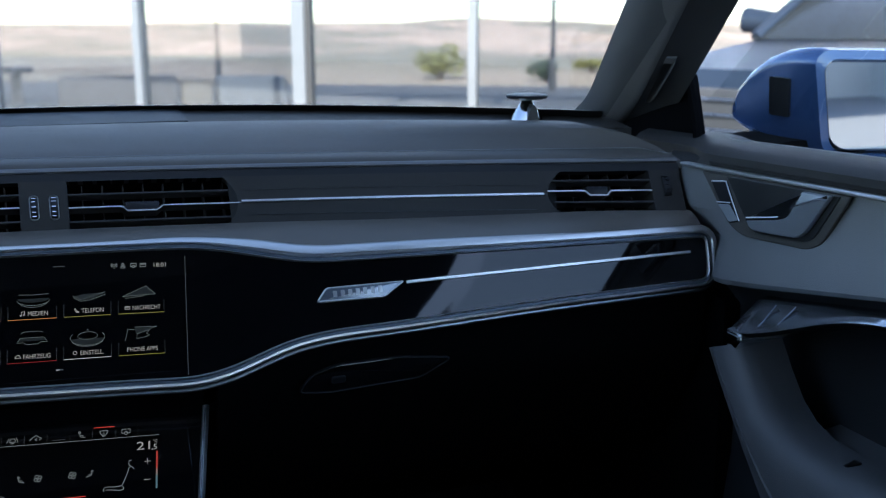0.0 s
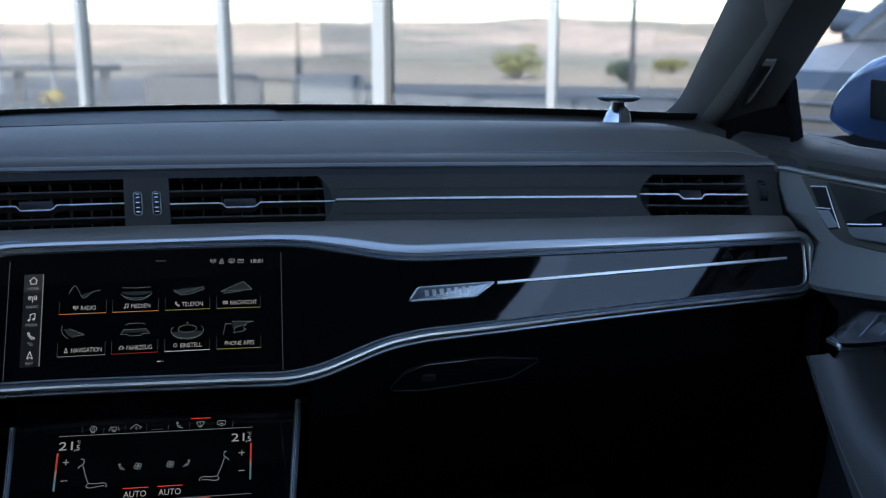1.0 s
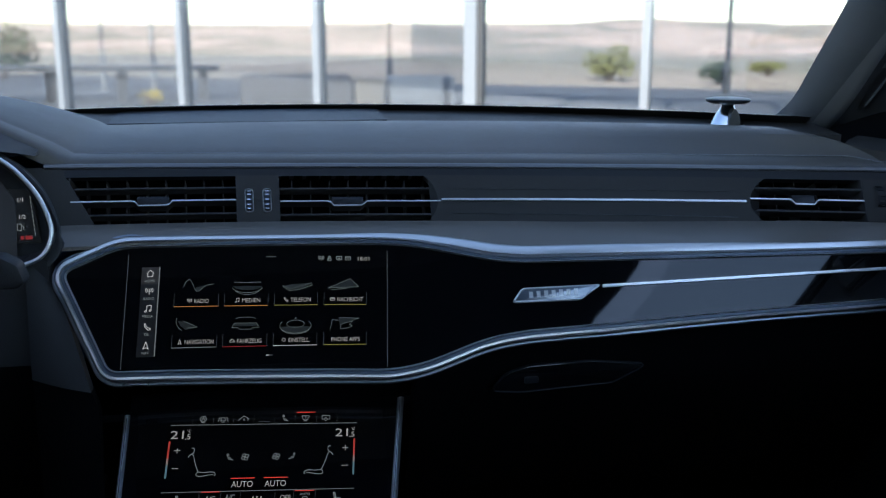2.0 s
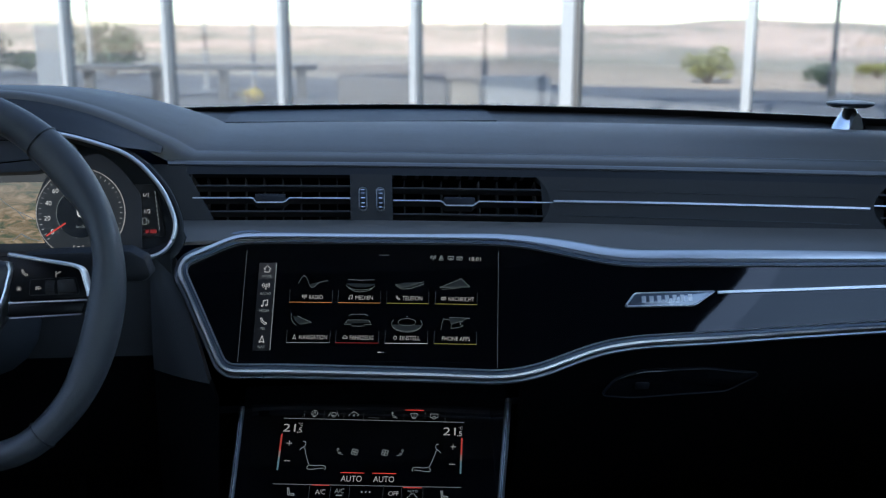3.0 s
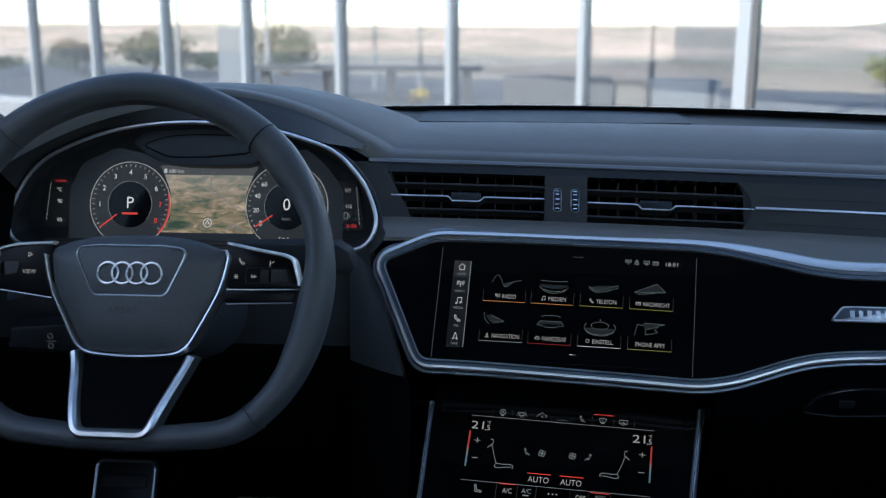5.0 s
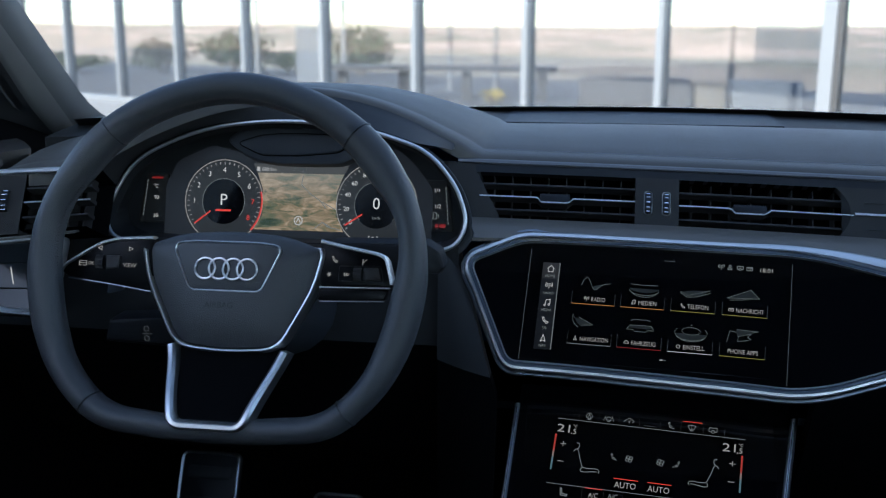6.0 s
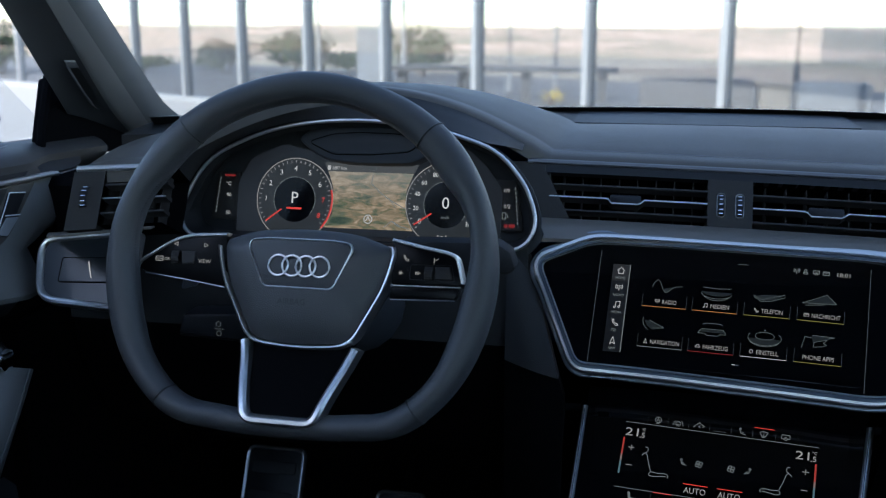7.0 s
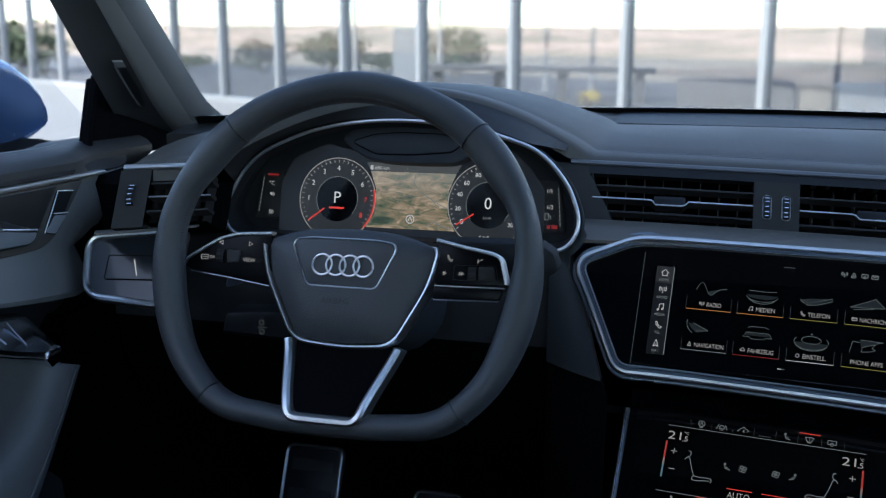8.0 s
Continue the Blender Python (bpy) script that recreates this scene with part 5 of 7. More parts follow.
part("roller", loft([[on_hub(a, 0.0085 + 0.0062 * math.cos(radians(q)), 0.0035 + 0.0032 * math.sin(radians(q))) for a in (-0.1225, -0.1155)] for q in span(0, 180, 10)], closed=False), PLASTIC, spoke_left, "ribbed roller")
for k in range(5):
    part("roller_rib", tube([on_hub(a, 0.0085 + 0.0064 * math.cos(radians(40 + 25 * k)), 0.0035 + 0.0034 * math.sin(radians(40 + 25 * k))) for a in (-0.1220, -0.1160)], 0.0003, 5), VENT_GREY, spoke_left)
ret_key = part("return_key", plate(rounded([(-0.1125, 0.0025), (-0.1135, 0.0145), (-0.1000, 0.0145), (-0.1015, 0.0040)], 0.0012, 3), on_hub, 0.002, 0.0008, 0.0052), VENT_GREY, spoke_left, "grey return key", False)
part("symbol", stroke([[(-0.1095, 0.0078), (-0.1050, 0.0078), (-0.1042, 0.0090), (-0.1050, 0.0102), (-0.1075, 0.0102)], [(-0.1082, 0.0090), (-0.1097, 0.0078), (-0.1082, 0.0066)]], 0.0005, on_hub, 0.0056), E_WHITE, ret_key, "", False)
spoke_right = spoke([(0.076, 0.0325), (0.1005, 0.0275), (0.1245, 0.0235), (0.1315, 0.0205), (0.1370, 0.0015), (0.1372, -0.0010), (0.1352, -0.0035), (0.0765, -0.0045)], "black spoke with control keys")
part("key_strip", plate(rounded([(0.076, -0.0062), (0.1355, -0.0050), (0.1315, -0.0146), (0.0755, -0.0165)], 0.002, 3), on_hub, 0.01, 0.001, 0.003), SPOKE, spoke_right)
part("lower_edge", tube([on_hub(0.1362, -0.0042, 0.0035), on_hub(0.100, -0.0050, 0.0035), on_hub(0.0765, -0.0054, 0.0035)], 0.0006, 6), CHROME, spoke_right)
part("lower_edge", tube([on_hub(0.1315, -0.0152, 0.0015), on_hub(0.100, -0.0164, 0.0015), on_hub(0.0765, -0.0172, 0.0015)], 0.0006, 6), CHROME_DARK, spoke_right)
part("symbol", stroke(icon("phone", 0.0885, 0.0180, 0.0026), 0.0005, on_hub, 0.0046), E_CAPTION, spoke_right, "", False)
part("symbol", stroke([[(0.1125, 0.0165), (0.1160, 0.0185)], [(0.1125, 0.0190), (0.1125, 0.0145)]], 0.0005, on_hub, 0.0046), E_CAPTION, spoke_right, "", False)
part("symbol", stroke([[(0.0845 + 0.0018 * math.cos(radians(a)), 0.0055 + 0.0018 * math.sin(radians(a))), (0.0845 - 0.0018 * math.cos(radians(a)), 0.0055 - 0.0018 * math.sin(radians(a)))] for a in (0, 60, 120)], 0.0005, on_hub, 0.0046), E_CAPTION, spoke_right, "", False)
part("symbol", stroke([[(x, 0.0045), (x, 0.0070), (x + 0.0018, 0.0058), (x, 0.0045)] for x in (0.0975, 0.0995)], 0.0004, on_hub, 0.0050), E_CAPTION, spoke_right, "", False)
part("roller", loft([[on_hub(a, 0.0062 + 0.0058 * math.cos(radians(q)), 0.0035 + 0.0032 * math.sin(radians(q))) for a in (0.1050, 0.1120)] for q in span(0, 180, 10)], closed=False), PLASTIC, spoke_right, "ribbed roller")
for k in range(5):
    part("roller_rib", tube([on_hub(a, 0.0062 + 0.0060 * math.cos(radians(40 + 25 * k)), 0.0035 + 0.0034 * math.sin(radians(40 + 25 * k))) for a in (0.1055, 0.1115)], 0.0003, 5), VENT_GREY, spoke_right)
rk = part("key", plate(rounded([(0.1140, 0.0010), (0.1135, 0.0120), (0.1265, 0.0125), (0.1290, 0.0018)], 0.0012, 3), on_hub, 0.002, 0.0008, 0.0050), PLASTIC, spoke_right)
part("symbol", stroke([[(0.1175, 0.0045), (0.1210, 0.0090)], [(0.1225, 0.0055), (0.1255, 0.0055)]], 0.0005, on_hub, 0.0054), E_GREY, rk, "", False)
part("key_edge", band(rounded([(0.0925, 0.0005), (0.0930, 0.0125), (0.1275, 0.0135), (0.1305, 0.0010)], 0.0012, 3), 0.0004, on_hub, 0.0003, 0.001, 0.004), VENT_GREY, spoke_right)


def low_point(a, b, out=0.0):
    """The lower spoke leans out from the hub to the rim."""
    f = smoothstep(-0.05, -0.125, b)
    return on_wheel(a, b, HUB + 0.002 + 0.039 * f + out)


v_line = rounded([(-0.0488, -0.0585), (-0.0275, -0.1222), (0.0300, -0.1222), (0.0500, -0.0605)], [0.001, 0.008, 0.008, 0.001], 5, closed=False)
v_line = dense(v_line, 0.006, False)
part("lower_fill", loft([[low_point(-0.044 + 0.018 * f + (0.090 - 0.036 * f) * u, -0.054 - 0.068 * f, -0.006) for u in span(0, 1, 8)] + [low_point(-0.044 + 0.018 * f + (0.090 - 0.036 * f) * u, -0.054 - 0.068 * f, -0.02) for u in span(1, 0, 8)] for f in span(0, 1, 8)]), BLACK, wheel, "black lower spoke panel")
rows = []
for j, (a, b) in enumerate(v_line):
    p0, p1 = v_line[max(0, j - 1)], v_line[min(len(v_line) - 1, j + 1)]
    t = Vector((p1[0] - p0[0], p1[1] - p0[1])).normalized()
    n = Vector((t.y, -t.x))
    rows.append([low_point(a + n.x * w, b + n.y * w, h) for w, h in ((-0.0040, -0.018), (-0.0036, 0.001), (-0.0015, 0.0035), (0.0015, 0.0035), (0.0036, 0.001), (0.0040, -0.018))])
part("lower_spoke", loft(rows), CHROME, wheel, "satin aluminium lower spoke")
part("column_shroud", loft([[on_wheel(0.047 * c * (1 + 0.08 * f), -0.014 + 0.046 * s * (1 + 0.1 * f), -0.045 - 0.14 * f) for c, s in ((math.cos(radians(a)), math.sin(radians(a))) for a in range(0, 360, 20))] for f in span(0, 1, 4)]), BROW, wheel, "dark grey steering column shroud")

# ---- stalks ----
stalk = thing("cruise_stalk", "black control stalk behind the steering wheel", "control stalk", (-0.49, 0.81, 0.87))
part("arm", plate(rounded([(-0.520, 0.853), (-0.514, 0.876), (-0.462, 0.880), (-0.440, 0.876), (-0.440, 0.850)], 0.004, 3), lambda a, b, o: Vector((a, 0.815 - o, b)), 0.03, 0.004), SATIN, stalk)
part("symbol", stroke([ring2d(-0.4755, 0.8685, 0.0025, 8), ring2d(-0.4755, 0.859, 0.0025, 8), [(-0.480, 0.8635), (-0.470, 0.8635)]], 0.0006, lambda a, b, o: Vector((a, 0.815 - o, b)), 0.001), E_DIM, stalk, "", False)
stalk_tip = thing("wiper_stalk", "black stalk tip beside the instrument binnacle", "control stalk", (-0.19, 0.80, 0.95))
part("arm", plate(rounded([(-0.290, 0.936), (-0.290, 0.962), (-0.203, 0.964), (-0.190, 0.956), (-0.1855, 0.941), (-0.192, 0.935)], 0.003, 3), lambda a, b, o: Vector((a, 0.805 - o, b)), 0.020, 0.004), KNEE, stalk_tip)
paddle = thing("shift_paddle", "satin metal shift paddle behind the wheel", "shift paddle", (-0.47, 0.78, 0.91))
part("blade", plate(rounded([(-0.490, 0.914), (-0.486, 0.932), (-0.470, 0.934), (-0.474, 0.918)], 0.003, 3), lambda a, b, o: Vector((a, 0.770 - o, b)), 0.004, 0.001), CHROME_DARK, paddle)

# ---- doors ----
def door(m):
    """A front door from inside; m: 1 passenger side, -1 driver side."""
    who = "passenger" if m > 0 else "driver"
    d = thing("front_door", who + " door with leather trim, pull handle and chrome line", "car door", (m * 0.68, 0.5, 0.55), "front doors")
    def X(x, y, z):
        start = (0.885 if m > 0 else 0.900) - 0.108 * smoothstep(0.968, 0.938, z) - (0.067 if m > 0 else 0.082) * smoothstep(1.003, 1.008, z)
        return Vector((m * (x + 0.035 * smoothstep(start, start + 0.10, y)) - (0.013 if m < 0 else 0), y, z))
    ys = span(0.93, -0.55, 50)
    # upper sill: chrome line at z 1.0, roll up to the glass
    def top_z(y):
        return 1.016 + 0.020 * (0.97 - y) / 0.35 * 0.35
    prof = [(0.668, 1.0020), (0.662, 1.0085), (0.662, 1.0155), (0.669, 1.0225), (0.682, 1.0275), (0.705, 1.0290), (0.722, 1.0265), (0.726, 1.012), (0.726, 0.98), (0.69, 0.98)]
    rise = lambda y: 0.024 * (0.9 - y)
    part("upper_trim", loft([[X(a, y, z + rise(y)) for a, z in prof] for y in span(1.03, -0.55, 54)]), SILL, d, "dark leather sill with a stitched seam")
    part("seam", merge(*[tube([X(0.696, y, 1.0295 + rise(y)), X(0.696, y - 0.0024, 1.0295 + rise(y - 0.0024))], 0.0004, 4) for y in span(0.86, 0.30, 160)]), STITCH, d, "", False)
    part("chrome_line", loft([[X(a, y, z + rise(y)) for a, z in ((0.672, 1.0030), (0.6605, 1.0030), (0.6592, 1.0018), (0.6592, 1.0004), (0.6605, 0.9992), (0.672, 0.9992))] for y in span(0.872, -0.5, 40)]), CHROME, d, "bright chrome line")
    # middle panel: a shallow hollow that swells to a lower lip
    def lip(y):
        return 0.884 + 0.180 * (0.80 - max(0.5, y)) + 0.03 * (0.5 - min(0.5, y))
    def mid(y, v):
        top, low = 1.0 + rise(y), lip(y)
        f = (0.0, 0.15, 0.35, 0.60, 0.82, 0.95, 1.0, 1.01)[v]
        fwd = smoothstep(0.83, 0.70, y)
        a = (0.668, 0.666, 0.664, 0.659, 0.651, 0.648, 0.652, 0.676)[v] + 0.010 * (1 - fwd) * (v in (3, 4, 5, 6))
        return X(a, y, top + (low - top) * f)
    part("middle_panel", loft([[mid(y, v) for v in range(8)] + [X(0.71, y, 0.88), X(0.71, y, 0.99)] for y in ys]), DOOR_LEATHER, d, "grey leather middle panel with a swelling lower lip")
    hp = lambda y, z, o: X(0.663 - 0.002 * (1.0 - z) / 0.05 - o, y, z)
    bowl = rounded([(0.833, 0.9985), (0.782, 0.952), (0.757, 0.943), (0.662, 0.948), (0.645, 0.957), (0.616, 1.0045)], [0.003, 0.012, 0.012, 0.012, 0.008, 0.003], 5)
    h = part("handle_bowl", plate(bowl, hp, 0.004, 0.0012, 0.0022), LEATHER, d, "dark grey bezel of the door handle", False)
    pocket = rounded([(0.788, 0.999), (0.748, 0.957), (0.735, 0.950), (0.662, 0.9555), (0.652, 0.963), (0.627, 1.003)], [0.002, 0.006, 0.006, 0.010, 0.006, 0.002], 4)
    # flat black plate stands in for the shade of a true recess
    part("cup_shade", plate(pocket, hp, 0.002, 0.0004, 0.0034), FRIT, h, "flat black plate in place of the shaded hollow", False)
    lever = rounded([(0.7455, 0.9640), (0.741, 0.9565), (0.733, 0.9530), (0.671, 0.9580), (0.660, 0.966), (0.6345, 1.0025), (0.671, 1.0012), (0.686, 0.9770), (0.696, 0.9735)], [0.001, 0.002, 0.003, 0.008, 0.005, 0.001, 0.001, 0.005, 0.004], 4)
    part("lever", plate(lever, hp, 0.008, 0.0025, 0.0090), LEVER, h, "satin metal door release lever")
    part("lever_edge", tube([hp(0.744, 0.9645, 0.0085), hp(0.715, 0.9695, 0.0085), hp(0.697, 0.9732, 0.0085)], 0.0010, 6), CHROME, h)
    lock = rounded([(0.813, 0.990), (0.787, 0.9935), (0.761, 0.9575), (0.777, 0.9525)], 0.002, 3)
    lk = part("lock_switch", plate(lock, hp, 0.002, 0.0006, 0.0034), SATIN, d, "lock switch with a metal edge", False)
    part("edge", tube([hp(0.812, 0.9910, 0.0038), hp(0.788, 0.9942, 0.0038), hp(0.776, 0.9775, 0.0038), hp(0.7605, 0.9575, 0.0038)], 0.0006, 6), CHROME, lk)
    part("divider", tube([hp(0.800, 0.9710, 0.0038), hp(0.778, 0.9735, 0.0038)], 0.0006, 6), CHROME, lk)
    part("lower_key", plate(rounded([(0.797, 0.9690), (0.779, 0.9715), (0.7625, 0.9580), (0.777, 0.9540)], 0.002, 3), hp, 0.001, 0.0004, 0.0042), LEVER, lk, "", False)
    # dark hollow below, gloss bridge with keys, and the pull
    part("hollow", loft([[X(a, y, z) for a, z in ((0.676, lip(y) - 0.001), (0.690, lip(y) - 0.02), (0.696, 0.82), (0.692, 0.70), (0.68, 0.60), (0.68, 0.30), (0.72, 0.30), (0.72, lip(y)))] for y in ys]), LEATHER_DARK, d, "black lower door")
    def bridge_top(y):
        return 0.891 + 0.180 * (0.709 - max(0.45, y)) + 0.04 * (0.45 - min(0.45, y))
    def bridge_low(y):
        return bridge_top(y) - 0.005 - 0.026 * smoothstep(0.53, 0.70, y)
    def bridge(y):
        t, b = bridge_top(y), bridge_low(y)
        e = 0.020 * smoothstep(0.700, 0.724, y) ** 2
        return [X(0.690, y, t - 0.004), X(0.652 + e, y, t + 0.000), X(0.643 + e, y, t - 0.001), X(0.6155 + e, y, b + 0.007), X(0.6095 + e, y, b + 0.003), X(0.611 + e, y, b - 0.001), X(0.620 + e, y, b - 0.003), X(0.690, y, b - 0.004)]
    br = part("bridge", loft([bridge(y) for y in span(0.724, -0.3, 60)]), BRIDGE_DARK, d, "dark polished bridge with memory keys")
    for y in (0.671, 0.645):
        zt, zb = bridge_top(y) - 0.002, bridge_low(y) + 0.009
        part("key_gap", tube([X(0.6385, y + 0.002, zt), X(0.628, y, (zt + zb) / 2), X(0.6175, y - 0.001, zb)], 0.0007, 5), CHROME_DARK, br, "thin seam between memory keys")
    part("hook", plate(rounded([(0.706, 0.868), (0.686, 0.868), (0.682, 0.860), (0.690, 0.850), (0.704, 0.848)], 0.003, 3), lambda a, b, o: X(0.612 - o, a, b), 0.03, 0.004, 0.004), BRIGHT, br, "polished hook where the pull starts")
    left = [(0.736, 0.838), (0.720, 0.815), (0.701, 0.790), (0.676, 0.757), (0.646, 0.720), (0.612, 0.684), (0.565, 0.648), (0.490, 0.615), (0.36, 0.60), (0.1, 0.60)]
    right = [(0.687, 0.857), (0.671, 0.833), (0.651, 0.808), (0.632, 0.794), (0.611, 0.787), (0.585, 0.785), (0.545, 0.784), (0.490, 0.786), (0.36, 0.79), (0.1, 0.80)]
    rows = []
    for (y0, z0), (y1, z1) in zip(left, right):
        q = lambda f, a: X(a, y0 + (y1 - y0) * f, z0 + (z1 - z0) * f)
        rows.append([q(0.0, 0.66), q(0.0, 0.618), q(0.06, 0.611), q(0.25, 0.605), q(0.36, 0.6035), q(0.38, 0.6050), q(0.40, 0.6035), q(0.60, 0.6035), q(0.85, 0.608), q(0.96, 0.616), q(1.0, 0.628), q(1.0, 0.66)])
    part("pull", loft(rows), PULL_LEATHER, d, "leather pull handle sweeping into the armrest")
    part("armrest", shell(lambda u, v, o: X(0.622 + 0.075 * u, v, 0.777 + 0.006 * u * u + 0.02 * max(0, 0.58 - v) + o), span(0, 1, 8), span(0.640, -0.3, 20), 0.10), PULL_LEATHER, d, "grey armrest")
    sw = part("window_switch", plate(rounded(rect(0.602, 0.624, 0.546, 0.654), 0.004, 3), lambda a, b, o: X(b, a, 0.7785 + 0.02 * (0.58 - a) + 0.05 * (b - 0.645) + o), 0.004, 0.001, 0.002), GLOSS, d, "gloss black window switch")
    part("key", plate(rounded(rect(0.592, 0.630, 0.560, 0.648), 0.003, 3), lambda a, b, o: X(b, a, 0.7805 + 0.02 * (0.58 - a) + 0.05 * (b - 0.645) + 0.12 * (0.568 - a) + o), 0.002, 0.0008, 0.004), SATIN, sw)
    wg = part("window_glass", loft([[X(0.712 - 0.36 * f * 0.33, min(0.995, 0.86 - 2.2 * (1.03 + 0.34 * f - 1.0985)) * (1 - g) - 0.42 * g, 1.030 + 0.34 * f) for g in span(0, 1, 6)] for f in span(0, 1, 6)], closed=False), SIDE_PANE, d, "clear side window")
    wg.visible_shadow = False
    part("kick_panel", plate(rounded(rect(0.80, 0.35, 1.25, 0.86), 0.01, 3), lambda a, b, o: X(0.672 - o, a, b), 0.02), PLASTIC_SHADED, d)
    return d


door(1)
door(-1)


# ---- windscreen pillars ----
def pillar(m):
    who = "passenger" if m > 0 else "driver"
    t = thing("windscreen_pillar", "grey fabric windscreen pillar on the " + who + " side", "car pillar", (m * 0.65, 0.9, 1.05), "windscreen pillars")
    X = lambda x, y, z: Vector((m * x, y, z))
    far = 1 if m < 0 else 0
    def edge_l(z):
        base = max(0.0, 1.075 - z)
        return Vector((0.659 + far * (0.008 + 0.2 * (z - 1.07)) - 0.894 * (z - 1.07) - 7.0 * base ** 2, 1.08 - 2.31 * (z - 1.07) + 4.0 * base ** 2, z))
    def edge_r(z):
        return Vector((0.676 + far * 0.005 - 0.938 * (z - 1.0985), 0.88 - 2.2 * (z - 1.0985), z))
    zs = [0.99, 1.005, 1.02, 1.03, 1.04, 1.05, 1.06, 1.075, 1.09, 1.12, 1.16, 1.20, 1.26, 1.32, 1.38]
    def across(z, f):
        p = edge_l(z).lerp(edge_r(z), f)
        p.x -= 0.012 * math.sin(math.pi * min(1, f * 1.15))
        p.z += 0.0
        return p
    fa = []
    for z in zs:
        row = [X(*across(z, f)) for f in (0.0, 0.03, 0.06, 0.12, 0.18, 0.24, 0.30, 0.36, 0.42, 0.48, 0.54, 0.60, 0.66)]
        fa.append(row + [p + Vector((m * 0.035, 0.01, 0)) for p in (row[-1], row[0])])
    part("fabric_cover", loft(fa), FABRIC, t, "grey woven fabric cover")
    dk = []
    for z in zs:
        row = [X(*(across(z, f) + Vector((0.0035 * smoothstep(0.64, 0.72, f), 0, 0)))) for f in (0.645, 0.70, 0.80, 0.90, 0.97, 1.0)]
        dk.append(row + [p + Vector((m * 0.014, 0.035, 0)) for p in (row[-1], row[0])])
    part("door_seal", loft(dk), SEAL, t, "dark frame of the door opening")
    # slot in the pillar
    def on_pillar(f, z, o):
        p = across(z, f)
        return X(p.x - 0.7 * o, p.y - 0.7 * o, p.z)
    slot_line = rounded([(0.722, 1.058), (0.710, 1.084), (0.716, 1.110), (0.782, 1.110), (0.778, 1.084), (0.768, 1.058)], [0.008] * 6, 3)
    sl = part("slot", plate(slot_line, on_pillar, 0.004, 0.0, 0.0020), FRIT, t, "narrow black slot")
    part("slot_rim", loft([[on_pillar(f, z, h) for f, h in ((f0, 0.0005), (f0 + 0.006, 0.0040), (f0 + 0.016, 0.0040), (f0 + 0.020, 0.0005))] for f0, z in ((0.764, 1.062), (0.772, 1.076), (0.777, 1.090), (0.780, 1.104), (0.776, 1.112))]), FABRIC, sl, "grey rim of the slot")
    part("slot_cap", loft([[on_pillar(f, z, h) for z, h in ((1.108, 0.0005), (1.110, 0.0040), (1.115, 0.0040), (1.117, 0.0005))] for f in span(0.714, 0.790, 5)]), FABRIC, sl, "grey upper end of the slot")
    return t


pillar(1)
pillar(-1)


# ---- wing mirrors ----
def wing_mirror(m):
    who = "passenger" if m > 0 else "driver"
    t = thing("wing_mirror", "blue painted wing mirror outside the " + who + " window", "wing mirror", (m * 0.9, 0.95, 1.0), "wing mirrors")
    X = lambda x, y, z: Vector((m * x - (0.011 if m < 0 else 0), y, z))
    rim = rounded([(0.852, 1.112), (0.866, 1.124), (1.03, 1.121), (1.062, 1.10), (1.066, 1.01), (1.045, 0.985), (0.895, 0.990), (0.872, 1.005)], [0.012, 0.01, 0.03, 0.03, 0.03, 0.03, 0.014, 0.012], 5)
    c = Vector((0.955, 1.055))
    rows = []
    for f, y, dx in ((0.80, 0.922, 0.0), (0.81, 0.905, 0.0), (0.85, 0.8985, 0.0), (0.97, 0.9000, 0.0), (1.0, 0.908, 0.0), (1.0, 0.93, -0.003), (0.97, 0.955, -0.008), (0.87, 0.985, -0.017), (0.68, 1.015, -0.034), (0.44, 1.038, -0.056), (0.2, 1.052, -0.078), (0.04, 1.056, -0.092)):
        rows.append([X(c.x + (a - c.x) * f + dx, y, c.y + (b - c.y) * f - 0.020 * (1 - f)) for a, b in rim])
    part("housing", loft(rows), BLUE, t, "metallic blue housing")
    part("bezel", band([(c.x + (a - c.x) * 0.795, c.y + (b - c.y) * 0.795) for a, b in rim], 0.0016, lambda a, b, o: X(a, 0.905 - o, b), 0.001, 0.01), FRIT, t)
    part("glass", plate([(c.x + (a - c.x) * 0.80, c.y + (b - c.y) * 0.80) for a, b in rim], lambda a, b, o: X(a, 0.912 - o + 0.10 * (a - c.x), b), 0.003), MIRROR, t, "mirror glass")
    if m > 0:
        part("sensor", plate(rounded([(0.937, 1.087), (0.962, 1.089), (0.968, 1.042), (0.944, 1.040)], 0.002, 3), lambda a, b, o: X(0.8515 - 0.36 * (a - 0.95) - 0.23 * (b - 1.06) - o, a, b), 0.012), FRIT, t, "small black sensor window")
    part("foot", loft([[X(x, y, z) for y, z in ((0.92, z0), (1.02, z0 + 0.002), (1.02, z0 - 0.022), (0.92, z0 - 0.026))] for x, z0 in ((0.72, 1.000), (0.80, 1.008), (0.850, 1.014), (0.96, 1.012))]), PLASTIC_SHADED, t, "black foot of the mirror")
    part("sail_panel", plate(rounded([(1.13, 1.00), (0.913, 1.00), (0.918, 1.03), (0.940, 1.096), (1.00, 1.070), (1.13, 1.035)], 0.006, 3), lambda a, b, o: X(0.716 - o, a, b), 0.006, 0.002), BLACK, t, "black corner panel in the window")
    part("sail_edge", tube([X(0.712, 0.914, 1.005), X(0.711, 0.920, 1.040), X(0.710, 0.940, 1.097)], 0.0055, 8), BLACK, t)
    return t


wing_mirror(1)
wing_mirror(-1)

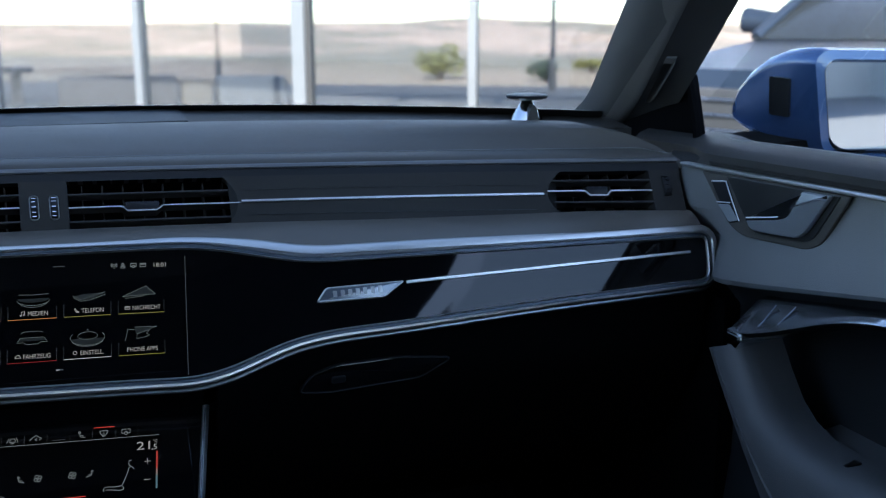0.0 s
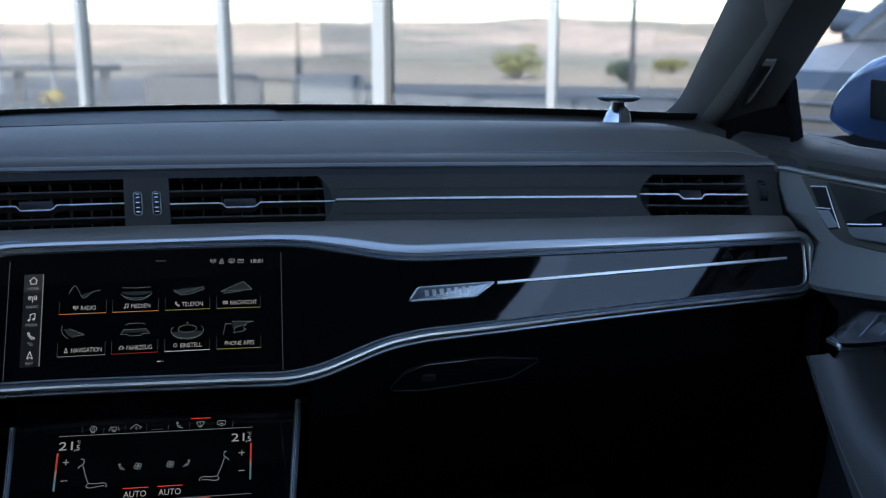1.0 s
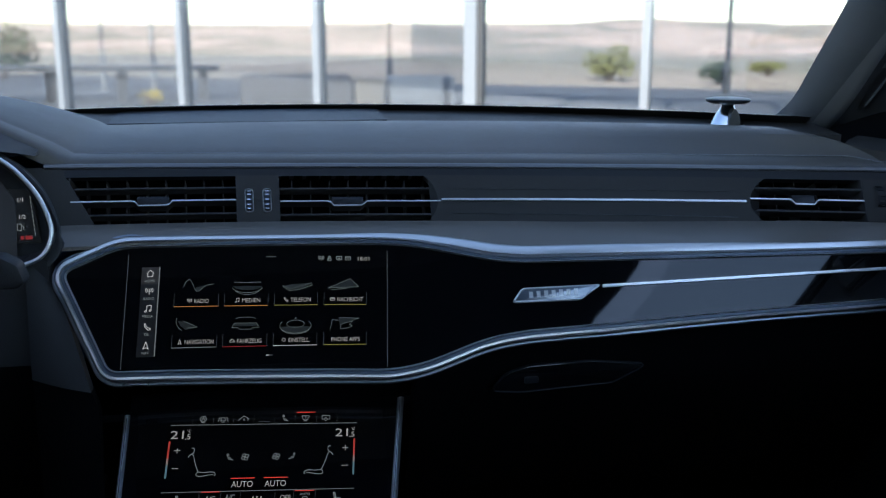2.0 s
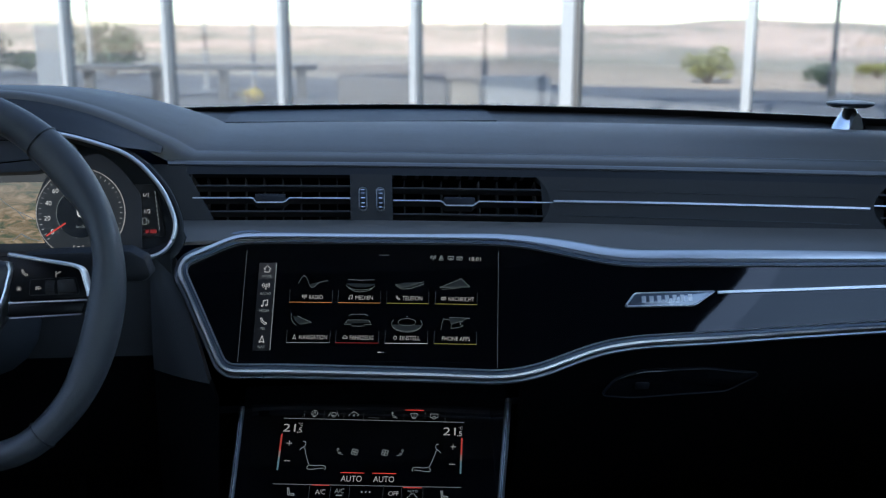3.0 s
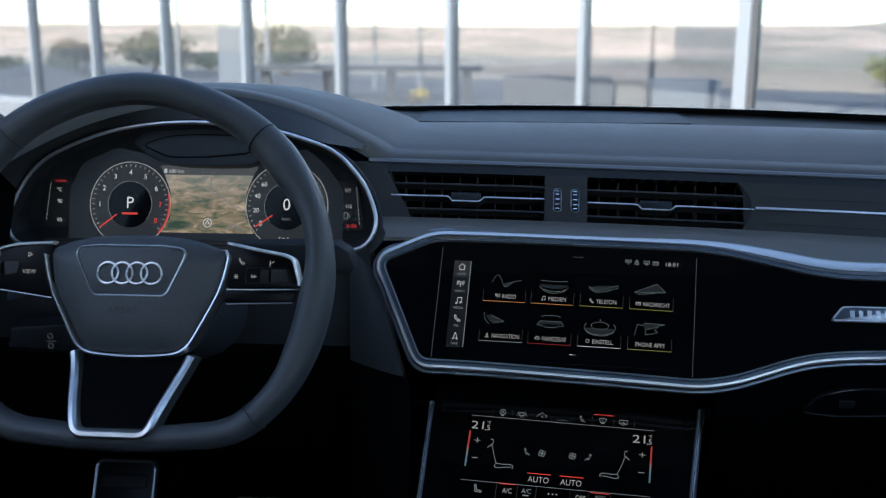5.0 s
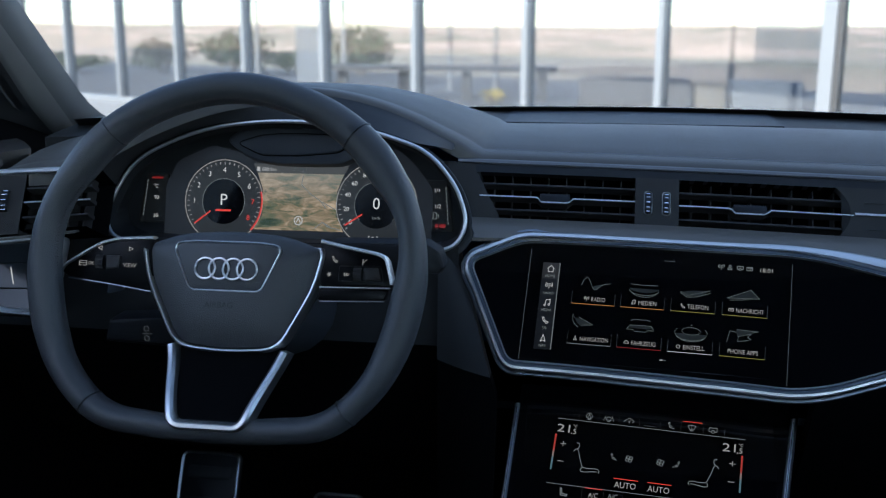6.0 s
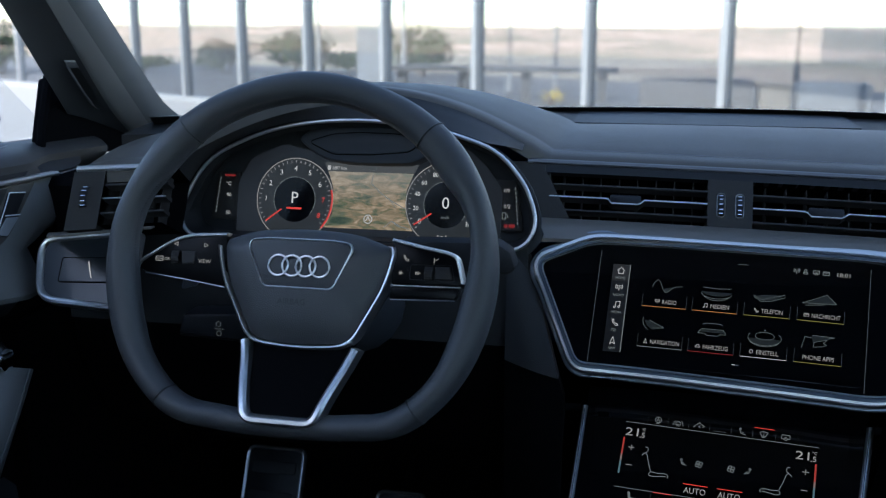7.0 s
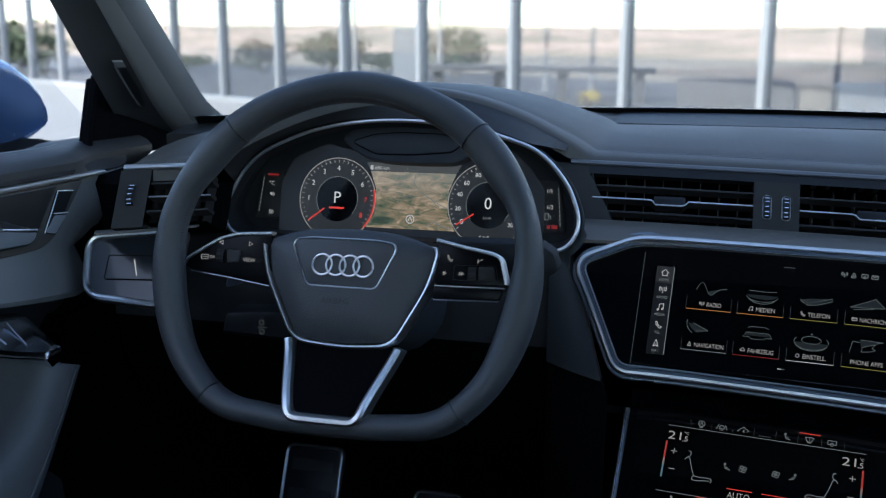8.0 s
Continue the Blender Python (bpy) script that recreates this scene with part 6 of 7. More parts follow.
# ---- windscreen, roof and body shell ----
windscreen = thing("windscreen", "clear windscreen with a black lower border", "car windscreen", (0, 1.2, 1.05))
def screen_point(x, f):
    """f runs from the lower edge of the windscreen up to the roof."""
    a = Vector((x, glass_y(x), 1.036))
    b = Vector((x * 0.72, 0.36 + 0.06 * (1 - (x / 0.66) ** 2), 1.385))
    return a.lerp(b, f)
pane = part("pane", loft([[screen_point(x, f) for f in span(0, 1, 8)] for x in span(-0.66, 0.66, 24)], closed=False), PANE, windscreen)
pane.visible_shadow = False
part("border", loft([[screen_point(x, f) + Vector((0, -0.002, 0)) for f in (-0.03, 0.034)] + [screen_point(x, f) + Vector((0, 0.004, 0)) for f in (0.034, -0.03)] for x in span(-0.655, 0.655, 40)]), FRIT, windscreen, "black printed border")
part("sensor_mark", plate(rounded(rect(0.290, 1.0385, 0.2965, 1.043), 0.001, 2), lambda a, b, o: Vector((a, 1.296 - o, b)), 0.002), CHROME, windscreen, "tiny bright mark")
body = thing("car_body", "blue car body with a dark headliner", "car body", (0, 0, 0.4))
# unseen headliner: width and added front lip shape the displays' and panel's reflections
roof_x = lambda y: 0.44 + 0.08 * smoothstep(0.45, 0.0, y)
part("headliner", loft([[Vector((roof_x(y) * s, y, 1.385 - 0.42 * max(0.0, y - 0.40) + 0.03 * (1 - s * s) * (y < 0.41) + 0.02 * smoothstep(0.36, -0.4, y))) for s in span(-1, 1, 10)] + [Vector((roof_x(y) * s, y, (1.43 if y < 0.41 else 1.395 - 0.42 * (y - 0.40)) + 0.03 * (1 - s * s) * (y < 0.41) + 0.02 * smoothstep(0.36, -0.4, y))) for s in span(1, -1, 10)] for y in (0.64, 0.58, 0.51, 0.42, *span(0.40, -1.3, 16))]), PLASTIC, body, "dark headliner")
for m in (1, -1):
    part("door_pillar", loft([[(m * x, y + d, z) for d, x in ((-0.07, x0), (0.07, x0), (0.07, x0 + 0.04), (-0.07, x0 + 0.04))] for x0, y, z in ((0.70, -0.40, 0.95), (0.62, -0.42, 1.2), (0.55, -0.44, 1.42))]), PLASTIC, body)
    part("side_wall", plate(rect(-1.9, 0.15, 1.42, 0.99), lambda a, b, o, m=m: Vector((m * (0.735 - o), a, b)), -0.03), PLASTIC_SHADED, body)
    part("rear_quarter", loft([[(m * x, y, z) for x in (x0, x0 + 0.05)] for x0, y, z in ((0.70, -1.9, 1.02), (0.62, -1.6, 1.2), (0.55, -1.2, 1.42))], closed=False), PLASTIC, body)
part("rear_wall", plate(rect(-0.74, 0.15, 0.74, 1.10), lambda a, b, o: Vector((a, -1.9 - o, b)), 0.03), PLASTIC_SHADED, body)
part("bulkhead", plate(rect(-0.74, 0.15, 0.74, 1.0), lambda a, b, o: Vector((a, 1.42 - o, b)), 0.03), PLASTIC_SHADED, body)
part("floor_pan", shell(lambda u, v, o: Vector((u, v, 0.24 + 0.35 * max(0, v - 1.05) + o)), span(-0.72, 0.72, 10), span(-1.9, 1.42, 20), 0.03), CARPET, body)
part("bonnet", loft([[Vector((x, y, 0.99 - 0.10 * (y - 1.4) - 0.12 * x * x)) for y in (glass_y(x) + 0.012, 1.7, 2.0, 2.3)] + [Vector((x, y, 0.70)) for y in (2.3, glass_y(x) + 0.012)] for x in span(-0.85, 0.85, 16)]), BLUE, body, "blue bonnet hidden below the sill")
part("tunnel", loft([[(x * w, y, z) for x, z in ((-0.16, 0.24), (-0.14, 0.52), (0.14, 0.52), (0.16, 0.24))] for y, w in ((1.3, 1.0), (0.7, 1.0), (-1.0, 1.0))]), PLASTIC_SHADED, body)

# ---- tweeter on the dashboard corner ----
def tweeter(m):
    t = thing("tweeter", "small raised round tweeter with a polished foot", "loudspeaker", (m * 0.568, 1.078, 1.033), "dashboard tweeters")
    c = Vector((m * 0.5695, 1.078, 0))
    def turn(rows, n=28, ell=1.0):
        return loft([[c + Vector((r * math.cos(a), r * ell * math.sin(a), z)) for a in (2 * math.pi * j / n for j in range(n))] for r, z in rows])
    part("disc", turn([(0.004, 1.0590), (0.020, 1.0605), (0.0258, 1.0630), (0.0265, 1.0648), (0.0255, 1.0662), (0.018, 1.0675), (0.004, 1.0680)]), SATIN, t, "flat black disc")
    part("foot", turn([(0.0215, 1.0325), (0.0195, 1.0370), (0.0150, 1.0450), (0.0095, 1.0540), (0.0070, 1.0590)]), BRIGHT, t, "polished conical foot")
    part("grille", loft([[c + Vector((x, -0.0205 + k, z)) for x, z in ((-0.0085, 1.0340), (0.0085, 1.0340), (0.0045, 1.0500), (0.0, 1.0555), (-0.0045, 1.0500))] for k in (0.0, 0.016)]), FRIT, t)
    part("base", turn([(0.036, 1.0310), (0.034, 1.0345), (0.024, 1.0358), (0.004, 1.0360)]), PLASTIC, t)


tweeter(1)
tweeter(-1)

# ---- pedals and mats ----
def pedal(name, x, y, z, w, h, label):
    t = thing(name, label, "pedal", (x, y, z - h / 2 - 0.05), "pedals")
    mp = lambda a, b, o: Vector((x + a, y + 0.45 * b - 0.9 * o, z + 0.9 * b + 0.45 * o))
    part("plate", plate(rounded(rect(-w / 2, -h / 2, w / 2, h / 2), 0.01, 4), mp, 0.012, 0.003, 0.006), SATIN, t, "black pedal plate")
    part("frame", band(rounded(rect(-w / 2 + 0.003, -h / 2 + 0.003, w / 2 - 0.003, h / 2 - 0.003), 0.009, 4), 0.004, mp, 0.003, 0.003, 0.006), CHROME, t, "brushed steel frame")
    for i in range(3):
        zz = -h * 0.3 + h * 0.3 * i
        part("rubber_strip", plate(rounded(rect(-w * 0.38, zz - h * 0.06, w * 0.38, zz + h * 0.06), 0.004, 3), mp, 0.003, 0.001, 0.008), RUBBER, t)
    part("arm", tube([mp(0, h * 0.3, -0.01), mp(0, h * 0.8, -0.04), Vector((x, y + 0.12, z + 0.16))], 0.010, 8), PLASTIC_SHADED, t)


pedal("brake_pedal", -0.575, 1.17, 0.500, 0.085, 0.14, "brushed metal brake pedal with rubber strips")
pedal("accelerator_pedal", -0.392, 1.17, 0.450, 0.070, 0.14, "brushed metal accelerator pedal with rubber strips")

# made-up bracket below the knee panel; its bare tabs stand in for glints
bracket = thing("glint_bracket", "made-up grey bracket below the knee panel, carrying bright glints", "pedal bracket", (-0.30, 1.11, 0.66))
slab = lambda x0, x1, z0, z1, lean=0.0: plate(rounded([(x0 + lean, z0), (x1 + lean, z0), (x1, z1), (x0, z1)], 0.003, 3), lambda a, b, o: Vector((a, 1.10 - o, b)), 0.012, 0.002)
part("beam", slab(-0.372, -0.292, 0.634, 0.720), KNEE, bracket)
part("tab", slab(-0.292, -0.272, 0.625, 0.650, 0.004), CHROME_DARK, bracket, "steel tab standing in for a bright glint")
part("arm", slab(-0.262, -0.250, 0.624, 0.690, -0.006), SATIN_GREY, bracket)
part("pin", slab(-0.222, -0.204, 0.626, 0.640, -0.004), CHROME_DARK, bracket, "steel pin standing in for a bright glint")
part("hanger", slab(-0.232, -0.196, 0.640, 0.720), PLASTIC_SHADED, bracket)


# ---- outside: ground, glass wall, road, bushes, hills ----
def earth(x, y):
    """Height of the land: level round the car, a broad dip, then rolling hills."""
    r = math.hypot(x, y)
    dip = -9 * smoothstep(40, 260, r) + 6 * smoothstep(300, 900, r)
    n = noise.fractal(Vector((x / 420, y / 420, 3.1)), 1.0, 2.0, 6) * 34 + noise.fractal(Vector((x / 90, y / 90, 7.7)), 1.0, 2.0, 3) * 2.5
    hill = (16 + 22 * noise.noise(Vector((x / 520, y / 900, 0)))) * smoothstep(700, 2600, r)
    return dip * 1.0 + n * smoothstep(120, 900, r) * 0.55 + hill


GROUND = bpy.data.materials.new("dry_land")
GROUND.use_nodes = True
gn, gl_ = GROUND.node_tree.nodes, GROUND.node_tree.links
gb = gn["Principled BSDF"]
gb.inputs["Roughness"].default_value = 0.95
g_co = gn.new("ShaderNodeTexCoord")
g_a, g_b = gn.new("ShaderNodeTexNoise"), gn.new("ShaderNodeTexNoise")
g_a.inputs["Scale"].default_value, g_a.inputs["Detail"].default_value = 0.006, 8
g_b.inputs["Scale"].default_value, g_b.inputs["Detail"].default_value = 0.05, 8
g_r1, g_r2, g_mx = gn.new("ShaderNodeValToRGB"), gn.new("ShaderNodeValToRGB"), gn.new("ShaderNodeMix")
g_mx.data_type = "RGBA"
g_r1.color_ramp.elements[0].position, g_r1.color_ramp.elements[0].color = 0.46, (0.19, 0.175, 0.13, 1)
g_r1.color_ramp.elements[1].position, g_r1.color_ramp.elements[1].color = 0.57, (0.62, 0.45, 0.355, 1)
g_r2.color_ramp.elements[0].position, g_r2.color_ramp.elements[0].color = 0.40, (0.24, 0.22, 0.16, 1)
g_r2.color_ramp.elements[1].position, g_r2.color_ramp.elements[1].color = 0.60, (0.58, 0.43, 0.34, 1)
for tex, ramp in ((g_a, g_r1), (g_b, g_r2)):
    gl_.new(g_co.outputs["Object"], tex.inputs["Vector"]); gl_.new(tex.outputs["Fac"], ramp.inputs["Fac"])
g_mx.inputs["Factor"].default_value = 0.45
gl_.new(g_r1.outputs["Color"], g_mx.inputs["A"]); gl_.new(g_r2.outputs["Color"], g_mx.inputs["B"]); gl_.new(g_mx.outputs["Result"], gb.inputs["Base Color"])
ASPHALT = material("asphalt", (0.085, 0.09, 0.10), 0.85, grain=0.4, scale=60, vary=0.2, vary_scale=0.8)
CONCRETE = material("pale_concrete", (0.145, 0.153, 0.162), 0.75, grain=0.2, scale=40, vary=0.08, vary_scale=0.7)
ALUMINIUM = material("facade_aluminium", (0.165, 0.180, 0.200), 0.4, metal=0.3, vary=0.05, vary_scale=2.0)
STEEL_DARK = material("dark_steel", (0.03, 0.032, 0.036), 0.5)
BLOCK_DARK = material("dark_stone_block", (0.07, 0.07, 0.075), 0.8, vary=0.2, vary_scale=2.0)
BLOCK_TAN = material("sandstone_block", (0.15, 0.135, 0.115), 0.85, vary=0.15, vary_scale=2.0)
BLOCK_PALE = material("pale_block", (0.13, 0.145, 0.165), 0.8, vary=0.12, vary_scale=2.0)
CAR_PAINT = material("dark_blue_paint", (0.010, 0.017, 0.030), 0.4, spec=0.3, vary=0.1)
CAR_GLASS = material("dark_car_glass", (0.02, 0.024, 0.027), 0.16, vary=0.4, vary_scale=1.5)
YELLOW = material("yellow_flowers", (0.45, 0.34, 0.06), 0.9, vary=0.3, vary_scale=3.0)
LEAF_DARK = material("dark_green_leaves", (0.045, 0.065, 0.035), 0.7, vary=0.4, vary_scale=6.0)
LEAF_OLIVE = material("olive_leaves", (0.16, 0.16, 0.06), 0.7, vary=0.35, vary_scale=6.0)
POLE = material("grey_steel", (0.20, 0.21, 0.22), 0.6, metal=0.2, vary=0.1, vary_scale=3.0)
BARK = material("bark", (0.09, 0.07, 0.05), 0.9)

bm = bmesh.new()
radii = [0] + [2.5 * 1.17 ** i for i in range(48)]
turns = 144
centre = bm.verts.new((0, 0, 0))
prev = None
for r in radii[1:]:
    ring = [bm.verts.new((r * math.sin(2 * math.pi * j / turns), r * math.cos(2 * math.pi * j / turns), earth(r * math.sin(2 * math.pi * j / turns), r * math.cos(2 * math.pi * j / turns)))) for j in range(turns)]
    for j in range(turns):
        if prev is None:
            bm.faces.new((centre, ring[j], ring[(j + 1) % turns]))
        else:
            bm.faces.new((prev[j], ring[j], ring[(j + 1) % turns], prev[(j + 1) % turns]))
    prev = ring
ground = tagged(part("ground", bm, GROUND, None), "dry pale farmland rolling away to low hills", "ground", kind="structure")
WALL_DIR = Vector((1.38, -0.8754, 0)).normalized()
WALL_N = Vector((-WALL_DIR.y, WALL_DIR.x, 0))
WALL_0 = Vector((0.61, 10.0, 0))
along = lambda s, d, z: WALL_0 + WALL_DIR * s + WALL_N * d + Vector((0, 0, z))
pave = tagged(part("pavement", loft([[along(s, d, z) for d, z in ((-30, -0.05), (-30, 0.012), (0.6, 0.012), (0.6, -0.05))] for s in span(-60, 60, 12)]), CONCRETE, None, smooth=False), "pale smooth concrete floor in front of the glass wall", "pavement", kind="structure")
road = tagged(part("road", loft([[along(s, d, z) for d, z in ((0.62, -0.04), (0.62, 0.006), (11.5, 0.006), (11.5, -0.04))] for s in span(-60, 60, 12)]), ASPHALT, None, smooth=False), "grey asphalt yard beyond the glass wall", "road", kind="structure")

facade = tagged(thing("glass_wall", "tall glass wall with slim pale aluminium posts", "glass wall", along(0, 0, 0)), kind="structure")
STEP = 1.634
for i in range(-15, 9):
    s = i * STEP
    w = 0.036 if i != 1 else 0.062
    part("post", loft([[along(s - w, -0.06, z), along(s + w, -0.06, z), along(s + w, 0.10, z), along(s - w, 0.10, z)] for z in (0.012, 2.0, 4.6)]), ALUMINIUM, facade, "pale aluminium post", False)
    if i == 1:
        part("post", loft([[along(s + w, -0.02, z), along(s + w + 0.045, -0.02, z), along(s + w + 0.045, 0.10, z), along(s + w, 0.10, z)] for z in (0.012, 4.6)]), STEEL_DARK, facade, "dark strip along the double post", False)
    p = part("pane", loft([[along(s + w, 0.02, z), along(s + STEP - 0.036, 0.02, z), along(s + STEP - 0.036, 0.03, z), along(s + w, 0.03, z)] for z in (0.10, 4.5)]), {0: HAZY_PANE, -1: HAZY_PANE, -2: HAZY_PANE, -6: HAZY_PANE}.get(i, WALL_PANE), facade, "", False)
    p.visible_shadow = False
part("rail", loft([[along(s, d, z) for d, z in ((-0.06, 0.012), (-0.06, 0.10), (0.08, 0.10), (0.08, 0.012))] for s in (-15 * STEP, 9 * STEP)]), ALUMINIUM, facade, "", False)
part("rail", loft([[along(s, d, z) for d, z in ((-0.06, 4.5), (-0.06, 4.7), (0.08, 4.7), (0.08, 4.5))] for s in (-15 * STEP, 9 * STEP)]), ALUMINIUM, facade, "", False)


def block(name, x0, x1, y0, y1, h, mat, label):
    pts = rounded(rect(x0, y0, x1, y1), 0.06, 3)
    t = part(name, loft([[(a, b, 0.0) for a, b in pts], [(a, b, h - 0.03) for a, b in pts], [(a, b, h) for a, b in offset(pts, -0.03)]]), mat, None)
    return tagged(t, label, "low wall")


block("stone_bench", -0.25, 1.35, 14.5, 15.2, 0.50, BLOCK_DARK, "dark grey stone block outside the glass wall")
block("sandstone_block", 1.42, 1.86, 14.6, 15.2, 0.44, BLOCK_TAN, "tan sandstone block beside the dark one")
block("pale_block", 1.95, 2.95, 14.7, 15.3, 0.47, BLOCK_PALE, "pale grey block outside the glass wall")
pergola = thing("long_table", "long dark metal table outside the glass wall", "outdoor table", (-2.6, 17, 0))
part("tabletop", loft([[(x, y, z) for y, z in ((16.7, 0.50), (17.5, 0.50), (17.5, 0.585), (16.7, 0.585))] for x in (-4.6, -2.6, -0.65)]), STEEL_DARK, pergola, "", False)
for x in (-4.4, -3.3, -2.2, -0.9):
    part("leg", loft([[(x + a, 17.0 + b, z) for a, b in ((-0.08, -0.1), (0.08, -0.1), (0.08, 0.1), (-0.08, 0.1))] for z in (0.0, 0.50)]), STEEL_DARK, pergola, "", False)
screen_slab = part("pale_screen", loft([[(x, y, z) for x, y in ((-4.75, 15.4), (-4.25, 15.4), (-4.25, 15.5), (-4.75, 15.5))] for z in (0.0, 1.25)]), BLOCK_PALE, None, smooth=False)
tagged(screen_slab, "upright pale panel standing on the asphalt", "panel")


def lamp_post(x, y, h):
    t = thing("lamp_post", "slim dark lamp post standing on the asphalt", "lamp post", (x, y, 0), "lamp posts")
    part("post", tube([(x, y, 0.0), (x, y, h * 0.5), (x, y, h)], [0.05, 0.04, 0.032], 10), STEEL_DARK, t)
    part("foot", tube([(x, y, 0.0), (x, y, 0.5)], [0.075, 0.07], 10), STEEL_DARK, t)
    part("lantern", tube([(x, y, h), (x, y, h + 0.1), (x, y, h + 0.4)], [0.05, 0.12, 0.10], 10), STEEL_DARK, t)


# poles added for faint uprights, set along camera sight lines at 20 m
for x in (-10.01, -6.98, -5.13, -2.92, -1.99):
    pole = thing("steel_pole", "slim grey steel pole beyond the glass wall", "pole", (x, 20.0, 0), "steel poles")
    part("shaft", tube([(x, 20.0, 0.0), (x, 20.0, 2.2), (x, 20.0, 4.4)], [0.055, 0.05, 0.045], 10), POLE, pole)
    part("foot_plate", tube([(x, 20.0, 0.0), (x, 20.0, 0.03)], 0.11, 12), POLE, pole)
lamp_post(3.16, 24.0, 4.5)
lamp_post(8.5, 17.0, 4.5)


def bush(name, x, y, w, h, mat, label, seed, leaves=900):
    rnd = random.Random(seed)
    t = thing(name, label, "bush", (x, y, 0), "bushes")
    tr = []
    for i in range(6):
        a = rnd.uniform(0, 6.28)
        q = Vector((math.cos(a) * w * 0.3, math.sin(a) * w * 0.3, h * 0.7))
        tr.append(tube([Vector((x, y, -0.3)), Vector((x, y, 0.05)) + q * 0.4, Vector((x, y, 0)) + q], [0.03, 0.02, 0.006], 5))
    part("trunk", merge(*tr), BARK, t)
    vs, fs = [], []
    lumps = [Vector((rnd.uniform(-0.3, 0.3) * w, rnd.uniform(-0.3, 0.3) * w, rnd.uniform(0.35, 0.72) * h)) for _ in range(9)]
    for i in range(leaves):
        c = rnd.choice(lumps)
        d = Vector((rnd.gauss(0, 1), rnd.gauss(0, 1), rnd.gauss(0, 1))).normalized() * rnd.uniform(0.55, 1.05)
        p = c + Vector((d.x * w * 0.24, d.y * w * 0.24, d.z * h * 0.28))
        if p.z < 0.02 * h:
            p.z = abs(p.z) + 0.03 * h
        s = rnd.uniform(0.035, 0.08) * (w + h) / 2
        u = Vector((rnd.gauss(0, 1), rnd.gauss(0, 1), rnd.gauss(0, 1))).normalized()
        v = u.cross(Vector((rnd.gauss(0, 1), rnd.gauss(0, 1), rnd.gauss(0, 1)))).normalized()
        b = len(vs)
        base = Vector((x, y, 0)) + p
        vs += [base - u * s, base + v * s * 0.45, base + u * s, base - v * s * 0.45]
        fs.append((b, b + 1, b + 2, b + 3))
    me = bpy.data.meshes.new("crown")
    me.from_pydata([v - Vector((x, y, 0)) for v in vs], [], fs)
    me.materials.append(mat)
    crown = new("crown", me)
    crown.parent = t


bush("olive_bush", 8.03, 22.0, 1.15, 0.85, LEAF_OLIVE, "round olive green bush at the yard's edge", 1)
bush("green_bush", 9.77, 20.0, 0.85, 0.58, LEAF_DARK, "dark green bush beside a lamp post", 2)
bush("olive_bush", 13.2, 24.0, 1.0, 0.40, LEAF_OLIVE, "low olive green bush at the yard's edge", 3)
for k, (x, y, w, h) in enumerate(((-14.3, 26, 1.6, 0.62), (-12.0, 26.5, 1.9, 1.0), (-9.9, 26, 2.4, 1.3), (-8.4, 27, 1.6, 0.7), (-6.2, 26, 1.9, 1.35), (-17.5, 24, 2.6, 1.3), (-21.0, 22, 3.0, 1.8), (-24.0, 20, 3.2, 2.2), (-19.5, 26, 2.2, 1.6))):
    bush("green_bush", x, y, w, h, LEAF_DARK, "dark green bush at the far side of the asphalt", 20 + k)
bush("yellow_bush", -1.65, 16.0, 0.5, 0.28, YELLOW, "small yellow flowering bush", 41, 400)


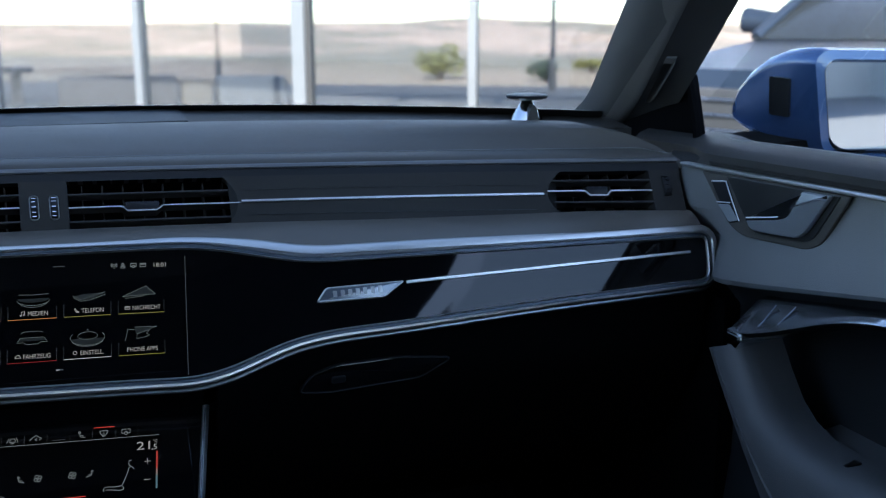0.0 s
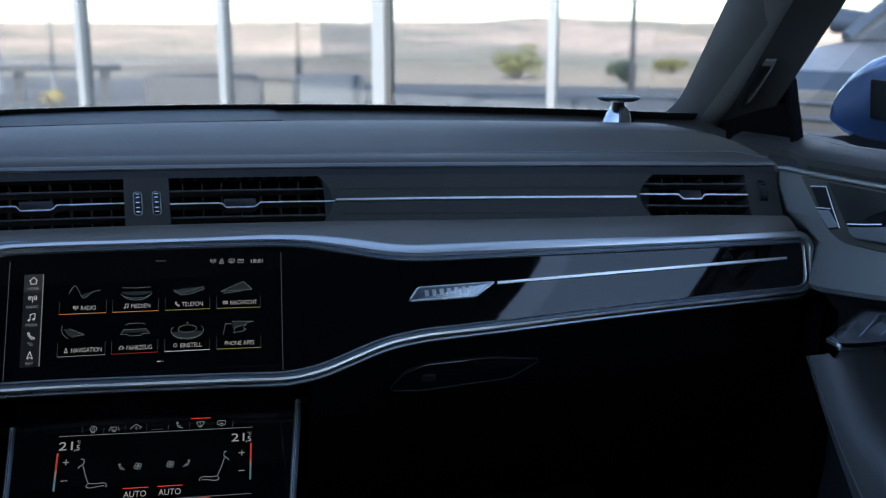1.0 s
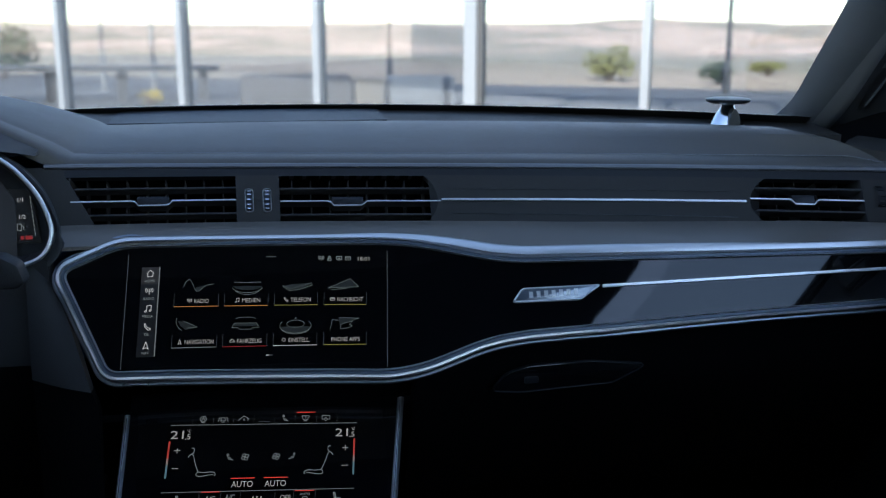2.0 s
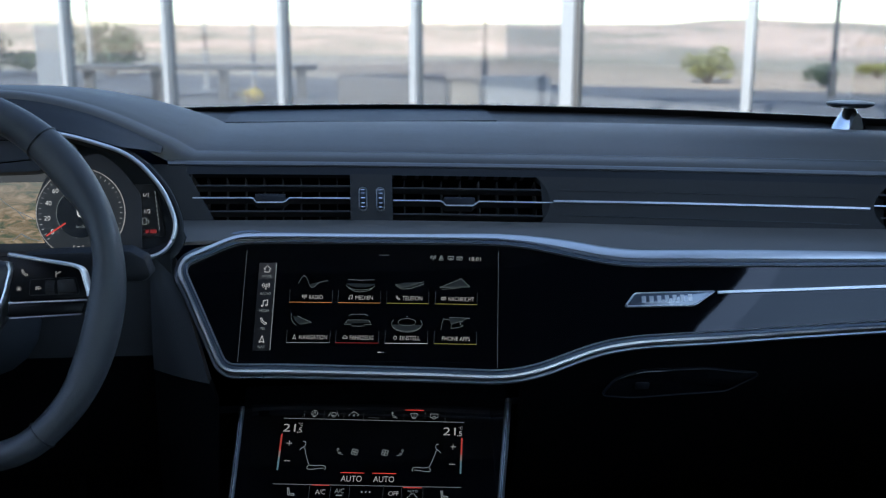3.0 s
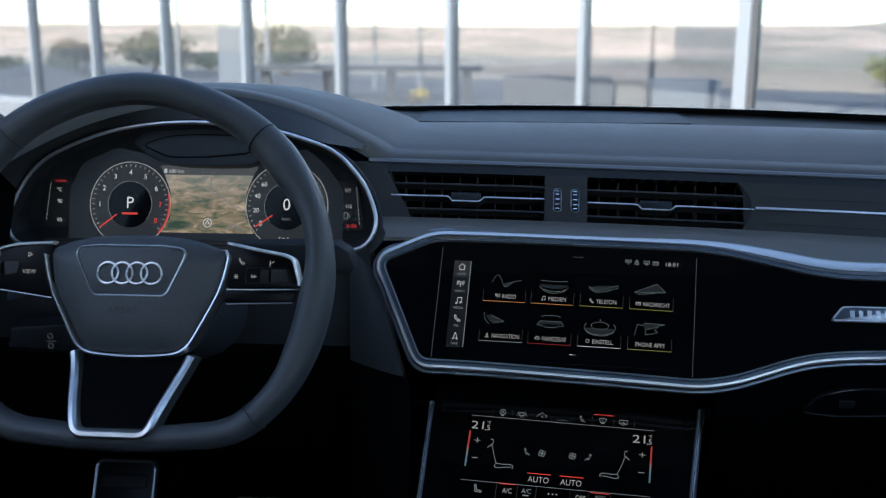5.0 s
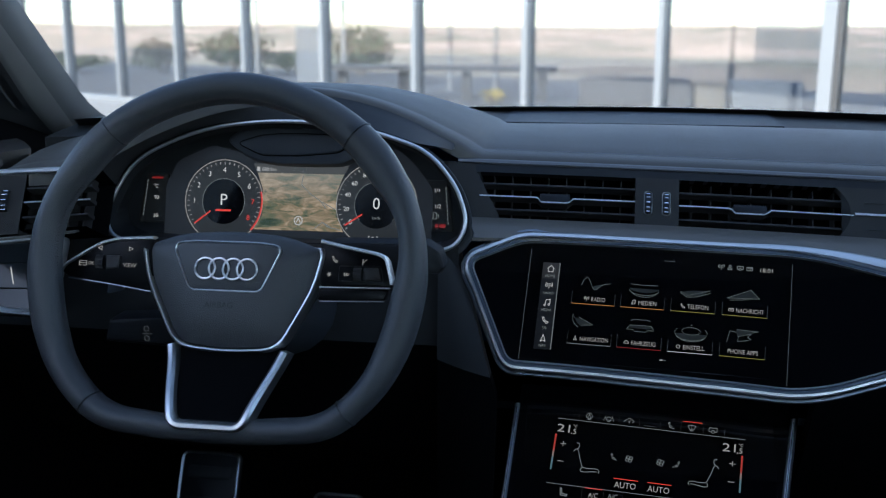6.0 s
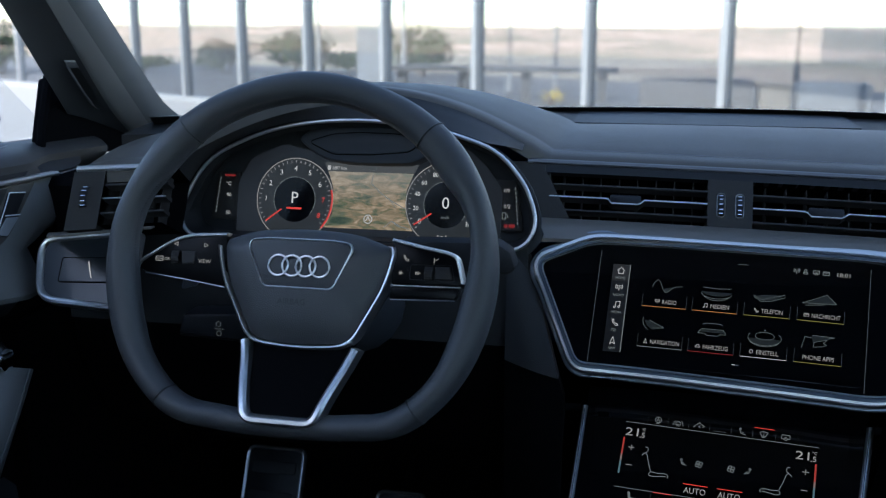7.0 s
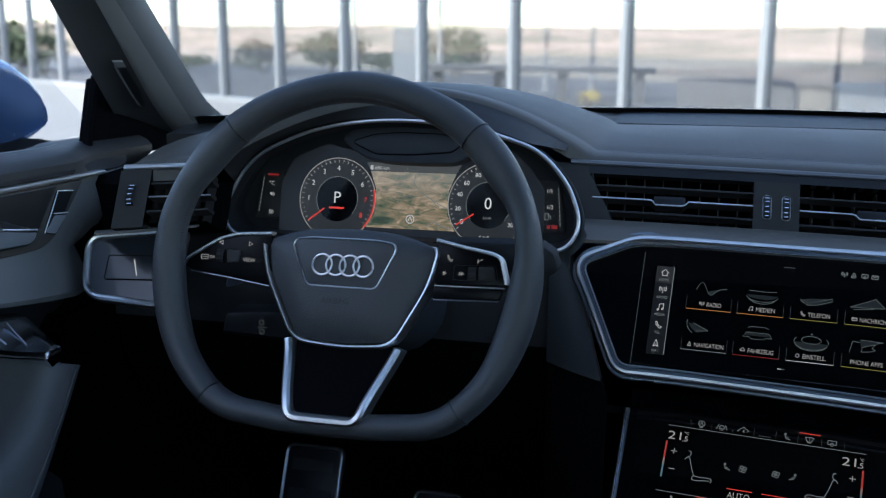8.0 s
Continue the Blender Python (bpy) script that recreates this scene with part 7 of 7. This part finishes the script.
# ---- a parked car beyond the glass, on the passenger side ----
def parked_car(x, y, turn):
    t = thing("parked_car", "dark blue off-road car parked beyond the glass wall", "car", (x, y, 0))
    m = Matrix.Translation((x, y, 0)) @ Matrix.Rotation(radians(turn), 4, "Z") @ Matrix.Scale(1.14, 4)
    side = [(-2.3, 0.35), (-2.35, 0.62), (-2.2, 0.82), (-1.25, 0.95), (1.95, 0.98), (2.3, 0.75), (2.35, 0.35)]
    part("body", loft([[m @ Vector((a, w * (1 - 0.05 * (b > 0.9)), b)) for a, b in side] for w in (-0.92, -0.80, 0.80, 0.92)]), CAR_PAINT, t)
    cab = [(-1.3, 0.95), (-0.70, 1.30), (1.4, 1.34), (2.0, 0.98)]
    part("cabin", loft([[m @ Vector((a * (1 if w else 1), w * (0.80 if b > 1.2 else 0.90), b)) for a, b in cab] for w in (-1, -0.9, 0.9, 1)]), CAR_GLASS, t, "dark glass cabin")
    part("roof", loft([[m @ Vector((a, w, b)) for a, b in ((-0.72, 1.305), (1.4, 1.345), (1.4, 1.39), (-0.62, 1.36))] for w in (-0.76, 0.76)]), CAR_PAINT, t)
    for a in (-1.45, 1.4):
        for w in (-0.86, 0.86):
            c = m @ Vector((a, w, 0.33))
            ax = (m.to_3x3() @ Vector((0, 1, 0)))
            wh = part("tyre", tube([c - ax * 0.11, c + ax * 0.11], 0.33, 24), RUBBER, t)
            part("rim", tube([c - ax * 0.115, c + ax * 0.115], 0.22, 18), CHROME_DARK, wh)
    part("grille", plate(rounded(rect(-0.55, 0.42, 0.55, 0.74), 0.05, 3), lambda a, b, o: m @ Vector((-2.36 - o, a, b)), 0.02, 0.006), STEEL_DARK, t, "dark grille")
    for k in range(4):
        part("grille_bar", tube([m @ Vector((-2.375, -0.5, 0.48 + 0.07 * k)), m @ Vector((-2.375, 0.5, 0.48 + 0.07 * k))], 0.008, 6), CHROME_DARK, t, "dark chrome grille bar")
    for w in (-1, 1):
        part("pillar", tube([m @ Vector((-1.28, 0.88 * w, 0.96)), m @ Vector((-0.70, 0.80 * w, 1.32))], 0.04, 6), CAR_PAINT, t)
        part("door_pillar", tube([m @ Vector((0.25, 0.92 * w, 0.96)), m @ Vector((0.30, 0.82 * w, 1.33))], 0.045, 6), CAR_PAINT, t)
        part("mirror", tube([m @ Vector((-0.95, 0.92 * w, 1.04)), m @ Vector((-0.95, 1.16 * w, 1.06))], [0.07, 0.09], 10), CAR_PAINT, t)
        part("roof_rail", tube([m @ Vector((-0.45, 0.70 * w, 1.42)), m @ Vector((1.3, 0.70 * w, 1.44))], 0.02, 6), CHROME, t)
    part("side_trim", tube([m @ Vector((-1.2, -0.925, 0.62)), m @ Vector((1.6, -0.925, 0.66))], 0.02, 6), CHROME, t)
    for w in (-0.75, 0.75):
        part("headlight", tube([m @ Vector((-2.28, w - 0.15, 0.70)), m @ Vector((-2.28, w + 0.15, 0.70))], 0.06, 8), BRIGHT, t)


parked_car(5.85, 4.85, 20)

# ---- walls out of view, added to keep sun off the car and shape reflections ----
HALL = material("grey_render", (0.43, 0.44, 0.45), 0.8, grain=0.3, scale=30, vary=0.12, vary_scale=0.6)
# tall enough to shade the car from the sun
unseen_wall = part("unseen_wall", loft([[(x, y, z) for y, z in ((-9.0, 0.0), (-9.0, 7.7), (-9.4, 7.7), (-9.4, 0.0))] for x in span(-26, 1.0, 4)]), HALL, None, smooth=False)
# low stretch added to grey the wing mirror, leaving sky for the gloss panel
low_wall = part("unseen_wall", loft([[(x, y, z) for y, z in ((-9.0, 0.0), (-9.0, 1.5), (-9.3, 1.5), (-9.3, 0.0))] for x in span(1.0, 26, 3)]), HALL, None, smooth=False)
tagged(low_wall, "low grey wall behind the car, added for the wing mirror's reflection", "wall", kind="structure")
# added to dim what the glossy trim mirrors from the passenger side
side_wall = part("side_wall", loft([[(x, y, z) for x, z in ((15.0, 0.0), (15.0, 1.9), (15.4, 1.9), (15.4, 0.0))] for y in span(-9.4, 3.5, 3)]), HALL, None, smooth=False)
tagged(side_wall, "unseen grey wall on the passenger side, added to dim reflections", "wall", kind="structure")
tagged(unseen_wall, "unseen plain grey wall behind the car, added to shade it", "wall", kind="structure")
